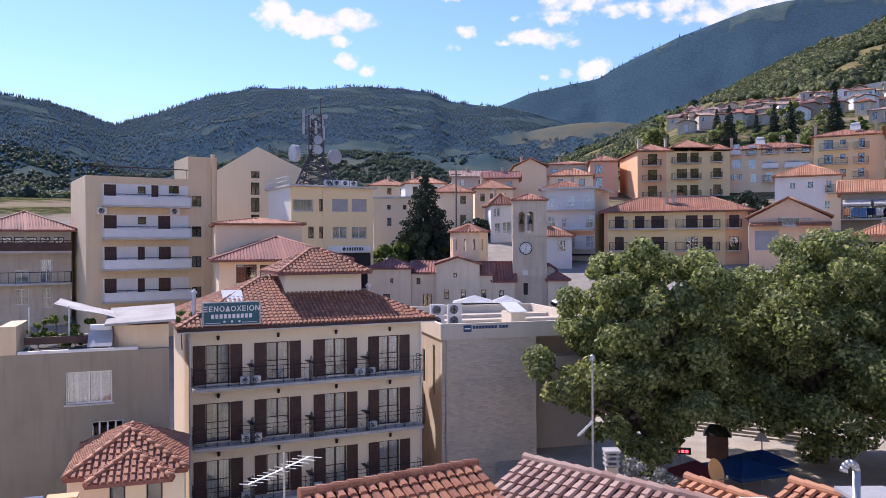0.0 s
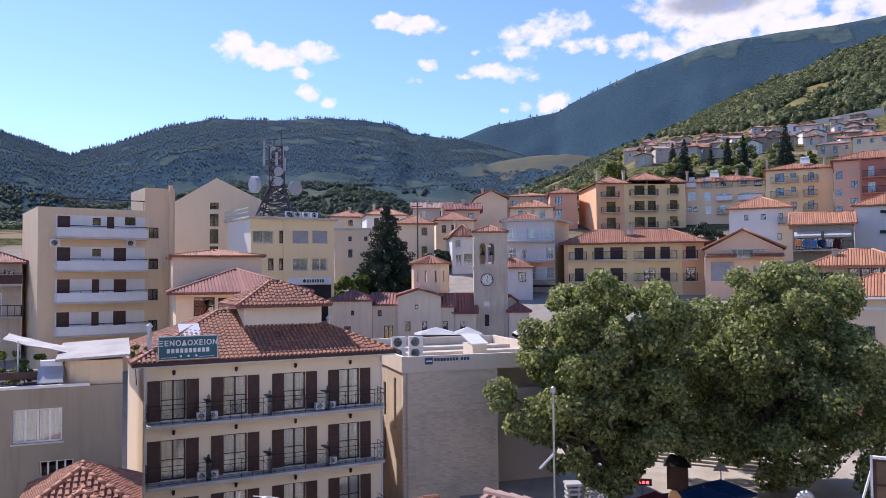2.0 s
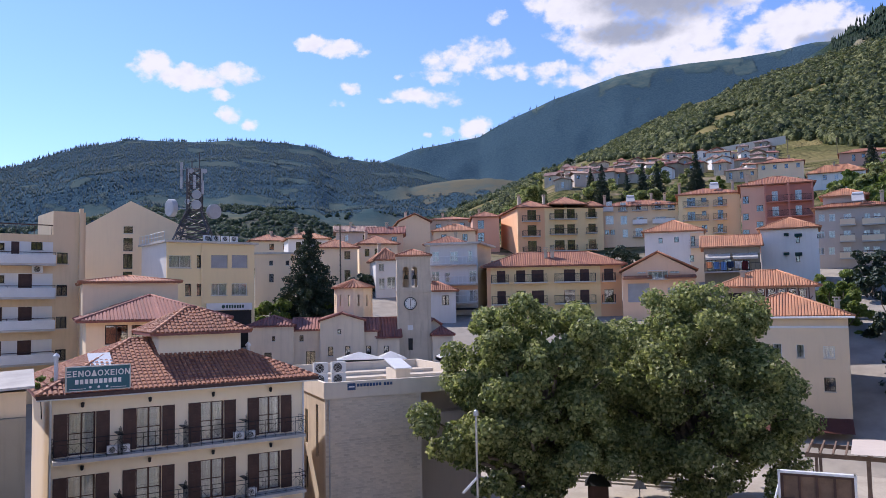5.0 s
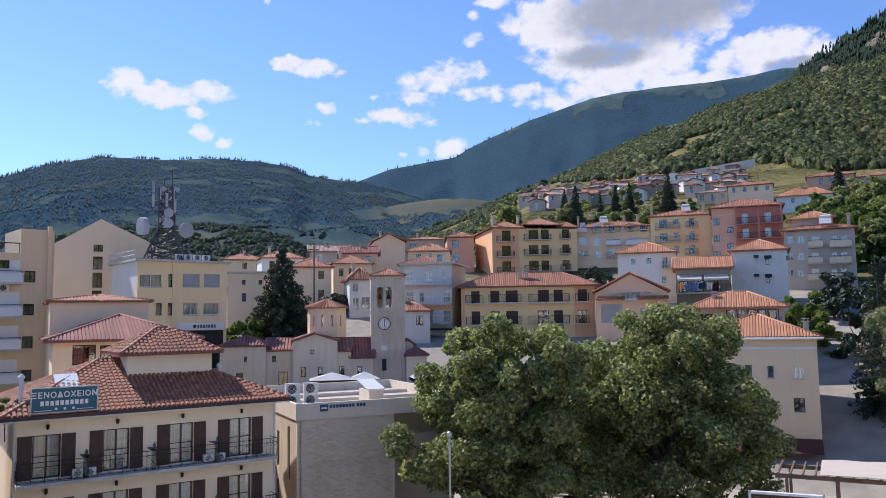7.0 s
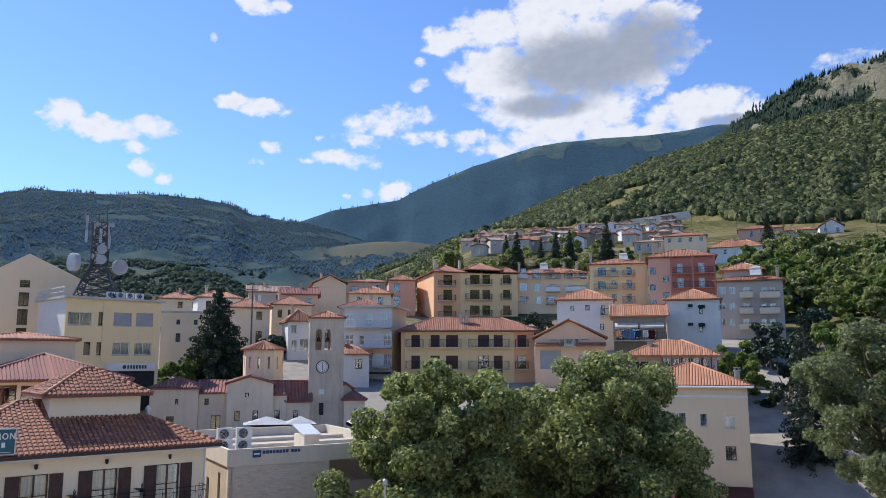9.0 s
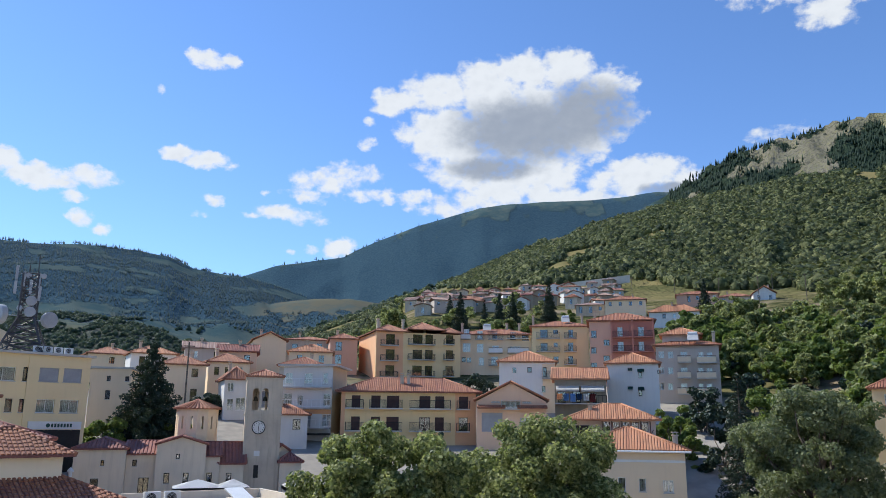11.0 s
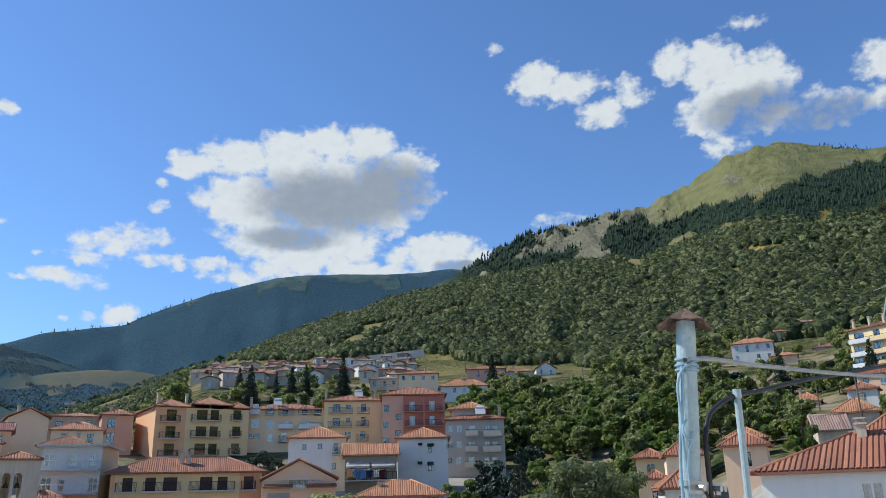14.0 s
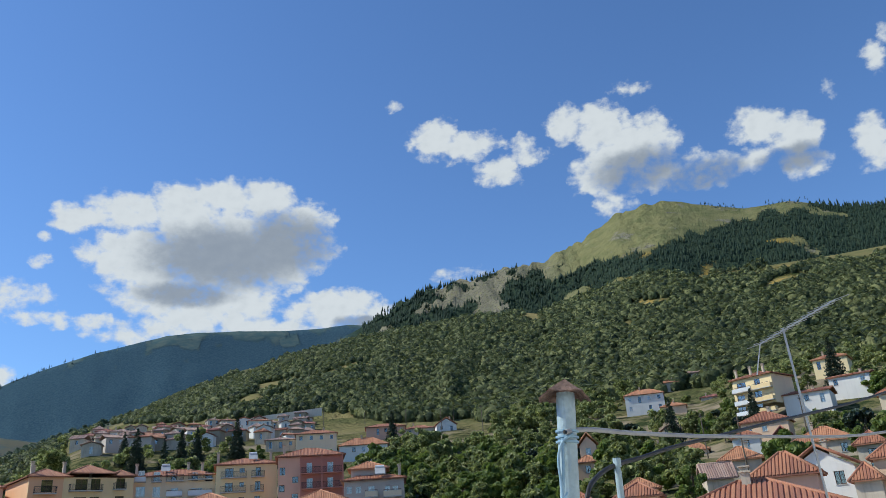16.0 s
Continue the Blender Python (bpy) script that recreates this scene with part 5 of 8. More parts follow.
v = [bm.verts.new(p) for p in ((5.5, 2.9, 9.0), (6.7, 2.9, 9.0), (6.7, 5.1, 9.5), (5.5, 5.1, 9.5), (5.5, 2.9, 9.08), (6.7, 2.9, 9.08), (6.7, 5.1, 9.58), (5.5, 5.1, 9.58))]
for f in ((0, 1, 2, 3), (7, 6, 5, 4), (0, 4, 5, 1), (1, 5, 6, 2), (2, 6, 7, 3), (3, 7, 4, 0)):
    bm.faces.new([v[i] for i in f])
part("roof_light_cover", bm, METAL_WHITE, bank)
bm = bmesh.new()
box(bm, 1.35, 1.85, -0.15, -0.103, 8.2, 8.6)
sg = part("sign_plate", bm, BLUE, bank, "square blue emblem plate")
bm = bmesh.new()
box(bm, 1.42, 1.78, -0.16, -0.153, 8.36, 8.44)
part("emblem", bm, WHITE, sg)
for i in range(11):
    bm = bmesh.new()
    box(bm, 1.95 + 0.2 * i + (0.12 if i > 7 else 0), 2.1 + 0.2 * i + (0.12 if i > 7 else 0), -0.14, -0.103, 8.38, 8.56)
    part("letter_bar", bm, BLUE, sg)
bm = bmesh.new()
beam(bm, (0.2, -0.16, 0), (0.2, -0.16, 7.7), 0.05, 6)
part("downpipe", bm, STEEL, bank)
for u, z in ((0.35, 8.1), (0.35, 8.85), (1.55, 8.1), (1.55, 8.85)):
    air_unit(bank, u, z, -4.5, 0.95)


tower = thing("bell_tower", "square stone bell tower with clock and tiled cap", "tower", pose(7.2, 79.7, 6.0, 0, 0, -4.0))
bm = bmesh.new()
box(bm, 0, 3.5, 0, 3.5, -3, 8.3)
part("shaft", bm, P_STONE, tower)
bm = bmesh.new()
box(bm, -0.08, 3.58, -0.08, 3.58, 8.303, 8.5)
box(bm, -0.06, 3.56, -0.06, 3.56, 4.2, 4.34)
box(bm, -0.1, 3.6, -0.1, 3.6, 11.9, 12.05)
part("string_course", bm, P_STONE, tower)
for a in (0, 90, 180, 270):
    M = pose(1.75, 1.75, 0) @ pose(0, 0, 0, 0, 0, a) @ pose(-1.75, -1.75, 0)
    part("belfry_wall", arch_wall(3.5 if a in (0, 180) else 2.9, 8.505, 11.9, [(0.62, 1.27, 11.0), (1.52, 2.17, 11.0)] if a in (0, 180) else [(0.8, 1.7, 11.0)], 0.3), P_STONE, tower, m=M @ (Matrix() if a in (0, 180) else pose(0.3, 0, 0)))
for u in (0.95, 1.85):
    bm = bmesh.new()
    lathe(bm, [(0.26, 0), (0.2, 0.15), (0.14, 0.38), (0.05, 0.45), (0.02, 0.9)], 12, (u, 0.6, 9.75))
    part("bell", bm, BRONZE, tower, "dark bronze bell")
tiled_roof(tower, "hip", 3.5, 3.5, 12.05, 0.7, 0.15, TILE)
bm = bmesh.new()
lathe(bm, [(0.02, 0), (0.62, 0.0), (0.62, 0.08), (0.55, 0.1), (0.02, 0.1)], 28)
ck = part("clock", bm, P_WHITE, tower, "round white clock face", pose(1.36, -0.003, 7.19, 90), False)
bm = bmesh.new()
for i in range(12):
    a = i * 0.5236
    box(bm, 0.46 * math.sin(a) - 0.025, 0.46 * math.sin(a) + 0.025, 0.46 * math.cos(a) - 0.05, 0.46 * math.cos(a) + 0.05, 0.1, 0.115)
part("hour_marks", bm, IRON, ck)
bm = bmesh.new()
lathe(bm, [(0.66, 0.0), (0.66, 0.12), (0.58, 0.12), (0.58, 0.103), (0.66, 0.0)], 28, caps=False)
part("clock_rim", bm, IRON, ck)
for ln, a in ((0.42, 0.1), (0.30, 3.1)):
    bm = bmesh.new()
    box(bm, -0.025, 0.025, -0.05, ln, 0.118, 0.13)
    part("clock_needle", bm, IRON, ck, m=pose(0, 0, 0, 0, 0, -math.degrees(a)))
# no opening here: the slit's inner shade is a near-black sheet
bm = bmesh.new()
box(bm, 1.1, 1.55, -0.03, -0.003, 2.4, 3.6)
part("slit_window", bm, DARK, tower)
bm = bmesh.new()
box(bm, 1.05, 1.6, -0.04, -0.003, 4.45, 4.95)
part("stone_plaque", bm, P_WHITE, tower)


church = thing("church", "low stone church with maroon tiled roofs and a round drum", "church", pose(-7.7, 78.6, 6.0, 0, 0, -1.0))


def wing(u0, u1, v0, v1, h, kind, rise, holes=(), tile=None):
    M = pose(u0, v0, 0)
    w, d = u1 - u0, v1 - v0
    part("wall", wall_bm(w, h, 0.3, [(a - u0, b_ - u0, c_, d_) for a, b_, c_, d_ in holes], -3), P_CHURCH, church, m=M)
    for a, b_, c_, d_ in holes:
        opening(church, M, a - u0, b_ - u0, c_, d_, "k")
    bm = bmesh.new()
    box(bm, 0, 0.3, 0.303, d, -3, h), box(bm, w - 0.3, w, 0.303, d, -3, h), box(bm, 0.303, w - 0.303, d - 0.3, d, -3, h)
    part("rear_walls", bm, P_CHURCH, church, m=M)
    # black sheet close behind the openings, painted as the church's inner shade
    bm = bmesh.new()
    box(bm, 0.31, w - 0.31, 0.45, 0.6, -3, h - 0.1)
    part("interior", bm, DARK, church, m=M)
    if kind == "gable_front":
        bm = bmesh.new()
        v = [bm.verts.new(p) for p in ((0, 0, h), (w, 0, h), (w / 2, 0, h + rise), (0, 0.3, h), (w, 0.3, h), (w / 2, 0.3, h + rise))]
        for f in ((0, 1, 2), (5, 4, 3), (0, 3, 4, 1), (1, 4, 5, 2), (2, 5, 3, 0)):
            bm.faces.new([v[i] for i in f])
        part("gable", bm, P_CHURCH, church, m=M)
    tiled_roof(church, kind, w, d, h - 0.1, rise, 0.2, tile or TILE_OLD, 0.3, m=M)


wing(0.0, 4.4, 0.0, 7.0, 5.2, "hip", 0.9, [(2.3, 2.6, 3.7, 4.2), (1.55, 2.25, 1.5, 2.6)])
wing(4.42, 7.0, 0.6, 7.0, 4.7, "gable", 1.1, [(4.95, 5.35, 3.6, 4.2), (5.6, 6.5, -0.5, 2.6)])
wing(7.02, 11.4, -0.3, 8.0, 5.6, "gable_front", 0.75, [(8.75, 9.1, 4.3, 4.75), (7.8, 8.3, 2.1, 3.05), (9.5, 10.0, 2.1, 3.05)])
wing(11.42, 12.75, 0.3, 6.0, 4.5, "gable", 1.2, [(11.6, 12.1, 2.1, 3.0)])
wing(12.77, 15.0, 0.5, 6.0, 3.8, "gable", 1.9, [(13.4, 13.9, 2.1, 2.95)])
wing(18.4, 20.5, 0.5, 6.0, 3.9, "hip", 0.8, [])
wing(18.0, 19.4, 2.0, 7.0, 4.9, "gable_front", 0.6, [])
drum = part("drum", *drum_parts(), church, "round cream drum with slit windows", pose(10.45, 5.5, 5.0))


b = house("balcony_flats", "grey four-storey flats with pale blue balconies", 13.7, 102.1, 8.0, -24.0, 6.44, 9, 12.79, P_PALEBLUE, [(0.21, 1.21, 10.58, 11.94, "w"), (2.79, 3.83, 10.56, 11.91, "w"), (5.22, 5.84, 10.54, 11.94, "w"), (0.12, 1.25, 7.78, 9.33, "w"), (2.00, 2.71, 7.77, 9.11, "w"), (5.30, 6.27, 7.76, 9.30, "w"), (0.16, 1.32, 5.18, 6.72, "g"), (2.67, 3.85, 5.18, 6.72, "g"), (5.28, 6.43, 5.18, 6.71, "w"), (0.44, 2.40, 1.07, 3.42, "k"), (3.46, 4.31, 1.08, 3.17, "k")], category="building", side=P_TAN)
flat_top(b, 6.44, 9, 12.79, 0.6)
balcony(b, Matrix(), 0.0, 6.44, 10.15, 1.0, "posts", METAL_WHITE)
balcony(b, Matrix(), 0.0, 6.44, 7.57, 1.0, "posts", METAL_WHITE)
balcony(b, Matrix(), 0.0, 6.44, 5.04, 1.0, "posts", METAL_WHITE)
bm = bmesh.new()
box(bm, 0.0, 6.44, -1.4, -0.003, 4.13, 4.38)
part("shop_awning", bm, IRON, b)
bm = bmesh.new()
box(bm, 0.0, 6.44, -0.02, -0.003, 6.76, 7.32)
part("orange_band", bm, P_ORANGE, b)

b = house("yellow_flats", "ochre two-storey flats with brown doors and tiled roof", 20.5, 97.9, 8.0, -16.0, 17.09, 8, 9.49, P_OCHRE, [(1.31, 2.41, 7.52, 9.10, "s"), (1.32, 2.42, 4.74, 6.48, "s"), (3.79, 4.95, 7.52, 9.10, "s"), (3.79, 4.95, 4.73, 6.47, "s"), (5.77, 7.31, 7.52, 9.10, "s"), (5.76, 7.30, 4.73, 6.47, "s"), (9.89, 11.29, 7.51, 9.09, "s"), (9.87, 11.26, 4.73, 6.47, "d"), (11.90, 13.05, 7.51, 9.08, "s"), (11.88, 13.01, 4.73, 6.46, "s"), (14.93, 16.10, 7.50, 9.08, "s"), (14.89, 16.05, 4.73, 6.46, "d"), (9.68, 10.36, 2.04, 3.94, "k"), (11.95, 12.98, 2.04, 3.93, "k")], category="building")
tiled_roof(b, "hip", 17.09, 8, 9.49, 1.9, 0.7, TILE, course=0)
balcony(b, Matrix(), 0.61, 2.88, 7.56, 1.0, "bars")
balcony(b, Matrix(), 3.58, 7.77, 7.56, 1.0, "bars")
balcony(b, Matrix(), 8.64, 13.86, 7.55, 1.0, "bars")
balcony(b, Matrix(), 14.62, 16.29, 7.54, 1.0, "bars")
balcony(b, Matrix(), 0.63, 2.89, 4.80, 1.0, "bars")
balcony(b, Matrix(), 3.59, 7.75, 4.80, 1.0, "bars")
balcony(b, Matrix(), 8.62, 13.82, 4.80, 1.0, "bars")
balcony(b, Matrix(), 14.58, 16.24, 4.79, 1.0, "bars")
bay(b, 14.45, 17.09, -3, 9.47, P_ORANGE, [(14.93, 16.10, 7.50, 9.08, "d"), (14.89, 16.05, 4.73, 6.46, "d")])
bay(b, 0.0, 0.5, -3, 9.47, P_ORANGE, [])
for u in (8.49, 7.64):
    chimney(b, u, 2.0, 10.09, 2.0)

b = house("orange_flats", "orange four-storey flats with brown doors and balconies", 35.3, 139.6, 19.0, 0.0, 16.69, 14, 11.37, P_OCHRE, [(1.90, 3.61, 9.01, 10.94, "d"), (7.14, 9.04, 9.14, 11.09, "d"), (9.60, 11.12, 9.19, 11.16, "d"), (13.75, 15.24, 9.29, 11.27, "d"), (1.89, 3.60, 6.16, 8.09, "d"), (7.12, 9.01, 6.26, 8.21, "d"), (9.58, 11.09, 6.30, 8.26, "d"), (13.72, 15.19, 6.38, 8.36, "d"), (1.89, 3.59, 3.22, 5.15, "d"), (7.10, 8.99, 3.30, 5.24, "d"), (9.55, 11.06, 3.33, 5.28, "d"), (13.68, 15.15, 3.38, 5.35, "d")], category="building", side=P_ORANGE)
tiled_roof(b, "hip", 6.01, 14, 11.37, 1.5, 0.5, TILE, course=0)
tiled_roof(b, "hip", 6.68, 14, 11.87, 1.7, 0.5, TILE, course=0, m=pose(6.34, -0.6, 0))
tiled_roof(b, "hip", 3.34, 10, 11.57, 1.1, 0.4, TILE, course=0, m=pose(13.36, 0, 0))
balcony(b, Matrix(), 0.78, 4.13, 8.85, 1.0, "bars")
balcony(b, Matrix(), 6.12, 11.34, 9.24, 1.0, "bars")
balcony(b, Matrix(), 13.22, 15.21, 9.47, 1.0, "bars")
balcony(b, Matrix(), 0.78, 4.12, 6.03, 1.0, "bars")
balcony(b, Matrix(), 6.11, 11.31, 6.39, 1.0, "bars")
balcony(b, Matrix(), 13.18, 15.17, 6.58, 1.0, "bars")
balcony(b, Matrix(), 0.78, 4.11, 2.98, 1.0, "bars")
balcony(b, Matrix(), 6.09, 11.28, 3.31, 1.0, "bars")
balcony(b, Matrix(), 13.14, 15.12, 3.46, 1.0, "bars")
part("orange_bay", wall_bm(5.22, 11.37, 0.008, [(o[0], o[1], o[2], o[3]) for o in [(1.90, 3.61, 9.01, 10.94, "d"), (1.89, 3.60, 6.16, 8.09, "d"), (1.89, 3.59, 3.22, 5.15, "d")]], -3), P_ORANGE, b, m=pose(0, -0.012, 0))
for u, v in ((0.5, 1.0), (5.4, 1.0), (2.0, 6.0), (11.0, 5.0)):
    chimney(b, u, v, 11.37, 2.6)

b = house("brown_house", "reddish house with recessed balconies and tiled roof", 28.2, 147.3, 19.0, -8.0, 5.20, 9, 10.37, P_PINK, [(1.00, 2.22, 8.18, 9.83, "d"), (1.02, 2.24, 5.65, 7.40, "d")], category="house")
tiled_roof(b, "hip", 5.20, 9, 10.37, 1.2, 0.4, TILE, course=0)
chimney(b, 1.56, 4.5, 10.37, 2.2)

b = house("cream_gable_house", "tall cream house with a plain gable wall", 13.9, 149.3, 14.0, 0.0, 6.21, 9, 14.66, P_CREAM, [], category="house")
tiled_roof(b, "gable_front", 6.21, 9, 14.66, 1.6, 0.4, TILE, course=0)
gable_wall(b, 6.21, 14.66, 1.6, 3.11, P_CREAM, 0.3)
chimney(b, 1.86, 4.5, 14.66, 2.6)

b = house("stacked_house", "cream house with balconies under a low roof", 21.3, 158.6, 18.0, -8.0, 9.11, 9, 11.98, P_STONE, [(1.17, 2.36, 9.66, 11.17, "d"), (3.62, 4.33, 10.03, 11.08, "k"), (6.18, 7.25, 9.94, 11.46, "d"), (1.21, 2.40, 7.21, 8.71, "d")], category="house")
tiled_roof(b, "hip", 9.11, 9, 11.98, 1.0, 0.4, TILE, course=0)
chimney(b, 2.73, 4.5, 11.98, 2.0)

b = house("terraced_house", "pale house with a shallow red roof", 5.2, 124.9, 10.0, 8.0, 6.34, 8, 12.63, P_CREAM, [(0.91, 1.66, 10.70, 11.94, "d"), (2.53, 3.29, 10.74, 11.98, "d"), (4.34, 5.29, 10.78, 12.02, "w")], category="house")
tiled_roof(b, "hip", 6.34, 8, 12.63, 1.5, 0.4, TILE, course=0)
chimney(b, 1.90, 4.0, 12.63, 2.5)

b = house("upper_terraced_house", "pale house with a red hipped roof", 8.1, 139.8, 12.0, 5.0, 5.56, 8, 12.94, P_PEACH, [(1.01, 1.74, 11.47, 12.47, "d")], category="house")
tiled_roof(b, "hip", 5.56, 8, 12.94, 1.3, 0.4, TILE, course=0)
chimney(b, 1.67, 4.0, 12.94, 2.3)

b = house("awning_house", "pale house with green striped awnings", 7.0, 111.8, 8.0, 3.0, 3.36, 8, 11.32, P_PALEBLUE, [(0.41, 1.23, 9.74, 10.93, "w"), (1.65, 2.90, 7.19, 8.94, "w"), (0.47, 1.30, 7.19, 8.77, "w")], category="house")
tiled_roof(b, "hip", 3.36, 8, 11.32, 1.8, 0.4, TILE, course=0)
chimney(b, 1.01, 4.0, 11.32, 2.8)

b = house("cream_flats", "cream four-storey flats with a red tiled roof", 52.8, 142.5, 20.0, -22.0, 14.24, 9, 10.70, P_CREAM, [(0.94, 1.97, 10.16, 11.87, "w"), (3.51, 4.62, 9.87, 11.56, "w"), (6.54, 7.43, 9.73, 11.24, "d"), (10.01, 11.08, 9.82, 11.38, "d"), (12.35, 13.65, 9.69, 11.25, "d"), (0.68, 2.22, 7.40, 9.12, "w"), (3.50, 4.76, 7.29, 8.99, "w"), (6.53, 7.77, 7.17, 8.69, "w"), (10.00, 11.95, 7.10, 8.53, "w"), (0.51, 1.34, 5.46, 6.37, "k"), (1.54, 2.36, 5.42, 6.33, "k"), (3.85, 4.85, 4.84, 6.35, "w"), (6.27, 7.61, 4.85, 6.52, "w")], category="building")
tiled_roof(b, "hip", 14.24, 9, 10.70, 1.5, 0.4, TILE, course=0)
balcony(b, Matrix(), 0.34, 2.24, 9.96, 1.0, "panel")
balcony(b, Matrix(), 3.15, 4.92, 9.88, 1.0, "bars")
balcony(b, Matrix(), 5.67, 8.64, 9.92, 1.0, "bars")
balcony(b, Matrix(), 9.38, 13.74, 10.06, 1.0, "bars")
balcony(b, Matrix(), 5.76, 8.49, 7.27, 1.0, "panel")
balcony(b, Matrix(), 9.47, 13.59, 7.27, 1.0, "panel")
balcony(b, Matrix(), 5.75, 8.48, 4.89, 1.0, "bars")
solar_tank(b, 5.5, 2.5, 11.90)
for u in (0.5, 9.5, 12.0):
    chimney(b, u, 4.0, 11.20, 2.4)

b = house("ochre_flats", "yellow three-storey flats with brown doors and balconies", 65.1, 135.2, 20.0, -27.0, 10.84, 9, 12.04, P_YELLOW, [(1.58, 3.03, 9.84, 11.54, "d"), (4.09, 5.01, 10.70, 11.47, "d"), (6.97, 7.85, 9.83, 11.51, "d"), (1.61, 2.96, 7.32, 8.95, "d"), (4.12, 4.92, 8.19, 9.01, "d"), (6.89, 7.81, 7.34, 9.06, "d"), (4.04, 4.99, 5.13, 6.39, "d"), (6.80, 7.73, 4.86, 6.45, "d")], category="building")
tiled_roof(b, "hip", 10.84, 9, 12.04, 1.5, 0.5, TILE, course=0)
balcony(b, Matrix(), 0.82, 5.35, 9.88, 1.0, "bars")
balcony(b, Matrix(), 6.18, 8.53, 9.87, 1.0, "bars")
balcony(b, Matrix(), 0.74, 5.27, 7.33, 1.0, "bars")
balcony(b, Matrix(), 6.09, 8.43, 7.33, 1.0, "bars")
balcony(b, Matrix(), 6.01, 8.35, 4.86, 1.0, "bars")
solar_tank(b, 6.5, 2.5, 13.24)
for u in (0.2, 9.8):
    chimney(b, u, 4.0, 12.54, 2.4)

b = house("red_flats", "pink and brick red flats with recessed loggias", 69.8, 121.4, 20.0, -31.0, 11.14, 9, 11.73, P_RED, [(0.32, 1.24, 8.84, 10.09, "k"), (2.43, 3.44, 7.46, 8.44, "k"), (0.21, 1.13, 6.06, 7.14, "k"), (2.32, 3.38, 4.70, 5.67, "k"), (0.10, 1.17, 3.35, 4.41, "k"), (4.88, 5.80, 8.90, 10.66, "w"), (8.44, 9.43, 8.78, 10.64, "w"), (4.86, 5.88, 6.35, 8.05, "w"), (8.42, 9.36, 6.26, 8.04, "w")], category="building")
tiled_roof(b, "hip", 11.14, 9, 11.73, 1.8, 0.5, TILE, course=0)
part("pink_bay", wall_bm(3.73, 11.71, 0.008, [(o[0], o[1], o[2], o[3]) for o in [(0.32, 1.24, 8.84, 10.09, "k"), (2.43, 3.44, 7.46, 8.44, "k"), (0.21, 1.13, 6.06, 7.14, "k"), (2.32, 3.38, 4.70, 5.67, "k"), (0.10, 1.17, 3.35, 4.41, "k")]], -3), P_PINK, b, m=pose(0, -0.012, 0))
balcony(b, Matrix(), 3.73, 11.09, 8.85, 1.2, "bars", slab=P_RED)
balcony(b, Matrix(), 3.73, 11.09, 6.33, 1.2, "bars", slab=P_RED)
for u in (3.83, 7.44, 11.02):
    bm = bmesh.new()
    box(bm, u - 0.12, u + 0.12, -1.25, -1.0, 0, 11.73)
    part("pier", bm, P_RED, b)
chimney(b, 1.0, 4.0, 12.23, 2.2)

b = house("white_house", "white rendered house with a red hipped roof", 46.7, 108.4, 13.0, -25.0, 8.37, 8, 9.80, P_WHITE, [(2.01, 2.56, 8.26, 9.03, "k"), (4.22, 4.86, 8.32, 9.09, "k"), (6.54, 7.11, 7.67, 9.11, "d"), (6.33, 6.87, 5.42, 6.31, "k")], category="house")
tiled_roof(b, "hip", 8.37, 8, 9.80, 1.9, 0.4, TILE_NEW, course=0)
balcony(b, Matrix(), 6.37, 8.37, 7.51, 1.0, "bars")
bay(b, 6.48, 8.37, -3, 9.53, P_CREAM, [(6.54, 7.11, 7.67, 9.11, "d"), (6.33, 6.87, 5.42, 6.31, "k")])

b = house("low_house", "low house with white awnings and a washing line", 48.2, 93.3, 10.0, -28.0, 6.71, 8, 9.50, P_DIRTY, [(0.36, 1.45, 6.50, 8.08, "k"), (2.27, 3.35, 6.49, 8.06, "k"), (4.16, 5.43, 6.47, 7.84, "k")], category="house")
tiled_roof(b, "gable", 6.71, 8, 9.50, 1.7, 0.4, TILE_NEW, course=0)
for u in (0.2, 3.46):
    bm = bmesh.new()
    v = [bm.verts.new(p) for p in ((u, -0.05, 8.75), (u + 2.96, -0.05, 8.75), (u + 2.96, -1.3, 8.20), (u, -1.3, 8.20), (u, -1.3, 7.95), (u + 2.96, -1.3, 7.95))]
    bm.faces.new(v[:4]), bm.faces.new((v[3], v[2], v[5], v[4]))
    bmesh.ops.solidify(bm, geom=bm.faces[:], thickness=0.03)
    part("awning", bm, P_WHITE, b, "white canvas awning")
balcony(b, Matrix(), 0.0, 6.71, 6.48, 1.3, "posts")
line = 7.68
for i, cm in enumerate((P_ORANGE, BLUE_CLOTH, BLUE_CLOTH, BLUE, CURTAIN, RED_CLOTH)):
    bm = bmesh.new()
    pts = [(0.3 + 0.85 * i + 0.07 * k, -1.4 + 0.04 * math.sin(k * 1.7 + i)) for k in range(11)]
    hi, lo = [bm.verts.new((px, py, line)) for px, py in pts], [bm.verts.new((px, py + 0.05, line - 0.75 - 0.15 * (i % 3))) for px, py in pts]
    for k in range(10):
        bm.faces.new((lo[k], lo[k + 1], hi[k + 1], hi[k]))
    bmesh.ops.solidify(bm, geom=bm.faces[:], thickness=0.01)
    cl = tagged(part("hanging_cloth", bm, cm), "washing hung to dry on a balcony line", "cloth", "washing on the line")
    cl.matrix_world = b.matrix_basis.copy()

b = house("white_tower_house", "tall white house with green awnings and tiled roof", 57.8, 96.0, 13.0, -33.0, 7.06, 8, 9.07, P_WHITE, [(4.33, 4.79, 7.17, 8.00, "k"), (4.25, 4.71, 4.69, 5.51, "k"), (6.89, 7.13, 7.69, 8.23, "k")], category="house")
tiled_roof(b, "hip", 7.06, 8, 9.07, 1.7, 0.4, TILE_NEW, course=0)
bm = bmesh.new()
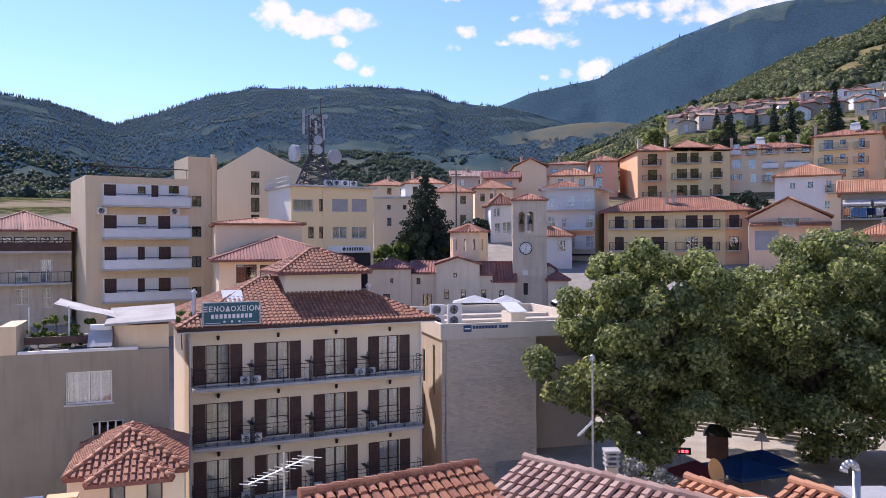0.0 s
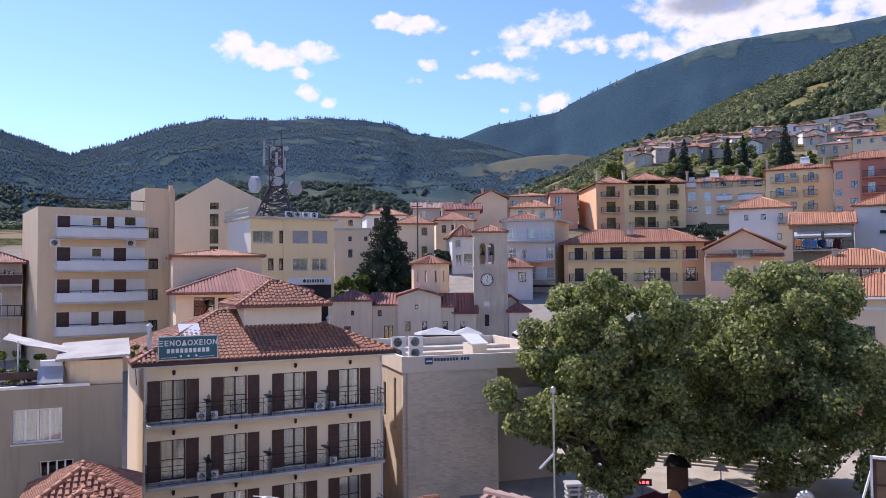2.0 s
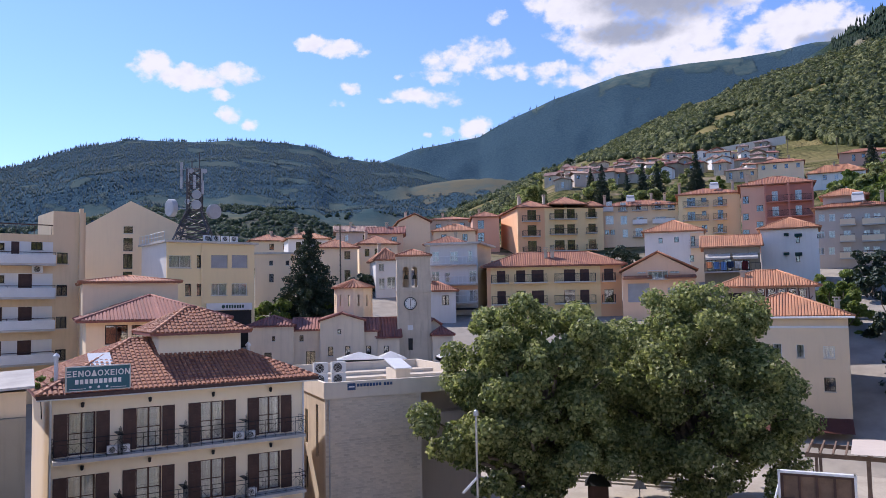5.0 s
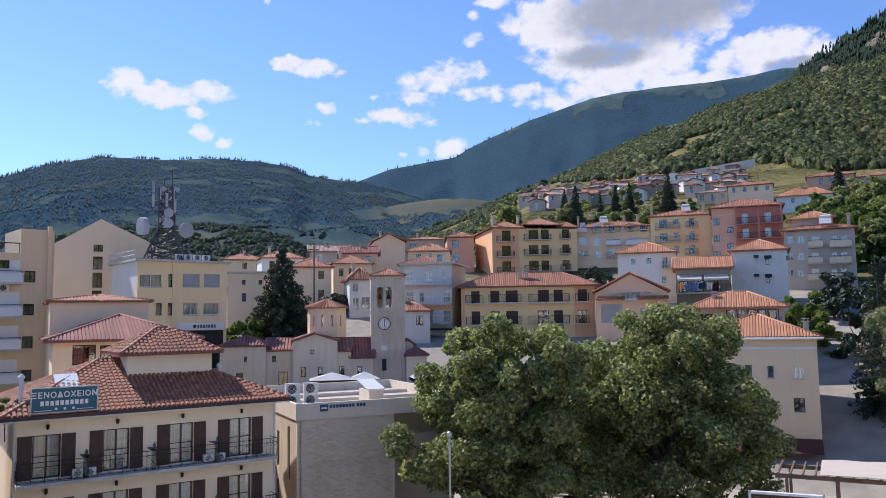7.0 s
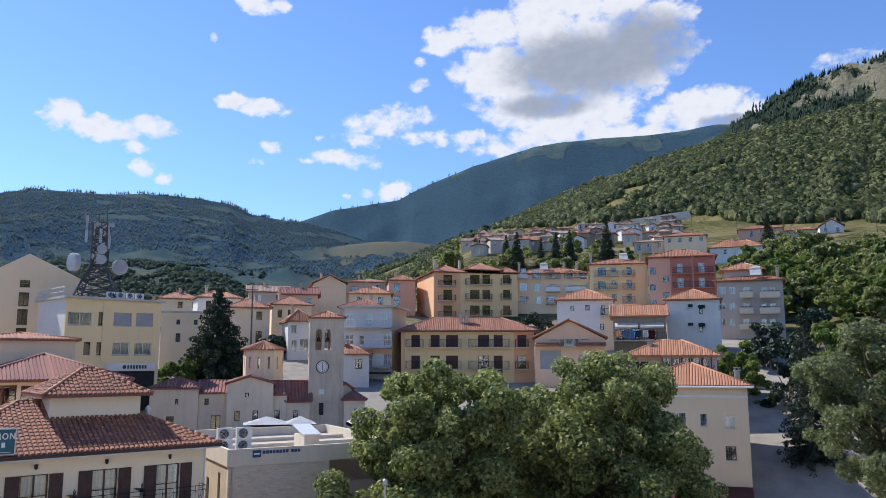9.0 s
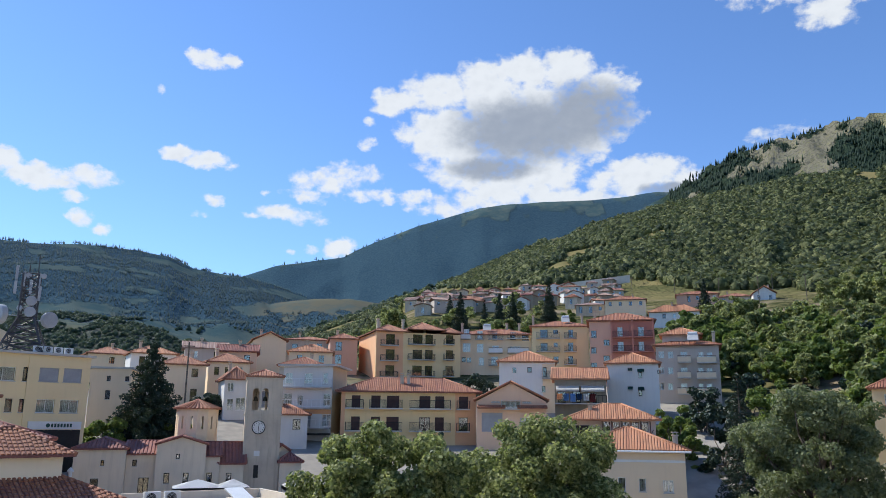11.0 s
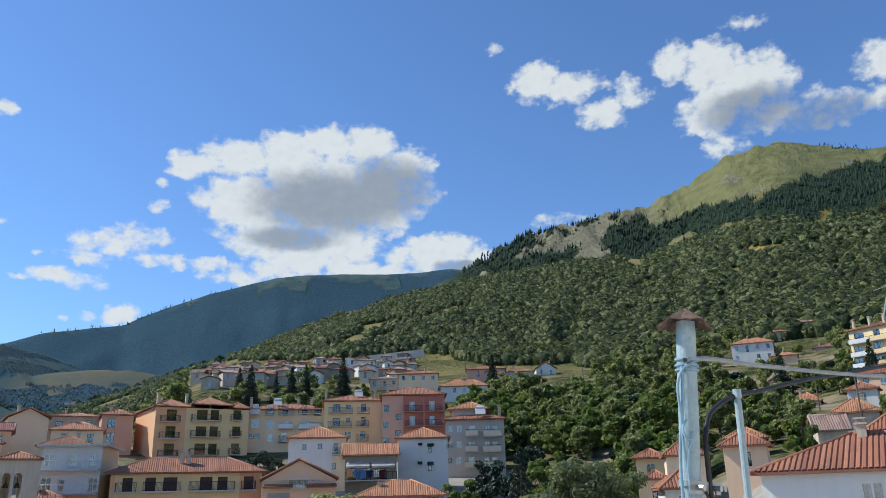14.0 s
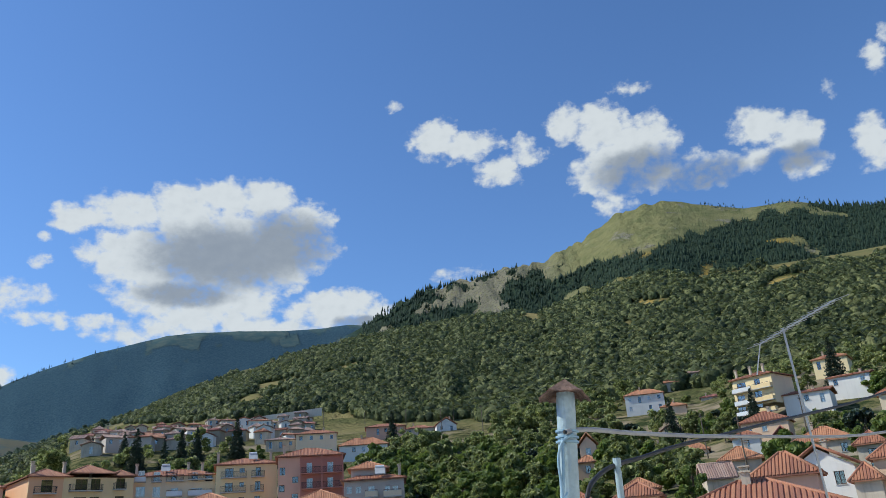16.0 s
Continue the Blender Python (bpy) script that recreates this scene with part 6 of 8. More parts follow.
v = [bm.verts.new(p) for p in ((4.19, -0.003, 8.41), (5.10, -0.003, 8.41), (5.10, -0.6, 7.94), (4.19, -0.6, 7.94))]
bm.faces.new(v)
bmesh.ops.solidify(bm, geom=bm.faces[:], thickness=0.03)
part("awning", bm, GREEN, b, "small dark green awning")
bm = bmesh.new()
v = [bm.verts.new(p) for p in ((4.15, -0.003, 5.92), (5.02, -0.003, 5.92), (5.02, -0.6, 5.42), (4.15, -0.6, 5.42))]
bm.faces.new(v)
bmesh.ops.solidify(bm, geom=bm.faces[:], thickness=0.03)
part("awning", bm, GREEN, b, "small dark green awning")
bm = bmesh.new()
v = [bm.verts.new(p) for p in ((2.90, -0.003, 8.53), (3.51, -0.003, 8.53), (3.51, -0.6, 8.10), (2.90, -0.6, 8.10))]
bm.faces.new(v)
bmesh.ops.solidify(bm, geom=bm.faces[:], thickness=0.03)
part("awning", bm, GREEN, b, "small dark green awning")
bm = bmesh.new()
v = [bm.verts.new(p) for p in ((2.79, -0.003, 5.98), (3.47, -0.003, 5.98), (3.47, -0.6, 5.56), (2.79, -0.6, 5.56))]
bm.faces.new(v)
bmesh.ops.solidify(bm, geom=bm.faces[:], thickness=0.03)
part("awning", bm, GREEN, b, "small dark green awning")

b = house("grey_flats", "grey three-storey flats with cream balconies", 70.9, 103.1, 14.0, -37.0, 9.28, 9, 11.71, P_GREY, [(0.38, 1.23, 9.93, 10.97, "w"), (0.26, 1.11, 7.49, 8.51, "w"), (0.14, 0.98, 5.06, 6.11, "w"), (1.79, 2.59, 9.89, 10.91, "w"), (1.67, 2.46, 7.45, 8.47, "w"), (1.54, 2.33, 5.03, 6.08, "w"), (3.69, 4.69, 9.82, 10.84, "w"), (3.56, 4.55, 7.40, 8.41, "w"), (3.44, 4.42, 4.99, 6.04, "w"), (6.28, 7.04, 9.74, 10.75, "w"), (6.14, 6.91, 7.34, 8.34, "w"), (6.01, 6.77, 4.95, 5.98, "w"), (7.47, 8.31, 9.69, 10.70, "w"), (7.33, 8.17, 7.30, 8.30, "w"), (7.19, 8.03, 4.93, 5.96, "w")], category="building")
tiled_roof(b, "hip", 9.28, 9, 11.71, 1.4, 0.5, TILE, course=0)
bm = bmesh.new()
box(bm, 1.0, 6.6, 2.5, 7.5, 11.71, 13.71)
part("attic", bm, P_GREY, b)
tiled_roof(b, "hip", 5.6, 5.0, 13.61, 1.3, 0.5, TILE_NEW, m=pose(1.0, 2.5, 0))
solar_tank(b, 5.6, 0.8, 12.61)
chimney(b, 8.68, 2.0, 11.71, 2.4)
balcony(b, Matrix(), 3.20, 5.15, 9.23, 1.0, "panel", P_CREAM)
balcony(b, Matrix(), 6.01, 8.81, 9.14, 1.0, "panel", P_CREAM)
balcony(b, Matrix(), 3.08, 5.02, 6.87, 1.0, "panel", P_CREAM)
balcony(b, Matrix(), 5.88, 8.67, 6.80, 1.0, "panel", P_CREAM)
balcony(b, Matrix(), 2.95, 4.89, 4.43, 1.0, "panel", P_CREAM)
balcony(b, Matrix(), 5.74, 8.53, 4.39, 1.0, "panel", P_CREAM)

b = house("timbered_house", "house with black and white timbered windows, tiled roof", 43.3, 73.2, 6.0, -31.0, 5.50, 7, 8.17, P_GREY, [(0.12, 0.86, 7.08, 8.07, "d"), (1.11, 1.84, 7.09, 8.07, "d"), (2.09, 2.82, 7.09, 8.07, "d"), (3.07, 3.79, 7.09, 8.07, "d"), (4.04, 4.75, 7.09, 8.06, "d")], category="house")
tiled_roof(b, "hip", 9.10, 7, 8.17, 1.7, 0.5, TILE_NEW, m=pose(-3.5, 0, 0))
bm = bmesh.new()
box(bm, -3.4, -0.003, 0.6, 7, -4, 8.17)
part("side_wing", bm, P_GREY, b)
bm = bmesh.new()
for u in np.arange(0.0, 5.50, 0.98):
    box(bm, u, u + 0.09, -0.06, -0.003, 6.77, 8.12)
    beam(bm, (u + 0.09, -0.03, 6.82), (u + 0.35, -0.03, 7.27), 0.04, 4)
box(bm, 0, 5.50, -0.06, -0.003, 6.67, 6.77)
part("timber_frame", bm, BROWN, b)
# flat sheet on the wing, its near-black colour standing for room shade
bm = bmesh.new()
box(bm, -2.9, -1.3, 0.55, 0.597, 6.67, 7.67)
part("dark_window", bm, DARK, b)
chimney(b, -1.2, 2.0, 8.47, 1.6)

b = house("bright_roof_building", "cream public building with a bright orange tiled roof", 34.5, 63.3, 0.0, -33.0, 9.53, 9, 11.50, P_CREAM, [(7.58, 8.44, 8.10, 9.13, "w"), (5.56, 6.16, 8.14, 9.23, "w"), (3.78, 4.43, 8.10, 9.29, "w"), (7.54, 8.39, 5.38, 6.52, "k")], category="building")
tiled_roof(b, "hip", 9.53, 9, 11.50, 1.9, 0.5, TILE_NEW, course=0)
bm = bmesh.new()
beam(bm, (-0.5, -0.55, 11.52), (10.03, -0.55, 11.52), 0.1, 6)
part("gutter", bm, WHITE, b)
bm = bmesh.new()
box(bm, 0, 9.53, -0.05, -0.003, 10.60, 10.80)
part("string_course", bm, WHITE, b)
chimney(b, 8.83, 1.2, 11.50, 1.7)
bm = bmesh.new()
v = [bm.verts.new(p) for p in ((0.5, -0.05, 3.2), (9.53, -0.05, 3.2), (9.53, -2.2, 2.3), (0.5, -2.2, 2.3))]
bm.faces.new(v)
bmesh.ops.solidify(bm, geom=bm.faces[:], thickness=0.06)
part("canopy", bm, TILE_OLD, b, "dull red sloping canopy")

b = house("peach_house", "peach gabled house with white shutters and small tiled canopies", 35.8, 90.2, 8.0, -24.0, 8.57, 9, 8.44, P_PEACH, [(3.06, 5.40, 7.44, 9.62, "w"), (1.88, 2.83, 8.34, 9.30, "w"), (5.65, 6.73, 8.27, 9.21, "w"), (0.65, 3.20, 4.79, 7.06, "g"), (5.33, 6.41, 5.46, 6.49, "g")], category="house")
tiled_roof(b, "gable_front", 8.57, 9, 8.44, 2.3, 0.35, TILE, course=0)
gable_wall(b, 8.57, 8.44, 2.26, 4.29, P_PEACH, 0.3)
tiled_roof(b, "gable", 3.04, 0.9, 7.52, 0.25, 0.1, TILE, m=pose(0.33, -0.9, 0))
tiled_roof(b, "gable", 3.21, 0.9, 7.51, 0.25, 0.1, TILE, m=pose(5.24, -0.9, 0))
balcony(b, Matrix(), 3.06, 5.39, 7.59, 0.8, "posts", METAL_WHITE)

b = house("plain_wall_building", "stained grey building with a white metal window and roof terrace", -21.1, 31.2, -4.0, 20.0, 9.4, 8.0, 13.0, P_DIRTY, [(5.2, 7.05, 10.75, 12.15, "vc"), (6.2, 7.5, 9.25, 9.95, "v")], category="building")
bm = bmesh.new()
box(bm, 3.4, 8.1, -0.05, 0.2, 13.003, 13.12)
part("coping", bm, P_WHITE, b)
bm = bmesh.new()
lathe(bm, [(1.15, 13.003), (1.15, 14.05)], 24, (8.1, 1.5, 0))
box(bm, 8.1, 9.397, 0.33, 4.0, 13.003, 14.05)
part("stair_box", bm, P_TAN, b, "rounded cream stair head")
bm = bmesh.new()
v = [bm.verts.new((x, y, z + dz)) for dz in (0, 0.1) for x, y, z in ((6.75, 0.1, 14.06), (9.7, -0.1, 14.2), (9.7, 5.0, 14.55), (6.75, 5.0, 14.4))]
for f in ((3, 2, 1, 0), (4, 5, 6, 7), (0, 1, 5, 4), (1, 2, 6, 5), (2, 3, 7, 6), (3, 0, 4, 7)):
    bm.faces.new([v[k] for k in f])
part("canopy_slab", bm, CONCRETE, b, "grey weathered flat canopy")
bm = bmesh.new()
box(bm, 2.7, 3.35, 0, 3.0, 13.003, 14.2)
part("end_wall", bm, P_TAN, b)
for u in (3.6, 5.2):
    bm = bmesh.new()
    beam(bm, (u, 1.6, 13.0), (u, 1.6, 14.9), 0.035, 6)
    part("awning_post", bm, METAL_WHITE, b)
bm = bmesh.new()
box(bm, 3.5, 6.3, 0.9, 0.96, 13.3, 13.62)
part("screen", bm, BROWN, b, "dark brown terrace screen")
bm = bmesh.new()
v = [bm.verts.new(p) for p in ((4.6, 1.4, 15.0), (7.4, 1.8, 14.2), (7.4, 4.0, 14.3), (4.6, 3.8, 15.1))]
bm.faces.new(v)
bmesh.ops.subdivide_edges(bm, edges=bm.edges[:], cuts=5, use_grid_fill=True)
for q in bm.verts:
    q.co.z += 0.07 * noise.noise(q.co * 1.7)
bmesh.ops.solidify(bm, geom=bm.faces[:], thickness=0.04)
part("terrace_awning", bm, SLAB, b, "faded white terrace awning")
solar_tank(b, 6.55, 0.75, 13.2, 0.62)
TERRACE = b.matrix_basis.copy()
b = house("tile_edged_building", "grey rendered building with a tiled edge", -26.5, 29.1, -4.0, 20.0, 5.5, 8.0, 14.0, P_DIRTY, [], category="building")
tiled_roof(b, "gable", 5.5, 4, 14.0, 0.9, 0.1, TILE, 0.24, 0.34)


b = house("red_roof_house", "small cream house under a red tiled roof", -13.2, 26.9, -4.0, 18.0, 3.9, 4.5, 9.3, P_HOTEL, [(1.37, 1.9, 7.4, 9.1, "k"), (2.6, 3.15, 7.3, 9.05, "k")], category="house")
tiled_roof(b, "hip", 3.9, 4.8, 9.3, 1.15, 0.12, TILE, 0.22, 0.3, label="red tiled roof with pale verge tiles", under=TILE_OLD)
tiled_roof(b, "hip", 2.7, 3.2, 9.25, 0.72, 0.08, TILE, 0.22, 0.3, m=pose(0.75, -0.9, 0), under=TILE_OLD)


b = house("glazed_veranda_building", "grey building with a dark glazed top floor and tiled roof", -40.3, 66.8, 5.0, 30.0, 7.25, 9, 9.95, P_STONE, [(2.76, 3.85, 5.43, 6.56, "w"), (4.76, 5.74, 5.38, 7.44, "w"), (2.75, 3.84, 3.42, 4.86, "w"), (4.83, 5.73, 3.08, 4.90, "w"), (1.78, 2.55, 8.36, 9.46, "k"), (2.73, 3.52, 8.36, 9.46, "k"), (3.70, 4.50, 8.35, 9.46, "k"), (4.77, 5.58, 8.34, 9.46, "k"), (5.86, 6.68, 8.34, 9.47, "k")], category="building")
tiled_roof(b, "hip", 7.25, 9, 9.95, 1.8, 0.6, TILE_OLD, course=0)
balcony(b, Matrix(), 0.0, 7.25, 8.21, 1.1, "panel", BROWN)
balcony(b, Matrix(), 0.0, 7.25, 5.36, 1.1, "posts", IRON)

COTTAGES = [
    (-1.5, 118.0, 17.0, 6, 6.2, 4.6, P_CREAM, TILE, 1.3, "hip", "cream town house with a red tiled roof"),
    (6.8, 130.0, 19.5, -6, 6.0, 5.2, P_PEACH, TILE_OLD, 1.3, "gable", "peach town house with a dark roof"),
    (-6.5, 134.0, 19.5, 10, 7.0, 4.8, P_WHITE, TILE_NEW, 1.4, "hip", "white town house with an orange roof"),
    (15.5, 121.0, 15.5, -14, 6.8, 6.6, P_STONE, TILE, 1.4, "hip", "stone town house behind the flats"),
    (18.6, 134.0, 19.0, -10, 7.4, 6.4, P_CREAM, TILE_NEW, 1.5, "hip", "cream town house with an orange roof"),
    (10.8, 96.0, 9.5, -8, 5.2, 5.0, P_PALEBLUE, TILE, 1.2, "hip", "pale town house beside the bell tower"),
    (-14.5, 152.0, 21.0, 12, 8.0, 4.4, P_CREAM, TILE, 1.4, "hip", "cream town house below the valley"),
    (1.8, 150.0, 22.0, 0, 7.5, 4.8, P_GREY, TILE_GREY, 1.4, "gable", "grey town house with weathered tiles"),
    (199.3, 81.5, 48.8, -77, 8.0, 4.5, P_YELLOW, TILE_NEW, 1.6, "hip", "yellow hillside house with a red roof"),
    (177.0, 69.9, 39.1, -80, 8.2, 5.2, P_WHITE, TILE, 0.8, "gable", "long white house with red window surrounds"),
    (162.3, 74.0, 36.1, -75, 9.0, 4.1, P_WHITE, TILE, 1.0, "gable", "low white house with red doors"),
    (133.3, 69.5, 29.9, -72, 7.9, 2.2, P_PEACH, TILE, 2.0, "hip", "peach house under a dark red roof"),
    (123.6, 66.4, 26.7, -68, 4.3, 2.0, P_PALEBLUE, TILE, 1.2, "hip", "pale blue house with wide windows"),
    (113.9, 52.3, 21.8, -75, 8.3, 3.5, P_STONE, TILE_NEW, 2.3, "hip", "stone house under a broad orange roof"),
    (122.1, 58.4, 25.6, -65, 2.4, 2.1, P_STONE, TILE_OLD, 1.5, "gable_front", "old stone gable house"),
    (82.3, 48.1, 17.9, -50, 3.0, 1.9, P_STONE, TILE_GREY, 1.8, "gable", "old stone house with a weathered roof"),
    (96.3, 53.9, 20.6, -62, 5.1, 2.2, P_STONE, TILE_NEW, 1.8, "hip", "stone house with an orange roof"),
    (55.4, 28.5, 15.6, -70, 4.2, 1.9, P_PINK, TILE, 1.7, "hip", "grey-pink house with a red pyramid roof"),
    (77.3, 36.2, 16.5, -77, 5.9, 2.8, P_WHITE, TILE, 2.0, "gable_front", "white gabled house with a tiled verge"),
    (98.5, 37.5, 20.1, -75, 3.1, 2.5, P_STONE, TILE, 1.6, "hip", "stone house beside the lane"),
    (75.5, 27.6, 16.6, -76, 3.2, 2.6, P_PEACH, TILE, 1.5, "hip", "peach house with small windows"),
    (72.9, 28.6, 15.8, -74, 2.1, 1.6, P_STONE, TILE, 1.5, "hip", "low stone outhouse with tiles"),
    (140.7, 86.7, 26.7, -59, 5.1, 3.2, P_STONE, TILE_NEW, 1.9, "hip", "stone hillside house among trees"),
    (144.4, 99.4, 30.4, -57, 7.0, 1.6, P_DIRTY, TILE_OLD, 1.2, "hip", "dark roofed house among trees"),
    (205.1, 143.5, 52.1, -56, 11.9, 4.4, P_WHITE, TILE_NEW, 2.2, "hip", "white house with a broad orange roof"),
    (202.5, 129.4, 48.3, -58, 7.2, 2.1, P_PEACH, TILE_NEW, 1.5, "hip", "orange roofed house between trees"),
    (253.6, 160.8, 66.2, -58, 6.5, 2.1, P_STONE, TILE_NEW, 1.5, "hip", "long low stone house on the slope"),
    (267.5, 157.3, 68.8, -61, 11.2, 3.9, P_DIRTY, TILE_GREY, 1.5, "gable", "grey stone house on the slope"),
    (234.5, 134.4, 54.5, -61, 7.8, 2.0, P_GREY, TILE_OLD, 1.2, "hip", "grey house with a dark roof"),
    (183.7, 138.8, 42.4, -54, 6.3, 2.7, P_CREAM, TILE_GREY, 1.0, "hip", "cream house half hidden by trees"),
    (168.3, 108.6, 35.2, -58, 4.6, 3.3, P_CREAM, TILE_GREY, 1.5, "gable_front", "cream house half hidden by trees"),
    (77.1, 56.0, 17.6, -55, 4.1, 1.8, P_PEACH, TILE_NEW, 1.3, "hip", "peach house with an orange roof"),
    (117.5, 93.7, 29.1, -52, 3.1, 2.2, P_PEACH, TILE_NEW, 2.2, "gable_front", "peach gabled house with orange tiles"),
    (109.1, 88.1, 25.3, -52, 3.8, 1.9, P_PEACH, TILE_NEW, 1.3, "hip", "small orange roofed outbuilding below trees"),
    (151.7, 51.9, 32.0, -72, 3.9, 3.4, P_CREAM, TILE, 1.3, "hip", "cream house on the upper lane"),
    (35.1, 23.6, 13.1, -66, 9.4, 1.5, P_WHITE, TILE, 1.8, "hip", "white house with a bright orange hipped roof"),
    (60.7, 44.5, 15.5, -60, 3.6, 2.1, P_PEACH, TILE, 1.3, "hip", "peach house with a tiled roof"),
    (61.4, 51.6, 15.2, -46, 3.6, 2.0, P_CREAM, TILE, 1.6, "hip", "cream house with a balcony and red roof"),
    (47.4, 40.2, 11.5, -41, 2.9, 2.6, P_WHITE, TILE, 1.3, "hip", "white house with a red lean roof"),
    (65.4, 59.1, 15.1, -49, 3.0, 2.3, P_OCHRE, TILE, 1.0, "hip", "ochre house with a low red roof"),
    (60.1, 53.1, 13.8, -49, 1.7, 1.3, P_PEACH, TILE, 0.8, "hip", "low peach house with red tiles"),
    (123.5, 182.1, 39.5, -36, 13.3, 4.6, P_WHITE, TILE_NEW, 2.4, "hip", "white upper house with an orange roof"),
    (153.2, 210.2, 50.7, -37, 13.0, 4.4, P_PINK, TILE, 1.5, "hip", "pink house on the upper lane"),
    (169.7, 210.1, 50.6, -40, 9.9, 4.8, P_STONE, TILE, 1.5, "hip", "stone house on the upper lane"),
    (181.3, 206.9, 51.7, -32, 7.1, 5.2, P_WHITE, TILE, 2.5, "gable_front", "white gabled house at the end of the lane"),
    (116.2, 210.1, 46.5, -30, 8.8, 3.1, P_STONE, TILE_GREY, 1.2, "hip", "pale glazed upper house"),
    (121.3, 201.4, 45.8, -32, 11.9, 4.4, P_CREAM, TILE, 1.5, "hip", "cream upper house with terraces"),
    (153.4, 292.3, 67.0, -28, 9.3, 4.1, P_WHITE, TILE, 1.2, "hip", "white house under the road wall"),
    (3.0, 206.3, 25.5, 1, 3.5, 1.8, P_STONE, TILE, 1.5, "hip", "pale hillside house with a red tiled roof"),
    (12.5, 165.8, 24.8, -15, 2.2, 1.5, P_WHITE, TILE_NEW, 1.5, "hip", "pale hillside house with a red tiled roof"),
    (15.6, 178.6, 25.5, -8, 2.8, 1.6, P_CREAM, TILE_OLD, 1.5, "hip", "pale hillside house with a red tiled roof"),
    (-0.3, 173.1, 23.2, 0, 4.1, 1.5, P_PEACH, TILE, 1.5, "hip", "pale hillside house with a red tiled roof"),
    (13.8, 249.8, 27.5, -7, 4.8, 2.2, P_STONE, TILE_NEW, 1.5, "hip", "pale hillside house with a red tiled roof"),
    (2.4, 205.2, 27.5, -14, 5.0, 1.8, P_WHITE, TILE_OLD, 1.5, "hip", "pale hillside house with a red tiled roof"),
    (-15.4, 185.3, 24.5, 15, 2.8, 1.6, P_CREAM, TILE, 1.5, "hip", "pale hillside house with a red tiled roof"),
    (11.0, 206.9, 24.4, -4, 3.7, 1.8, P_PEACH, TILE_NEW, 1.5, "hip", "pale hillside house with a red tiled roof"),
    (9.3, 156.8, 22.4, -15, 2.5, 1.4, P_STONE, TILE_OLD, 1.5, "hip", "pale hillside house with a red tiled roof"),
    (-0.0, 235.5, 27.4, -8, 4.9, 2.1, P_WHITE, TILE, 1.5, "hip", "pale hillside house with a red tiled roof"),
    (1.6, 170.6, 25.0, 13, 4.4, 1.5, P_CREAM, TILE_NEW, 1.5, "hip", "pale hillside house with a red tiled roof"),
    (6.1, 175.3, 23.0, 1, 2.4, 1.5, P_PEACH, TILE_OLD, 1.5, "hip", "pale hillside house with a red tiled roof"),
    (-5.7, 196.9, 25.9, 12, 4.9, 1.7, P_STONE, TILE, 1.5, "hip", "pale hillside house with a red tiled roof"),
    (20.0, 252.4, 31.4, -12, 4.3, 2.2, P_WHITE, TILE_NEW, 1.5, "hip", "pale hillside house with a red tiled roof"),
    (-19.3, 223.7, 27.7, -5, 4.6, 2.0, P_CREAM, TILE_OLD, 1.5, "hip", "pale hillside house with a red tiled roof"),
    (-13.0, 217.1, 27.5, -7, 3.0, 1.9, P_PEACH, TILE, 1.5, "hip", "pale hillside house with a red tiled roof"),
    (-2.4, 174.5, 25.2, 14, 3.7, 1.5, P_STONE, TILE_NEW, 1.5, "hip", "pale hillside house with a red tiled roof"),
    (-7.8, 178.3, 25.3, -1, 3.9, 1.6, P_WHITE, TILE_OLD, 1.5, "hip", "pale hillside house with a red tiled roof"),
    (13.1, 181.9, 24.0, 7, 3.1, 1.6, P_CREAM, TILE, 1.5, "hip", "pale hillside house with a red tiled roof"),
    (-10.2, 230.2, 27.4, 7, 3.9, 2.0, P_PEACH, TILE_NEW, 1.5, "hip", "pale hillside house with a red tiled roof"),
    (8.6, 159.1, 21.9, -11, 2.2, 1.4, P_STONE, TILE_OLD, 1.5, "hip", "pale hillside house with a red tiled roof"),
    (0.1, 219.7, 27.5, 12, 5.0, 1.9, P_WHITE, TILE, 1.5, "hip", "pale hillside house with a red tiled roof"),
]
for cx, cy, cz, yaw, w, h, wall, tile, rise, kind, label in COTTAGES:
    cottage(cx, cy, cz, yaw, w, h, wall, tile, rise, kind, label)


def range_at(b, up, r0, r1):
    """The distance at which the land comes up to a given height angle."""
    for r in np.arange(r0, r1, 3.0):
        if math.degrees(math.atan2(land(b, r) - EYE, r)) >= up:
            return r
    return 0


# the old quarter that climbs to the road: small houses close together
OLD_QUARTER = []
rng = random.Random(21)
tones = [(P_WHITE, "white"), (P_STONE, "grey stone"), (P_GREY, "pale grey"), (P_DIRTY, "weathered"), (P_GREY, "grey rendered"), (P_STONE, "old stone")]
roofs = [(TILE, "red tiled"), (TILE_GREY, "grey-brown tiled"), (TILE_OLD, "dark tiled"), (TILE_GREY, "weathered tiled")]
tries = 0
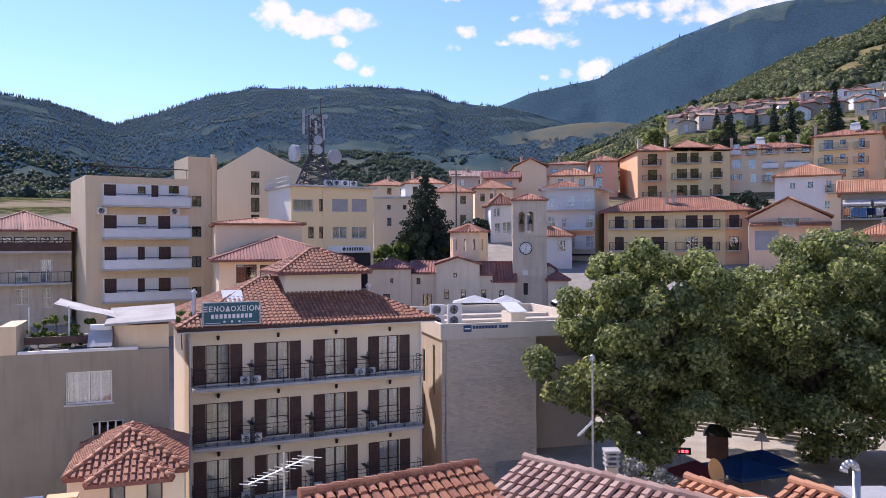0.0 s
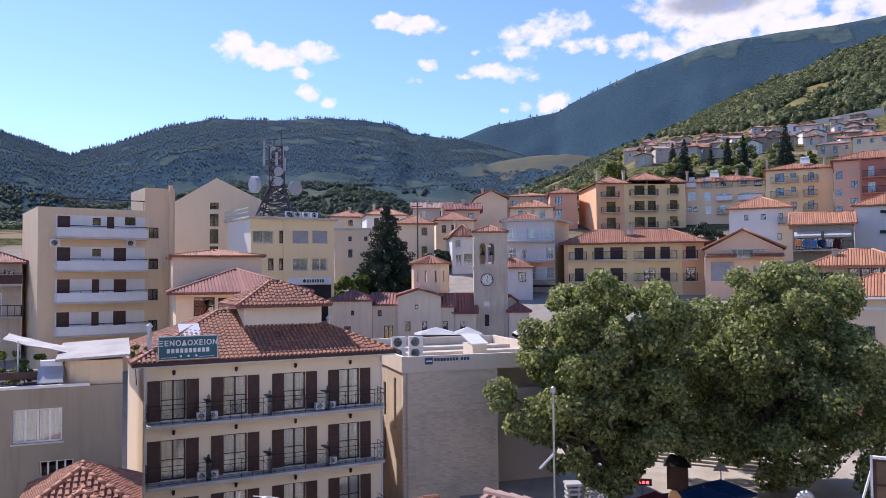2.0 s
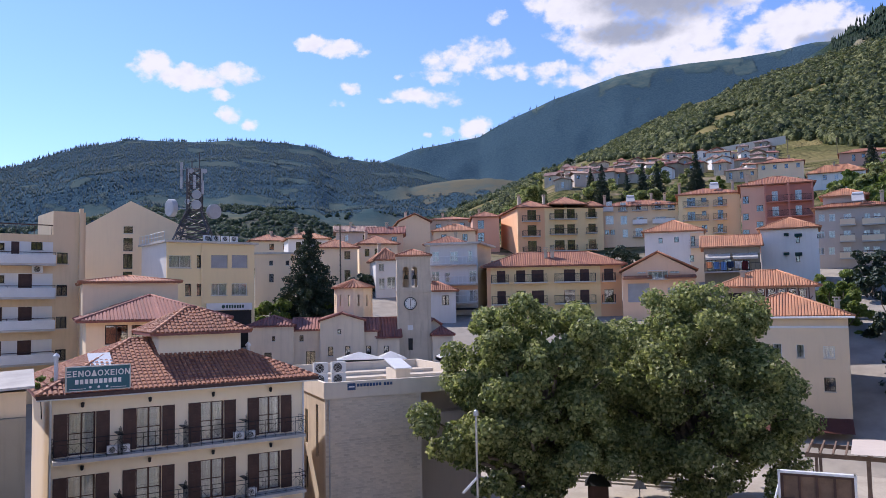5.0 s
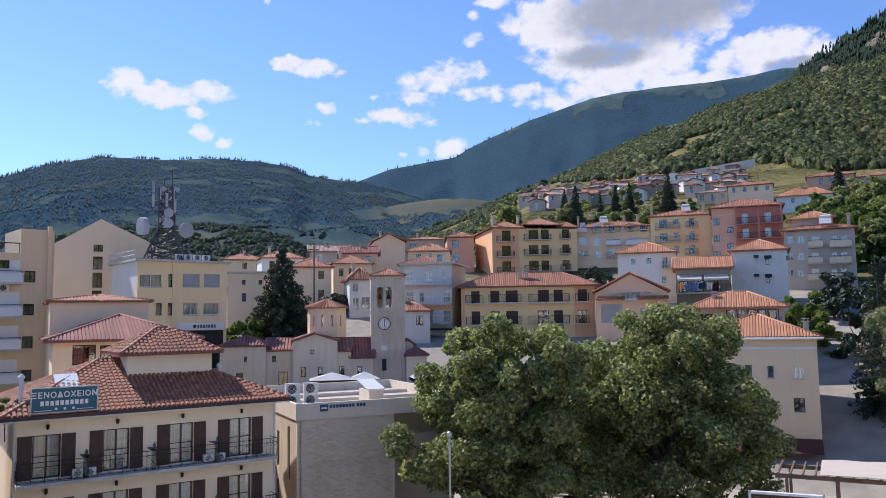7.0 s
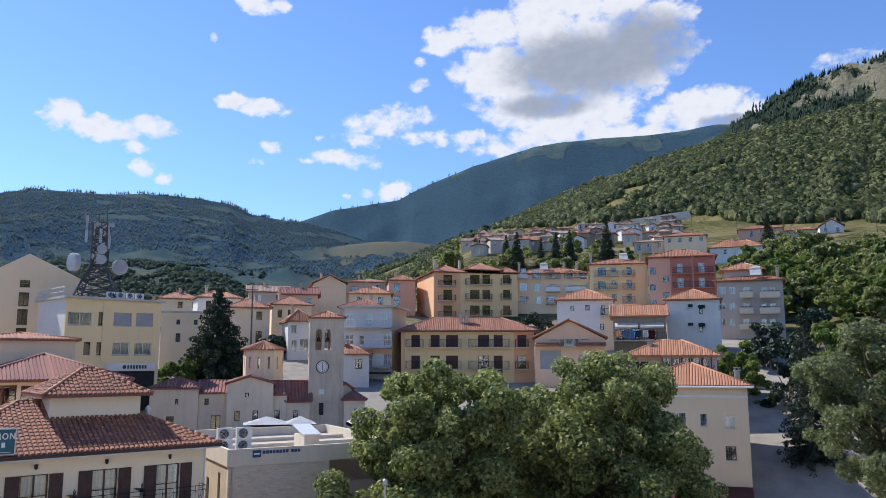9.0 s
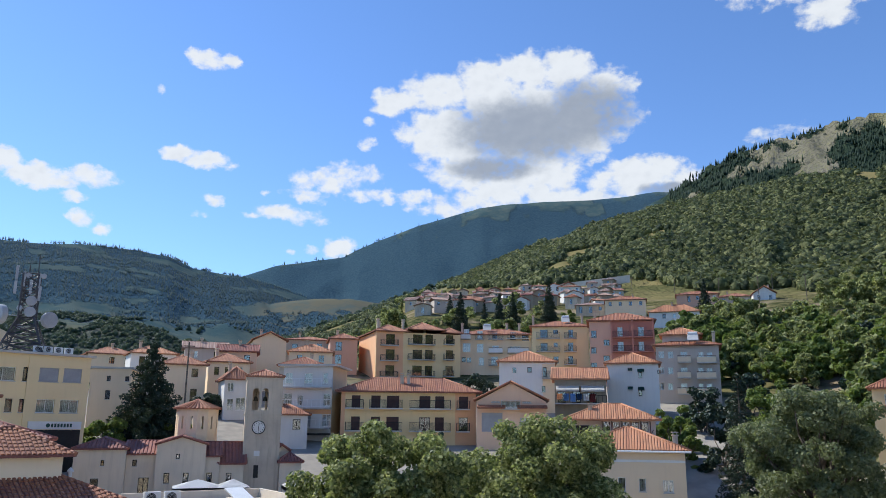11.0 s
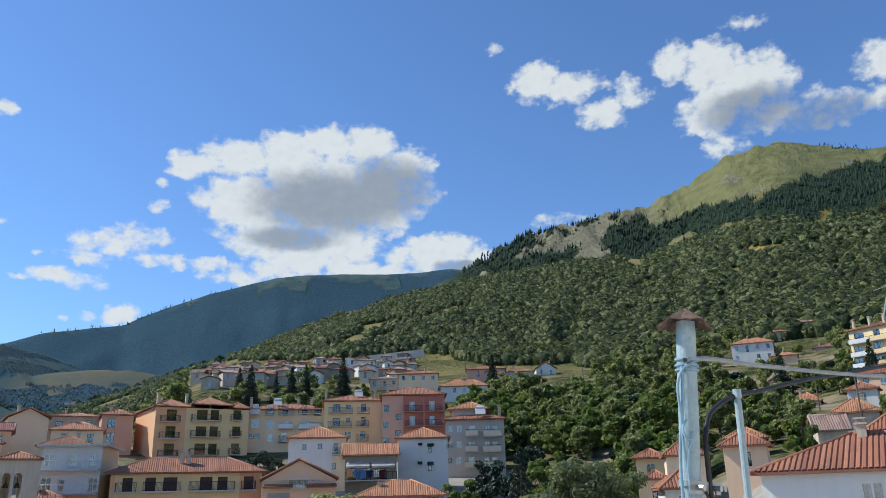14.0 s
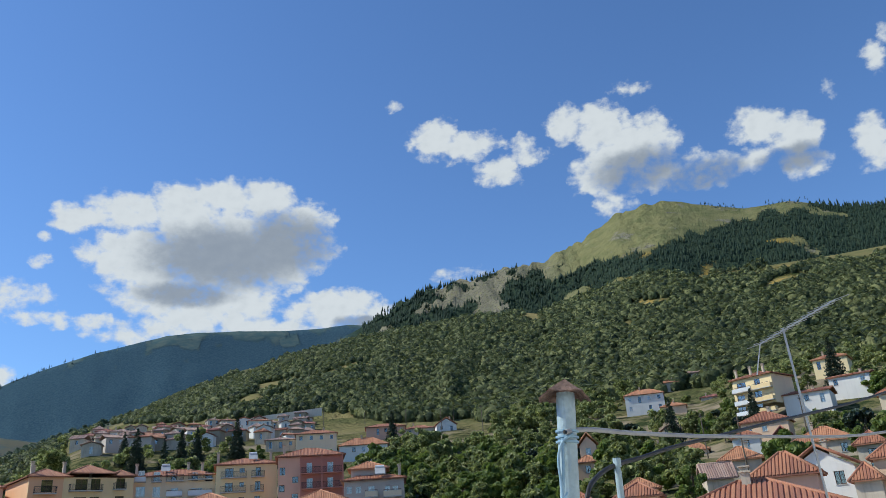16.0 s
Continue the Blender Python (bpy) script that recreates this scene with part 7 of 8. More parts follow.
while len(OLD_QUARTER) < 66 and tries < 4000:
    tries += 1
    b = rng.uniform(13.0, 31.5) if rng.random() < 0.75 else rng.uniform(16.5, 23.0)
    lo, hi = curve(b, [(13, 7.3), (16, 7.5), (20, 7.9), (25, 8.2), (32, 8.2)]), curve(b, [(13, 7.7), (15, 8.3), (19, 9.5), (24, 9.5), (32, 9.7)])
    r = range_at(b, rng.uniform(lo, hi), 215, 420)
    if not r:
        continue
    q, w = spot(b, r), rng.uniform(3.6, 6.6)
    if any((q.x - x) ** 2 + (q.y - y) ** 2 < (0.55 * (w + v)) ** 2 for x, y, v in OLD_QUARTER):
        continue
    OLD_QUARTER.append((q.x, q.y, w))
    (wall, tone), (tile, cover_) = tones[rng.randrange(6)], roofs[rng.randrange(4)]
    cottage(q.x, q.y, land(b, r) + 0.3, -b + rng.uniform(-28, 28), w, rng.uniform(2.6, 4.6), wall, tile, rng.uniform(0.8, 1.4), rng.choice(("hip", "hip", "gable", "gable_front")), tone + " house with a " + cover_ + " roof in the old quarter")


b = house("hillside_flats", "cream and yellow four-storey flats on the hillside", 159.9, 83.4, 42.0, -92.0, 9.13, 9, 3.04, P_YELLOW, [(1.07, 3.13, 0.67, 2.32, "d"), (5.16, 6.48, 0.84, 2.45, "d"), (0.60, 2.34, -2.10, -0.30, "d"), (4.67, 6.34, -1.90, -0.13, "d"), (0.18, 2.10, -4.23, -2.67, "d"), (4.57, 5.98, -4.45, -2.76, "d")], category="building", side=P_CREAM)
tiled_roof(b, "hip", 9.13, 9, 3.04, 1.5, 0.5, TILE, course=0)
balcony(b, Matrix(), 0.2, 4.57, 0.28, 1.0, "panel")
balcony(b, Matrix(), 4.75, 9.13, 0.28, 1.0, "panel", P_OCHRE)
balcony(b, Matrix(), 0.2, 4.57, -2.38, 1.0, "panel")
balcony(b, Matrix(), 4.75, 9.13, -2.38, 1.0, "panel", P_OCHRE)
balcony(b, Matrix(), 0.2, 4.57, -4.68, 1.0, "panel")
balcony(b, Matrix(), 4.75, 9.13, -4.68, 1.0, "panel", P_OCHRE)
for u in (0.6, 4.0, 7.0):
    chimney(b, u, 1.5, 3.04, 2.6)

# drum cap of the church
cap = bmesh.new()
lathe(cap, [(2.35, 0.0), (2.35, 0.08), (0.05, 1.0), (0.02, 1.15)], 12)
roof = part("drum_roof", cap, TILE, church, "conical tiled cap", pose(10.45, 5.5, 8.9))
cap = bmesh.new()
for i in range(36):
    a = 6.28319 * i / 36
    beam(cap, (2.36 * math.cos(a), 2.36 * math.sin(a), 0.1), (0.12 * math.cos(a), 0.12 * math.sin(a), 1.02), 0.09, 5, 0.03)
part("roof_tiles", cap, TILE, roof)

# ---- lattice mast on the office roof ----
mast = thing("radio_mast", "steel lattice radio mast with drums, dishes and antennas", "mast", Matrix.Translation(MAST))
bm = bmesh.new()
LEVELS = 9
for k in range(LEVELS):
    z0, z1 = MAST_H * 0.82 * k / LEVELS, MAST_H * 0.82 * (k + 1) / LEVELS
    ra, rb = 2.0 - 1.3 * min(1, k / 4), 2.0 - 1.3 * min(1, (k + 1) / 4)
    pa = [(sx * ra, sy * ra, z0) for sx, sy in ((-1, -1), (1, -1), (1, 1), (-1, 1))]
    pb = [(sx * rb, sy * rb, z1) for sx, sy in ((-1, -1), (1, -1), (1, 1), (-1, 1))]
    for i in range(4):
        j = (i + 1) % 4
        beam(bm, pa[i], pb[i], 0.11, 5), beam(bm, pa[i], pb[j], 0.06, 4), beam(bm, pa[j], pb[i], 0.06, 4), beam(bm, pb[i], pb[j], 0.06, 4)
part("lattice", bm, MAST_STEEL, mast)
bm = bmesh.new()
beam(bm, (0.5, 0, MAST_H * 0.8), (0.5, 0, MAST_H * 1.02), 0.05, 6), beam(bm, (-0.3, 0, MAST_H * 0.7), (-0.3, 0, MAST_H * 0.92), 0.06, 6)
part("top_pole", bm, MAST_STEEL, mast)
for x, z, r, yaw in ((-2.1, 3.75, 0.95, -50), (2.0, 3.35, 0.8, 40), (0.3, 5.2, 0.5, 5), (0.3, 4.1, 0.52, 0), (-0.65, 4.45, 0.28, -20), (-0.25, 7.8, 0.27, 20), (1.15, 7.8, 0.26, 10), (-0.5, 2.6, 0.25, 0), (0.6, 7.0, 0.2, 0)):
    bm = bmesh.new()
    lathe(bm, [(r * 0.3, -0.25), (r, 0.0), (r, r * 0.55), (r * 0.9, r * 0.6), (0.02, r * 0.62)], 22)
    part("dish", bm, DISH_GREY, mast, "round grey drum antenna", pose(x, -0.6, z, 90, 0, yaw))
    bm = bmesh.new()
    beam(bm, (x, -0.45, z), (x * 0.4, 0.0, z), 0.05, 5)
    part("bracket", bm, STEEL, mast)
for x, z in ((-1.3, 6.6), (-1.3, 8.0), (0.95, 6.0), (0.8, 7.3), (0.1, 6.6), (-0.6, 7.4)):
    bm = bmesh.new()
    box(bm, x - 0.12, x + 0.12, -0.75, -0.6, z - 0.75, z + 0.75)
    part("panel_antenna", bm, DISH_GREY, mast)
    bm = bmesh.new()
    beam(bm, (x, -0.6, z), (x * 0.6, -0.3, z), 0.03, 4)
    part("bracket", bm, STEEL, mast)
rail = thing("roof_railing", "thin metal railing round the office roof", "railing", OFFICE @ pose(0, 0.3, OFFICE_TOP - 8.0))
bm = bmesh.new()
for i in range(11):
    beam(bm, (-0.2, i * 1.0, 0), (-0.2, i * 1.0, 0.9), 0.025, 4)
beam(bm, (-0.2, 0, 0.9), (-0.2, 10, 0.9), 0.025, 4), beam(bm, (-0.2, 0, 0.45), (-0.2, 10, 0.45), 0.02, 4)
part("rail", bm, METAL_WHITE, rail)


# ---- trees ----
def leaf_cloud(name, blobs, count, size, seed, droop=0.25, flat=1.0):
    """Folded leaves over the outer shells of many small boughs."""
    rng = np.random.default_rng(seed)
    vol = np.array([b[3] ** 2 for b in blobs])
    pick = rng.choice(len(blobs), count, p=vol / vol.sum())
    B = np.array(blobs)[pick]
    d = rng.normal(size=(count, 3))
    d /= np.linalg.norm(d, axis=1)[:, None]
    rad = B[:, 3] * rng.uniform(0.35, 1.05, count) ** 0.6
    c = B[:, :3] + d * rad[:, None] * np.array([1, 1, 0.8])
    nrm = d + rng.normal(size=(count, 3)) * 0.7 + np.array([0, 0, 0.35])
    nrm /= np.linalg.norm(nrm, axis=1)[:, None]
    a = np.cross(nrm, rng.normal(size=(count, 3)))
    a /= np.linalg.norm(a, axis=1)[:, None]
    e = np.cross(nrm, a)
    s = (size * rng.uniform(0.6, 1.4, count))[:, None]
    v = np.stack([c - a * s * 0.5, c + e * s * 0.42 * flat + nrm * s * 0.12, c + a * s * 0.62, c - e * s * 0.42 * flat + nrm * s * 0.12], 1)
    me = bpy.data.meshes.new(name)
    f = np.arange(count * 4).reshape(-1, 4)
    me.from_pydata(v.reshape(-1, 3).tolist(), [], np.concatenate([f[:, [0, 1, 2]], f[:, [0, 2, 3]]]).tolist())
    return me


def limb(bm, a, c, r0, r1, seed):
    rng = random.Random(seed)
    a, c = Vector(a), Vector(c)
    prev, pr = a, r0
    for i in range(1, 5):
        t = i / 4
        p = a.lerp(c, t) + Vector((rng.uniform(-1, 1), rng.uniform(-1, 1), 0)) * (c - a).length * 0.05 * (t < 1)
        r = r0 + (r1 - r0) * t
        beam(bm, prev, p, pr, 8, r)
        prev, pr = p, r


def broad_tree(name, label, x, y, z, crown, trunk_r, leaves, leaf, material, seed, boughs=60, group="", skirt=0.75, bough=1.0):
    """crown: (half width, half height, centre height)."""
    rng = random.Random(seed)
    t = thing(name, label, "tree", pose(x, y, z), group)
    hw, hv, hc = crown
    blobs = []
    while len(blobs) < boughs:
        d = Vector((rng.gauss(0, 1), rng.gauss(0, 1), rng.gauss(0, 1))).normalized()
        k = rng.uniform(0.45, 0.92)
        lump = 1 + 0.32 * noise.noise(d * 2.2 + Vector((seed, 0, 0)))
        out = hw * k * lump * (1 + skirt * max(0.0, -d.z) ** 1.4)
        p = Vector((d.x * out, d.y * out, hc + d.z * hv * k * lump))
        if p.z > hc - hv * 0.95:
            blobs.append((p.x, p.y, p.z, bough * hw * rng.uniform(0.14, 0.27)))
    bm = bmesh.new()
    limb(bm, (0, 0, -1.0), (0, 0, hc - hv * 0.35), trunk_r, trunk_r * 0.6, seed)
    part("trunk", bm, BARK, t, smooth=True)
    bm = bmesh.new()
    for i, q in enumerate(blobs[::3]):
        s = Vector((0, 0, hc - hv * rng.uniform(0.4, 0.75)))
        limb(bm, s, q[:3], trunk_r * 0.38, 0.03, seed + i)
    part("branchwork", bm, BARK, t, smooth=True)
    me = leaf_cloud("crown", blobs, leaves, leaf, seed)
    me.materials.append(material)
    part("crown", me, None, t)
    return t


def conifer(name, label, x, y, z, tall, width, seed, needles=9000, leaf=0.3, group=""):
    rng = random.Random(seed)
    t = thing(name, label, "tree", pose(x, y, z), group)
    bm = bmesh.new()
    beam(bm, (0, 0, -1), (0, 0, tall * 0.98), 0.25, 8, 0.03)
    part("trunk", bm, BARK, t)
    blobs, bm = [], bmesh.new()
    tiers = int(tall * 1.6)
    for i in range(tiers):
        k = (i + 0.5) / tiers
        zz, rr = tall * (0.08 + 0.9 * k), width * (1 - k) ** 0.85 * rng.uniform(0.8, 1.12) + 0.12
        n = max(3, int(9 * (1 - k)) + 2)
        for j in range(n):
            a = 6.283 * (j + rng.random()) / n
            tip = Vector((rr * math.cos(a), rr * math.sin(a), zz - 0.25 * rr))
            beam(bm, (0, 0, zz), tip, 0.04, 4, 0.01)
            for q in (0.35, 0.62, 0.88):
                p = Vector((0, 0, zz)).lerp(tip, q)
                blobs.append((p.x, p.y, p.z, 0.14 * width * (1 - 0.45 * q) * (0.5 + 0.6 * (1 - k)) + 0.08))
    part("boughs", bm, BARK, t)
    me = leaf_cloud("needles", blobs, needles, leaf, seed, flat=0.45)
    me.materials.append(L_DARK)
    part("needles", me, None, t)
    return t


broad_tree("plane_tree", "large plane tree with dense green crown on the square", 11.7, 44.6, 0.0, (5.8, 7.1, 7.7), 0.5, 92000, 0.215, L_PLANE, 11, 230, skirt=0.2, bough=0.68)
broad_tree("plane_tree", "broad plane tree with dense green crown beside the steps", 23.1, 47.4, 0.0, (7.6, 7.0, 7.6), 0.6, 120000, 0.215, L_PLANE, 23, 290, skirt=0.4, bough=0.62)
broad_tree("lime_tree", "tall grey-green leafy tree beside the lane", 43.8, 44.1, 2.5, (5.6, 7.0, 8.6), 0.4, 60000, 0.20, L_SILVER, 31, 150, bough=0.75)
conifer("spruce", "tall dark spruce behind the leafy tree", 50.1, 60.0, 3.0, 16.0, 3.0, 5, 12000, 0.3)
conifer("cedar", "big dark conifer beside the church", -2.1, 96.0, 10.0, 12.8, 5.8, 7, 26000, 0.36)
conifer("cypress", "small dark conifer between the plane trees", 24.6, 70.9, 1.5, 11.8, 1.5, 9, 7000, 0.26)
for i, (x, y, z, hw, hv, hc, m) in enumerate((
        (53.5, 74.9, 5, 3.2, 5.2, 6.2, L_GREEN), (56.5, 70.5, 5, 3.0, 6.0, 7.0, L_DARK), (57.5, 79.0, 6, 3.0, 5.0, 6.0, L_GREEN), (5.6, 114.9, 11, 3.4, 3.6, 4.0, L_DARK), (1.0, 96.5, 9, 2.6, 2.0, 3.2, L_GREEN), (-6.5, 94.0, 9, 2.6, 2.0, 3.4, L_GREEN), (3.0, 93.0, 9, 2.2, 1.8, 2.6, L_GREEN),
        (46.0, 116.0, 16, 4.0, 2.6, 2.6, L_DARK), (70.0, 150.0, 22, 4.0, 3.0, 3.0, L_DARK), (61.0, 125.0, 18, 3.0, 2.6, 3.0, L_GREEN), (47.5, 86.0, 9, 2.0, 1.6, 2.2, L_GREEN), (63.5, 97.0, 12, 3.2, 3.6, 4.0, L_GREEN), (66.0, 86.0, 10, 3.6, 4.6, 5.0, L_DARK), (70.0, 78.0, 10, 3.6, 5.0, 5.6, L_GREEN), (75.0, 88.0, 12, 3.6, 4.6, 5.2, L_DARK))):
    broad_tree("leafy_tree", "leafy garden tree between the houses", x, y, z, (hw, hv, hc), 0.22, 5500, 0.36, m, 40 + i, 34, "garden trees")

# potted plants on the terrace beside the hotel, a silvery shrub below the near roof
for i, (u, v, hw) in enumerate(((3.9, 2.0, 0.55), (4.6, 2.6, 0.7), (5.4, 1.7, 0.5), (6.0, 2.4, 0.6), (10.1, 7.0, 0.6))):
    q = TERRACE @ Vector((u, v, 13.0))
    broad_tree("potted_plant", "bushy green plant on the roof terrace", q.x, q.y, q.z, (hw, hw * 1.1, hw * 1.25), 0.03, 700, 0.13, L_GREEN, 90 + i, 14, "terrace plants")
broad_tree("flowering_shrub", "silvery flowering shrub below the chimney", 7.6, 29.5, 1.0, (1.5, 1.3, 3.2), 0.08, 3500, 0.12, L_PALE, 97, 26)

# small trees that stand between the hillside houses, alike but for turn and size
proto = []
for i, m in enumerate((L_GREEN, L_PLANE, L_DARK)):
    q = spot(47 + 4 * i, 165 + 20 * i)
    proto.append(broad_tree("hillside_tree", "round leafy tree on the hillside between houses", q.x, q.y, land(47 + 4 * i, 165 + 20 * i) - 0.3, (2.9, 2.7, 3.4), 0.16, 1500, 0.62, m, 70 + i, 22, "hillside trees"))
rng = random.Random(8)
taken = [(c[0], c[1], c[4]) for c in COTTAGES] + OLD_QUARTER + [(160.0, 74.0, 10.0)]
made, clumps = 0, []
while made < 320 or len(clumps) < 1900:
    b = rng.choice((rng.uniform(47, 76), rng.uniform(47, 76), rng.uniform(12, 47), rng.uniform(37, 49)))
    r = rng.uniform(88, 330) if b > 47 else rng.uniform(135, 260) if b > 37 else rng.uniform(178, 345)
    q = spot(b, r)
    if any((q.x - x - w / 2) ** 2 + (q.y - y) ** 2 < (w * 0.55 + 3.0) ** 2 for x, y, w in taken):
        continue
    if any(-2 < math.hypot(x, y) - r < 22 and abs(math.radians(b - math.degrees(math.atan2(x, y))) * r - w * 0.45) < w * 0.5 + 1.2 for x, y, w in taken):
        continue
    s = rng.uniform(0.6, 1.05) if b > 55 else rng.uniform(0.7, 1.3)
    if b < 50 and math.degrees(math.atan2(land(b, r) + 5.5 * s - EYE, r)) > curve(b, [(12, 7.8), (20, 8.6), (28, 8.5), (30, 7.2), (36, 7.4), (44, 7.9), (50, 10.5)]) + (1.2 if rng.random() < 0.35 else 0):
        continue
    if r > 205 and len(clumps) < 1900:
        for _ in range(9):
            clumps.append((q.x + rng.gauss(0, 1.5) * s, q.y + rng.gauss(0, 1.5) * s, land(b, r) + rng.uniform(1.0, 5.6) * s, rng.uniform(0.7, 1.3) * s))
    elif made < 320:
        ob = copy_thing(proto[2 if rng.random() < 0.1 else rng.randrange(2)], pose(q.x, q.y, land(b, r) - 0.3, 0, 0, rng.uniform(0, 360)))
        ob.scale = (s, s, s * rng.uniform(0.85, 1.25))
        made += 1
me = leaf_cloud("far_trees", clumps, 130000, 0.62, 19)
me.materials.append(L_PLANE)
tagged(new("far_trees", me), "green trees crowding between the upper hillside houses", "trees", kind="stuff")
cone_proto = conifer("hillside_pine", "dark pine standing above the houses", 79.3, 194.5, 30.0, 16.0, 4.0, 77, 4000, 0.7, "pines")
for b, r, s in ((20.4, 212, 0.8), (23.3, 214, 0.75), (24.3, 222, 0.7), (27.0, 230, 0.75), (19.6, 225, 0.6), (38.0, 235, 0.7), (58.0, 190, 0.7), (63.5, 175, 0.6), (69.0, 205, 0.8)):
    q = spot(b, r)
    ob = copy_thing(cone_proto, pose(q.x, q.y, land(b, r) - 0.3, 0, 0, b * 37))
    ob.scale = (s, s, s)

# ---- roofs just below the house ----
tile_bm = bmesh.new()
rib_plane(tile_bm, Vector((-0.11, 0, 0)), Vector((1, 0, 0)), Vector((0, 1, 0)), Vector((0, 0, 1)), [(0, 0), (0.22, 0), (0.22, 0.36), (0, 0.36)], 0.22, 0.36, 0.105)
TILE_MESHES = {}
for m in (TILE, TILE_GREY):
    t = bmesh.new()
    t.from_mesh(data("roof_tile", tile_bm.copy(), m))
    TILE_MESHES[m.name] = data("roof_tile", t, m)
tile_bm.free()


def tiled_slope(name, label, a, c, down, length, material, pieces=True, z_eave=0.0):
    """A roof slope that falls from the ridge a-c, its boards, tiles and ridge caps, on a plain wall."""
    a, c = Vector(a), Vector(c)
    es = (c - a).normalized()
    dn = Vector(down)
    dn = (dn - es * dn.dot(es)).normalized()
    en = es.cross(dn)
    en = en if en.z > 0 else -en
    th = thing(name, label, "roof", Matrix())
    w = (c - a).length
    bm = bmesh.new()
    p = [a, c, c + dn * length, a + dn * length]
    top, bot = [bm.verts.new(v) for v in p], [bm.verts.new(v - en * 0.15) for v in p]
    bm.faces.new(top), bm.faces.new(bot[::-1])
    for i in range(4):
        bm.faces.new((top[i], bot[i], bot[(i + 1) % 4], top[(i + 1) % 4]))
    part("boards", bm, BROWN, th)
    bm = bmesh.new()
    q = [v - en * 0.2 for v in p]
    hi, lo = [bm.verts.new(v) for v in q], [bm.verts.new((v.x, v.y, -4.0)) for v in q]
    bm.faces.new(hi), bm.faces.new(lo[::-1])
    for i in range(4):
        bm.faces.new((hi[i], lo[i], lo[(i + 1) % 4], hi[(i + 1) % 4]))
    part("house_body", bm, P_DIRTY, th)
    if pieces:
        cols, rows = int(w / 0.235), int(length / 0.31)
        rot = Matrix((es, -dn, en)).transposed().to_4x4()
        k = random.Random(3)
        for i in range(cols):
            for j in range(rows):
                o = a + es * ((i + 0.5) * w / cols) + dn * ((j + 1) * length / rows) + en * (0.01 + 0.004 * k.random())
                part("roof_tile", TILE_MESHES[material.name], None, th, m=Matrix.Translation(o) @ rot @ pose(0, 0, 0, 1.5, k.uniform(-1.5, 1.5), k.uniform(-1.5, 1.5)))
    else:
        bm = bmesh.new()
        rib_plane(bm, a + dn * length + en * 0.006, es, -dn, en, [(0, 0), (w, 0), (w, length), (0, length)], 0.24, 0.33)
        part("roof_tiles", bm, material, th)
    n = max(2, int(w / 0.36))
    for i in range(n):
        bm = bmesh.new()
        beam(bm, a.lerp(c, i / n) + en * 0.05, a.lerp(c, (i + 1.08) / n) + en * 0.04, 0.12, 10, 0.095)
        part("ridge_tile", bm, material, th, smooth=False)
    return th


tiled_slope("near_roof", "red barrel-tiled roof slope with ridge tiles", (-3.0, 15.83, 8.38), (0.74, 18.04, 8.38), (0.51, -0.86, -0.42), 2.4, TILE)
tiled_slope("near_roof", "weathered grey-brown tiled roof slope", (1.92, 18.3, 8.42), (5.3, 15.05, 8.42), (-0.69, -0.72, -0.36), 3.0, TILE_GREY)
tiled_slope("low_roof", "pale orange tiled roof slope", (5.73, 18.18, 7.98), (7.0, 16.1, 7.98), (-0.85, -0.52, -0.4), 2.2, TILE_NEW, False)
tiled_slope("low_roof", "orange tiled roof slope beside the flue", (8.04, 17.84, 7.98), (9.4, 15.6, 7.98), (-0.85, -0.52, -0.4), 2.2, TILE_NEW, False)

ch = thing("chimney", "cream chimney with louvred cap behind the roof", "chimney", pose(5.1, 23.45, 4.0))
bm = bmesh.new()
box(bm, -0.17, 0.17, -0.17, 0.17, -8.0, 2.75)
part("stack", bm, P_STONE, ch)
bm = bmesh.new()
for i in range(3):
    box(bm, -0.22, 0.22, -0.22, 0.22, 2.78 + 0.15 * i, 2.84 + 0.15 * i)
for x in (-0.18, 0.12):
    for y in (-0.18, 0.12):
        box(bm, x, x + 0.06, y, y + 0.06, 2.75, 3.2)
box(bm, -0.24, 0.24, -0.24, 0.24, 3.2, 3.27)
part("cap", bm, CONCRETE, ch)

dish = thing("satellite_dish", "faded orange satellite dish on a short pole", "satellite dish", pose(6.61, 18.88, 7.9))
bm = bmesh.new()
lathe(bm, [(0.02, 0.0), (0.15, 0.012), (0.3, 0.06), (0.33, 0.075), (0.33, 0.085), (0.3, 0.072), (0.15, 0.03), (0.02, 0.015)], 24)
part("bowl", bm, ORANGE_DISH, dish, m=pose(0, 0, 0, 70, 0, 42), smooth=True)
bm = bmesh.new()
beam(bm, (0, 0, -0.02), (0, 0, -8.0), 0.025, 6), beam(bm, (0, 0, -0.2), (0.22, -0.3, -0.05), 0.012, 5)
lathe(bm, [(0.03, -0.03), (0.03, 0.06)], 8, (0.22, -0.3, -0.05))
part("mount", bm, STEEL, dish)

flue = thing("flue_pipe", "galvanised flue pipe with a bent top", "flue", pose(6.61, 12.34, 9.0))
bm = bmesh.new()
pts = [(0, 0, -9.0), (0, 0, 0.86)] + [(-0.1 + 0.1 * math.cos(a), 0, 0.88 + 0.1 * math.sin(a)) for a in (0.5, 1.0, 1.57, 2.2, 2.8)] + [(-0.21, 0, 0.84)]
for p, q in zip(pts, pts[1:]):
    beam(bm, p, q, 0.06, 12)
part("pipe", bm, STEEL, flue, smooth=True)
unit = air_unit(thing("unit_stand", "steel stand under a rooftop air conditioner", "stand", pose(6.1, 15.7, 7.8)), -0.1, 0.12, 0.0, 0.55)
st = [o for o in scene.objects if o.name.startswith("unit_stand")][0]
bm = bmesh.new()
box(bm, -0.15, 0.65, -0.4, 0.05, -7.9, 0.115)
part("block", bm, CONCRETE, st)
sh = thing("roof_box", "small white sheet-metal roof housing", "housing", pose(8.3, 15.0, 8.0))
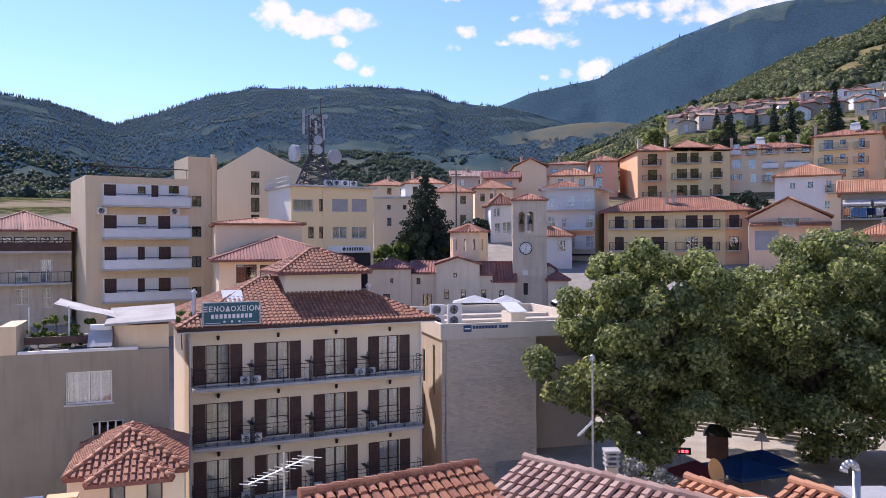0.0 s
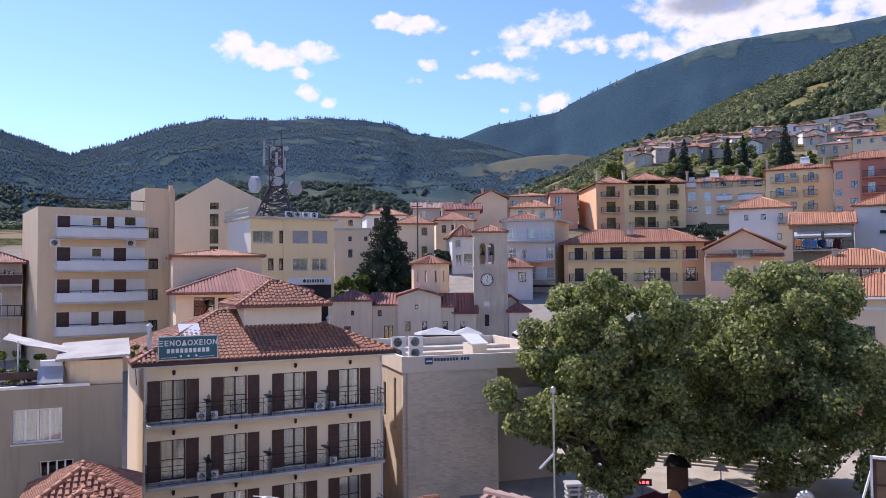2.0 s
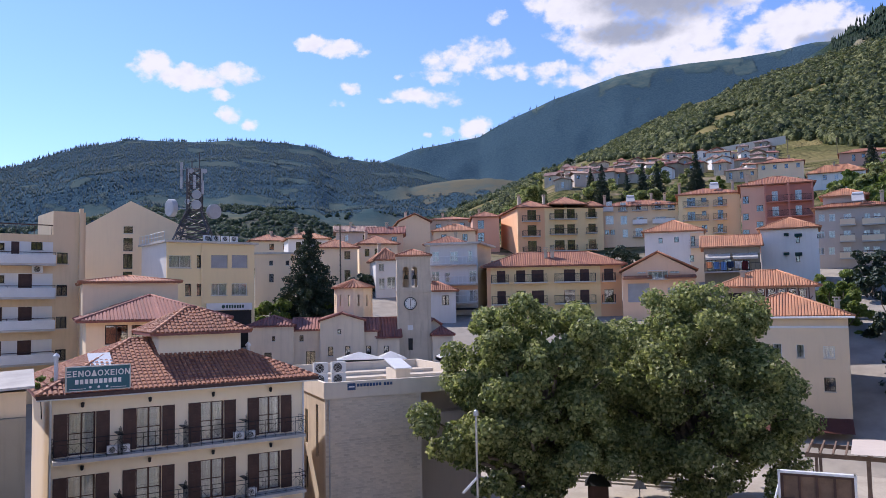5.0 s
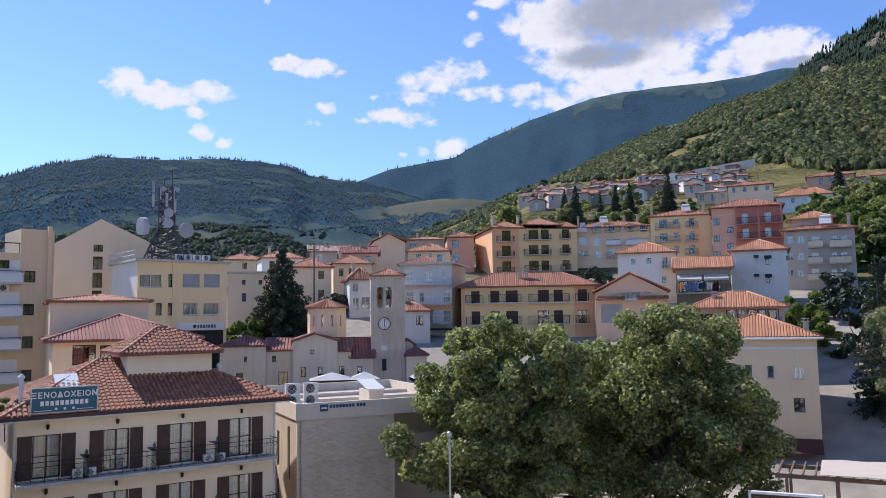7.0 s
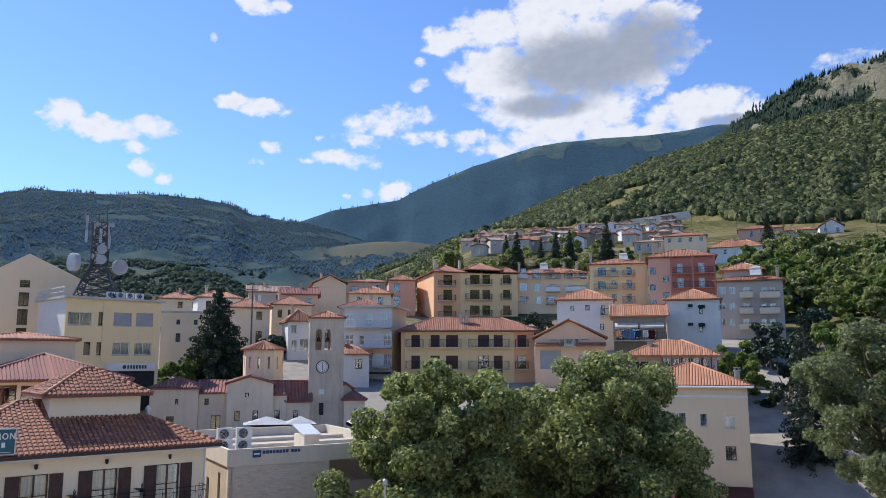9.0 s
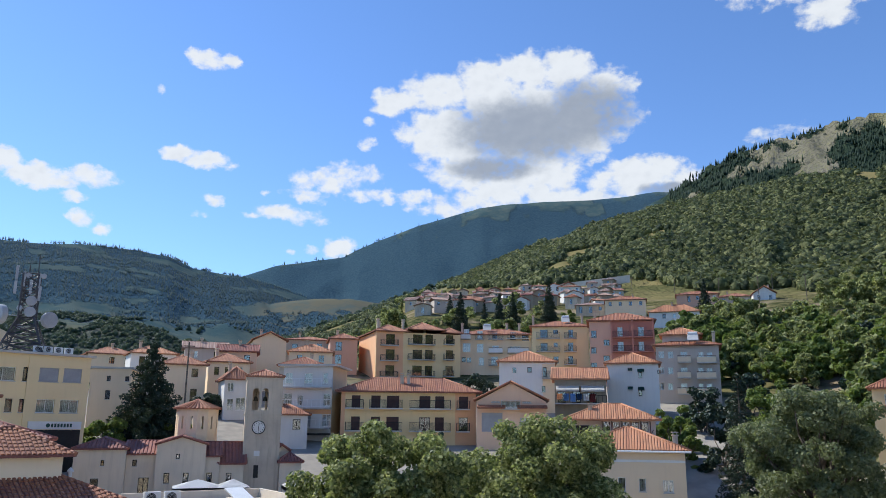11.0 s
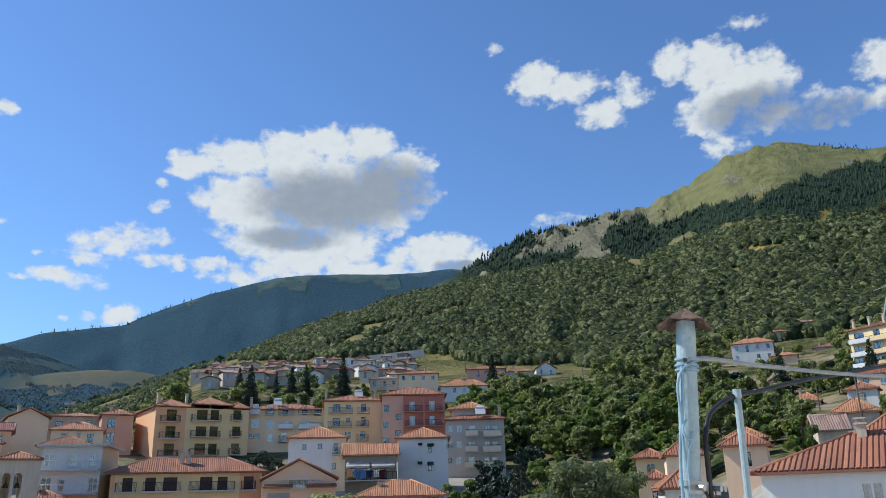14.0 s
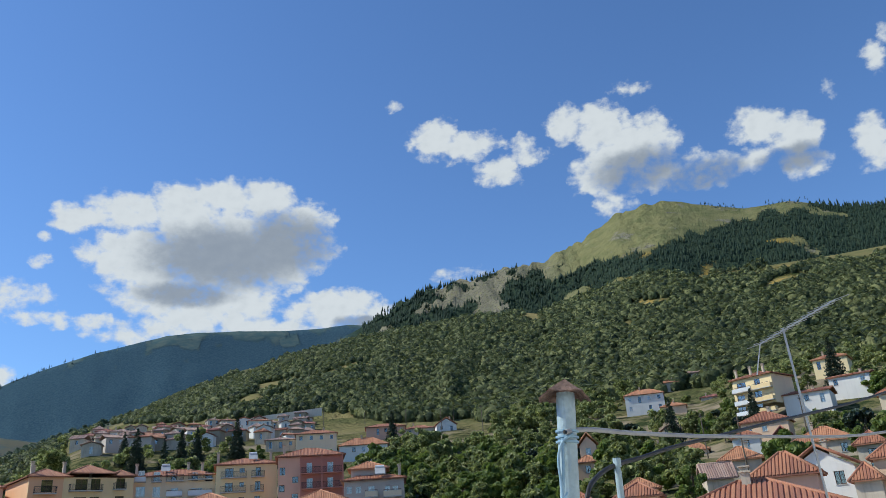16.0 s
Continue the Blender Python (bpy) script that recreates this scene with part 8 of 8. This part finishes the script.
bm = bmesh.new()
box(bm, -0.35, 0.45, -0.3, 0.4, -8.0, 0.55)
part("case", bm, SHUTTER_GREY, sh)
bm = bmesh.new()
box(bm, -0.45, 0.55, -0.4, 0.5, 0.553, 0.62)
part("lid", bm, SHUTTER_GREY, sh)

# television antenna on a mast in front of the hotel
an = thing("tv_antenna", "white television antenna on a thin mast", "antenna", pose(-2.24, 10.77, 10.0))
bm = bmesh.new()
beam(bm, (0, 0, -10), (0, 0, 0.62), 0.016, 6)
part("mast_tube", bm, STEEL, an)
bm = bmesh.new()
beam(bm, (-0.48, -0.1, 0.2), (0.34, 0.1, 0.53), 0.011, 5)
part("boom", bm, METAL_WHITE, an)
for i in range(11):
    t = i / 10
    bm = bmesh.new()
    c = Vector((-0.48, -0.1, 0.2)).lerp(Vector((0.34, 0.1, 0.53)), t)
    ln = 0.13 + 0.05 * t
    beam(bm, c + Vector((-ln, 0.3 * ln, 0)), c + Vector((ln, -0.3 * ln, 0)), 0.006, 4)
    part("element", bm, METAL_WHITE, an)

# ---- service pole and cables ----
pole = thing("service_pole", "chipped pale blue steel pole with a rusty tin cap", "pole", pose(3.024, 2.085, 13.2, 3.6, 3.0, 0))
bm = bmesh.new()
lathe(bm, [(0.041, -9.0), (0.041, 1.36), (0.039, 1.4)], 20)
part("tube", bm, POLE_BLUE, pole, smooth=False)
bm = bmesh.new()
n = 14
rim = []
for i in range(n):
    a = 6.28319 * i / n
    k = 0.108 + 0.018 * math.sin(3 * a)
    rim.append(bm.verts.new((k * math.cos(a), k * math.sin(a), 1.385 + 0.02 * math.sin(2 * a + 0.6) - 0.012 * math.cos(5 * a))))
top = bm.verts.new((0, 0, 1.46))
for i in range(n):
    bm.faces.new((rim[i], rim[(i + 1) % n], top))
bmesh.ops.subdivide_edges(bm, edges=bm.edges[:], cuts=2, use_grid_fill=True)
for v in bm.verts:
    v.co.z += 0.008 * noise.noise(v.co * 40)
bmesh.ops.solidify(bm, geom=bm.faces[:], thickness=0.007)
part("cap", bm, RUST, pole, "flaking tin rain cap")
for z in (1.19, 1.21, 1.235):
    bm = bmesh.new()
    lathe(bm, [(0.0435, z - 0.006), (0.05, z - 0.004), (0.05, z + 0.004), (0.0435, z + 0.006)], 20)
    part("cable_band", bm, CABLE_BLUE, pole)
for z in (0.73, 0.62):
    bm = bmesh.new()
    lathe(bm, [(0.0435, z - 0.014), (0.049, z - 0.012), (0.049, z + 0.012), (0.0435, z + 0.014)], 20)
    part("clamp_band", bm, POLE_BLUE, pole)
bm = bmesh.new()
box(bm, -0.07, 0.12, -0.052, -0.044, 0.69, 0.74)
part("clamp_plate", bm, STEEL, pole)
for x in (-0.03, 0.075, 0.1):
    bm = bmesh.new()
    beam(bm, (x, -0.09, 0.715), (x, -0.04, 0.715), 0.012, 6)
    part("bolt", bm, STEEL, pole)


def cable(name, label, pts, r, material, parent=None, sides=8):
    """A cable through points, rounded between them."""
    cu = bpy.data.curves.new(name, "CURVE")
    cu.dimensions, cu.bevel_depth, cu.bevel_resolution, cu.resolution_u = "3D", r, 2, 10
    sp = cu.splines.new("BEZIER")
    sp.bezier_points.add(len(pts) - 1)
    for bp, p in zip(sp.bezier_points, pts):
        bp.co, bp.handle_left_type, bp.handle_right_type = p, "AUTO", "AUTO"
    tmp = bpy.data.objects.new(name, cu)
    me = bpy.data.meshes.new_from_object(tmp)
    me.materials.append(material)
    me.shade_smooth()
    if parent:
        return part(name, me, None, parent)
    return tagged(part(name, me, None), label, "cable")


cable("pole_cable", "", [(-0.055, -0.02, 1.2), (-0.058, -0.02, 1.05), (-0.068, -0.01, 0.9), (-0.072, -0.015, 0.7), (-0.05, -0.035, 0.5), (-0.045, -0.04, 0.2), (-0.05, -0.04, -1.0)], 0.007, CABLE_BLUE, pole)
cable("pole_cable", "", [(-0.02, -0.05, 1.22), (-0.06, -0.02, 1.18), (-0.07, -0.02, 0.98), (-0.06, -0.03, 0.8), (-0.045, -0.05, 0.66), (0.0, -0.06, 0.4), (0.03, -0.05, 0.1), (0.03, -0.05, -1.0)], 0.006, CABLE_BLUE, pole)
cable("pole_cable", "", [(-0.05, -0.03, 0.98), (-0.075, -0.03, 0.94), (-0.06, -0.05, 0.9), (-0.04, -0.05, 0.93), (-0.055, -0.04, 0.86), (-0.05, -0.04, 0.6)], 0.005, CABLE_BLUE, pole)
cable("pole_cable", "", [(0.02, -0.055, 0.7), (0.07, -0.07, 0.6), (0.12, -0.06, 0.45), (0.2, -0.05, 0.25), (0.3, 0.0, 0.1)], 0.006, RUBBER, pole)
cable("pole_cable", "", [(0.08, -0.05, 0.72), (0.13, -0.05, 0.55), (0.22, -0.05, 0.35), (0.26, -0.05, -0.4)], 0.005, RUST, pole)
cable("overhead_cable", "thick grey service cable leaving the pole", [(3.03, 1.97, 14.42), (3.12, 1.98, 14.435), (3.6, 2.03, 14.45), (5.04, 2.27, 14.53), (8.01, 2.45, 14.72), (14.0, 2.7, 15.6)], 0.011, CABLE_GREY)
cable("overhead_cable", "black cable that loops up from the pole", [(3.14, 2.0, 13.5), (3.12, 1.99, 14.0), (3.15, 2.0, 14.14), (3.32, 2.06, 14.25), (3.8, 2.12, 14.36), (5.03, 2.28, 14.56), (8.03, 2.37, 15.06), (14.0, 2.6, 16.4)], 0.011, RUBBER)
st = thing("pole_strut", "thin pale blue steel tube beside the pole", "pole", pose(3.44, 2.08, 13.0, 0, 3.0, 0))
bm = bmesh.new()
lathe(bm, [(0.016, -9.0), (0.016, 1.28), (0.012, 1.3), (0.019, 1.3), (0.019, 1.34)], 12)
part("tube", bm, POLE_BLUE, st)

an = thing("rooftop_antenna", "large television antenna on a tall leaning mast", "antenna", pose(8.7, 3.4, 14.2, 0, -3.0, 0))
bm = bmesh.new()
beam(bm, (0, 0, -9), (0, 0, 1.8), 0.012, 6)
part("mast_tube", bm, STEEL, an)
bm = bmesh.new()
beam(bm, (-0.08, 0.25, 1.68), (0.15, -0.55, 1.98), 0.008, 5), beam(bm, (-0.08, 0.25, 1.68), (-0.1, 0.36, 1.36), 0.007, 5)
part("boom", bm, STEEL, an)
for i in range(12):
    bm = bmesh.new()
    c = Vector((-0.08, 0.25, 1.68)).lerp(Vector((0.15, -0.55, 1.98)), i / 11)
    beam(bm, c + Vector((-0.03, 0.14, -0.02)), c + Vector((0.03, -0.14, 0.02)), 0.003, 4)
    part("element", bm, STEEL, an)

# ---- the square ----
lamp = thing("street_pole", "thin metal pole with a small arm", "pole", pose(6.45, 33.4, 0.0))
bm = bmesh.new()
beam(bm, (0, 0, -2), (0, 0, 8.45), 0.05, 8)
part("post", bm, STEEL, lamp)
bm = bmesh.new()
lathe(bm, [(0.03, 0), (0.12, 0.05), (0.1, 0.25), (0.03, 0.3)], 10, (0, 0, 8.45))
part("head", bm, STEEL, lamp)
bm = bmesh.new()
beam(bm, (0, -0.03, 5.85), (-0.62, 0.05, 5.2), 0.06, 6)
part("arm", bm, METAL_WHITE, lamp)
stairs = thing("stone_steps", "pale stone steps beside the plane trees", "steps", pose(18.8, 55.0, 0.0, 0, 0, -30))
for i in range(7):
    bm = bmesh.new()
    box(bm, -1.5, 6.0, 0.45 * i, 0.45 * i + 0.6, -0.5, 0.17 * (i + 1))
    part("step", bm, PAVING, stairs)
pav = thing("paved_square", "pale paved square under the trees", "pavement", pose(0, 0, 0), kind="structure")
bm = bmesh.new()
for bi in range(26):
    for ri in range(6):
        q = [spot(4 + 1.6 * (bi + dx), 40 + 4.2 * (ri + dr)) for dx, dr in ((0, 0), (1, 0), (1, 1), (0, 1))]
        vv = [bm.verts.new((p.x, p.y, max(land(math.degrees(math.atan2(p.x, p.y)), p.length), 0.0) + 0.05)) for p in q]
        bm.faces.new(vv[::-1])
bmesh.ops.remove_doubles(bm, verts=bm.verts[:], dist=0.01)
part("paving", bm, PAVING, pav)
kiosk = thing("kiosk", "dark roofed wooden kiosk on the square", "kiosk", pose(16.5, 48.4, 0.0, 0, 0, -20))
bm = bmesh.new()
box(bm, 0, 1.3, 0, 1.2, 0, 1.5)
part("body", bm, BROWN, kiosk)
bm = bmesh.new()
v = [bm.verts.new(p) for p in ((-0.2, -0.2, 1.5), (1.5, -0.2, 1.5), (1.5, 1.4, 1.5), (-0.2, 1.4, 1.5), (0.2, 0.6, 2.1), (1.1, 0.6, 2.1))]
for f in ((0, 1, 5, 4), (2, 3, 4, 5), (1, 2, 5), (3, 0, 4), (3, 2, 1, 0)):
    bm.faces.new([v[i] for i in f])
part("roof", bm, IRON, kiosk)
for nm, lab, x, y, z, w, m in (("parasol", "large blue canvas parasol on the square", 16.0, 41.1, 0.0, 1.6, BLUE), ("parasol", "dark red canvas parasol on the square", 13.2, 40.5, 0.0, 1.0, RED_CLOTH), ("parasol", "blue canvas parasol beside the kiosk", 17.6, 42.6, 0.0, 1.3, BLUE)):
    ps = thing(nm, lab, "parasol", pose(x, y, z, 0, 0, 20), "parasols")
    bm = bmesh.new()
    beam(bm, (0, 0, 0), (0, 0, 2.2), 0.03, 6)
    part("post", bm, STEEL, ps)
    bm = bmesh.new()
    rim = [bm.verts.new((w * sx, w * sy, 1.55)) for sx, sy in ((-1, -1), (0, -1.02), (1, -1), (1.02, 0), (1, 1), (0, 1.02), (-1, 1), (-1.02, 0))]
    low = [bm.verts.new((v.co.x, v.co.y, 1.38)) for v in rim]
    tip = bm.verts.new((0, 0, 2.15))
    for i in range(8):
        bm.faces.new((rim[i], rim[(i + 1) % 8], tip)), bm.faces.new((low[i], low[(i + 1) % 8], rim[(i + 1) % 8], rim[i]))
    bmesh.ops.solidify(bm, geom=bm.faces[:], thickness=0.02)
    part("canopy", bm, m, ps)
led = thing("display_sign", "small black sign with red lit bars", "sign", pose(12.97, 42.05, 0.0, 0, 0, -15))
bm = bmesh.new()
box(bm, -0.5, 0.5, -0.06, 0.06, 2.05, 2.4)
part("case", bm, IRON, led)
bm = bmesh.new()
beam(bm, (0, 0, 0), (0, 0, 2.05), 0.05, 6)
part("post", bm, STEEL, led)
for i, (x0, x1) in enumerate(((-0.25, -0.1), (-0.02, 0.14), (0.2, 0.36))):
    bm = bmesh.new()
    box(bm, x0, x1, -0.075, -0.063, 2.14, 2.3)
    part("lit_bar", bm, RED_LED, led)
for x, y in ((19.0, 46.0),):
    sgn = thing("road_sign", "triangular road sign seen from behind", "sign", pose(x, y, 0.0, 0, 0, -20))
    bm = bmesh.new()
    beam(bm, (0, 0, 0), (0, 0, 1.9), 0.035, 6)
    part("post", bm, STEEL, sgn)
    bm = bmesh.new()
    v = [bm.verts.new(p) for p in ((-0.45, 0, 1.7), (0.45, 0, 1.7), (0, 0, 2.45), (-0.45, 0.03, 1.7), (0.45, 0.03, 1.7), (0, 0.03, 2.45))]
    for f in ((0, 1, 2), (5, 4, 3), (0, 3, 4, 1), (1, 4, 5, 2), (2, 5, 3, 0)):
        bm.faces.new([v[i] for i in f])
    part("plate", bm, STEEL, sgn)

bb = thing("billboard", "back of a wooden billboard with a white frame", "billboard", pose(15.81, 25.55, 0.0, 0, 0, -34))
bm = bmesh.new()
box(bm, 0, 2.3, 0, 0.06, 5.4, 7.3)
part("board", bm, TIMBER, bb)
for i in range(5):
    bm = bmesh.new()
    box(bm, 0.02 + 0.55 * i, 0.1 + 0.55 * i, -0.06, -0.003, 5.4, 7.3)
    part("upright", bm, BROWN, bb)
for z in (5.5, 6.4, 7.22):
    bm = bmesh.new()
    box(bm, 0, 2.3, -0.1, -0.063, z, z + 0.07)
    part("batten", bm, BROWN, bb)
bm = bmesh.new()
for a in ((-0.06, 2.36, -0.1, 0.1, 7.3, 7.38), (-0.08, -0.003, -0.1, 0.1, -1, 7.38), (2.303, 2.38, -0.1, 0.1, -1, 7.38)):
    box(bm, *a)
beam(bm, (-0.05, 0, 6.9), (-0.7, -0.6, 4.5), 0.04, 6)
part("frame_bars", bm, METAL_WHITE, bb)
pg = thing("pergola", "weathered timber pergola with a canvas sheet", "pergola", pose(23.5, 34.9, 2.0, 0, 0, -38))
for x in (0, 2.2, 4.4, 6.6):
    for y in (0, 2.6):
        bm = bmesh.new()
        box(bm, x - 0.07, x + 0.07, y - 0.07, y + 0.07, -2.5, 3.6)
        part("post", bm, TIMBER, pg)
for y in (0, 2.6):
    bm = bmesh.new()
    box(bm, -0.5, 7.1, y - 0.06, y + 0.06, 3.603, 3.8)
    part("beam", bm, TIMBER, pg)
for i in range(14):
    bm = bmesh.new()
    box(bm, -0.4 + 0.55 * i, -0.32 + 0.55 * i, -0.5, 3.1, 3.803, 3.93)
    part("rafter", bm, TIMBER, pg)
bm = bmesh.new()
v = [bm.verts.new(p) for p in ((1.5, -0.4, 3.95), (7.2, -0.5, 3.99), (7.2, 3.0, 4.2), (1.5, 2.9, 4.1))]
bm.faces.new(v)
bmesh.ops.subdivide_edges(bm, edges=bm.edges[:], cuts=5, use_grid_fill=True)
for q in bm.verts:
    q.co.z += 0.05 * noise.noise(q.co * 1.3)
bmesh.ops.solidify(bm, geom=bm.faces[:], thickness=0.02)
part("canvas", bm, P_GREY, pg, "grey canvas sheet")
for x, y, w in ((3.0, 73.9, 2.1), (6.0, 73.8, 1.4), (11.5, 73.1, 1.1)):
    tn = thing("market_tent", "white pop-up tent beside the church", "tent", pose(x, y, land(math.degrees(math.atan2(x, y)), math.hypot(x, y))), "market tents")
    h = 8.1 - tn.location.z
    bm = bmesh.new()
    rim = [bm.verts.new((w * sx, 1.5 * sy, h)) for sx, sy in ((-1, -1), (1, -1), (1, 1), (-1, 1))]
    low = [bm.verts.new((v.co.x, v.co.y, h - 0.3)) for v in rim]
    tp = bm.verts.new((0, 0, h + 0.65))
    for i in range(4):
        bm.faces.new((rim[i], rim[(i + 1) % 4], tp)), bm.faces.new((low[i], low[(i + 1) % 4], rim[(i + 1) % 4], rim[i]))
    bmesh.ops.solidify(bm, geom=bm.faces[:], thickness=0.02)
    part("canopy", bm, TENT, tn)
    for sx in (-1, 1):
        for sy in (-1, 1):
            bm = bmesh.new()
            beam(bm, (sx * (w - 0.05), sy * 1.45, -1), (sx * (w - 0.05), sy * 1.45, h), 0.03, 6)
            part("tent_leg", bm, STEEL, tn)

# road wall and poles on the hillside
rw = thing("road_wall", "long pale retaining wall of the hillside road", "wall", Matrix())
k = 24
for i in range(k):
    b0, b1 = 25.5 + 7.4 * i / k, 25.5 + 7.4 * (i + 1) / k
    bm = bmesh.new()
    p = [spot(b0, 380 - 0.4 * i), spot(b1, 380 - 0.4 * (i + 1))]
    e = [EYE + 380 * math.tan(radians(curve(b_, [(25.5, 9.75), (29, 10.15), (32.9, 10.4)]))) for b_ in (b0, b1)]
    hh = 1.7 if i > 15 else 0.4
    o = [(q + q.normalized() * dd) for dd in (0, 0.5) for q in p]
    vv = [bm.verts.new((o[j].x, o[j].y, e[j % 2] - dz)) for dz in (hh + 2, 0) for j in (0, 1, 3, 2)]
    for f in ((3, 2, 1, 0), (4, 5, 6, 7), (0, 1, 5, 4), (1, 2, 6, 5), (2, 3, 7, 6), (3, 0, 4, 7)):
        bm.faces.new([vv[j] for j in f])
    part("wall_panel", bm, P_BEIGE, rw)
for b, r, tall in ((41.6, 262, 9), (44.6, 262, 9), (1.0, 105, 11), (36.0, 330, 7), (39.0, 330, 7), (42.5, 330, 7), (33.0, 350, 7), (60.0, 150, 8), (66.5, 140, 9), (62.4, 110, 8)):
    q = spot(b, r)
    up = thing("utility_pole", "tarred wooden utility pole on the slope", "pole", pose(q.x, q.y, land(b, r)), "utility poles")
    bm = bmesh.new()
    beam(bm, (0, 0, -1), (0, 0, tall), 0.13, 8, 0.09)
    part("post", bm, BARK, up)
    bm = bmesh.new()
    box(bm, -0.7, 0.7, -0.05, 0.05, tall - 0.6, tall - 0.48)
    part("cross_arm", bm, BARK, up)
for x, m, lab in ((-13.6, BLUE, "dark blue storage box beside the house"), (-12.6, P_ORANGE, "orange storage box beside the house")):
    bx = thing("storage_box", lab, "box", pose(x, 24.9 if x < -13 else 25.3, 5.0, 0, 0, 18))
    bm = bmesh.new()
    box(bm, -0.45, 0.45, 0, 0.5, -9.0, 0.2)
    part("body", bm, m, bx)
    bm = bmesh.new()
    box(bm, -0.48, 0.48, -0.03, 0.53, 0.203, 0.27)
    part("lid", bm, m, bx)

# bricks of the bank's front, nearest courses as single pieces
brick = bmesh.new()
box(brick, 0, 0.36, -0.03, -0.003, 0, 0.115)
BRICK = data("brick", brick, BRICKS)
for i in range(17):
    for j in range(17):
        u, z = 0.02 + 0.363 * (i - 0.5 * (j % 2)), 5.3 + 0.144 * j
        if 0 <= u <= 5.78:
            part("brick", BRICK, None, bank, m=pose(u, -0.002 * ((i * 7 + j * 3) % 5), z))
bm = bmesh.new()
for j in range(40):
    for i in range(17):
        u, z = 0.02 + 0.363 * (i - 0.5 * (j % 2)), 5.3 - 0.144 * (j + 1)
        if 0 <= u <= 5.78:
            o = -0.002 * ((i * 7 + j * 3) % 5)
            box(bm, u, u + 0.36, -0.03 + o, -0.003, z, z + 0.115)
tagged(part("bricks", bm, BRICKS, bank), kind="stuff")

# stand-in for the balcony's house, behind the viewer: unseen, added to bounce sunlight
bm = bmesh.new()
box(bm, -44, 40, -9, -3.2, -4, 18)
tagged(new("wall_south", data("wall_south", bm, P_WHITE)), "unseen white wall added to bounce sunlight", "wall", kind="structure")
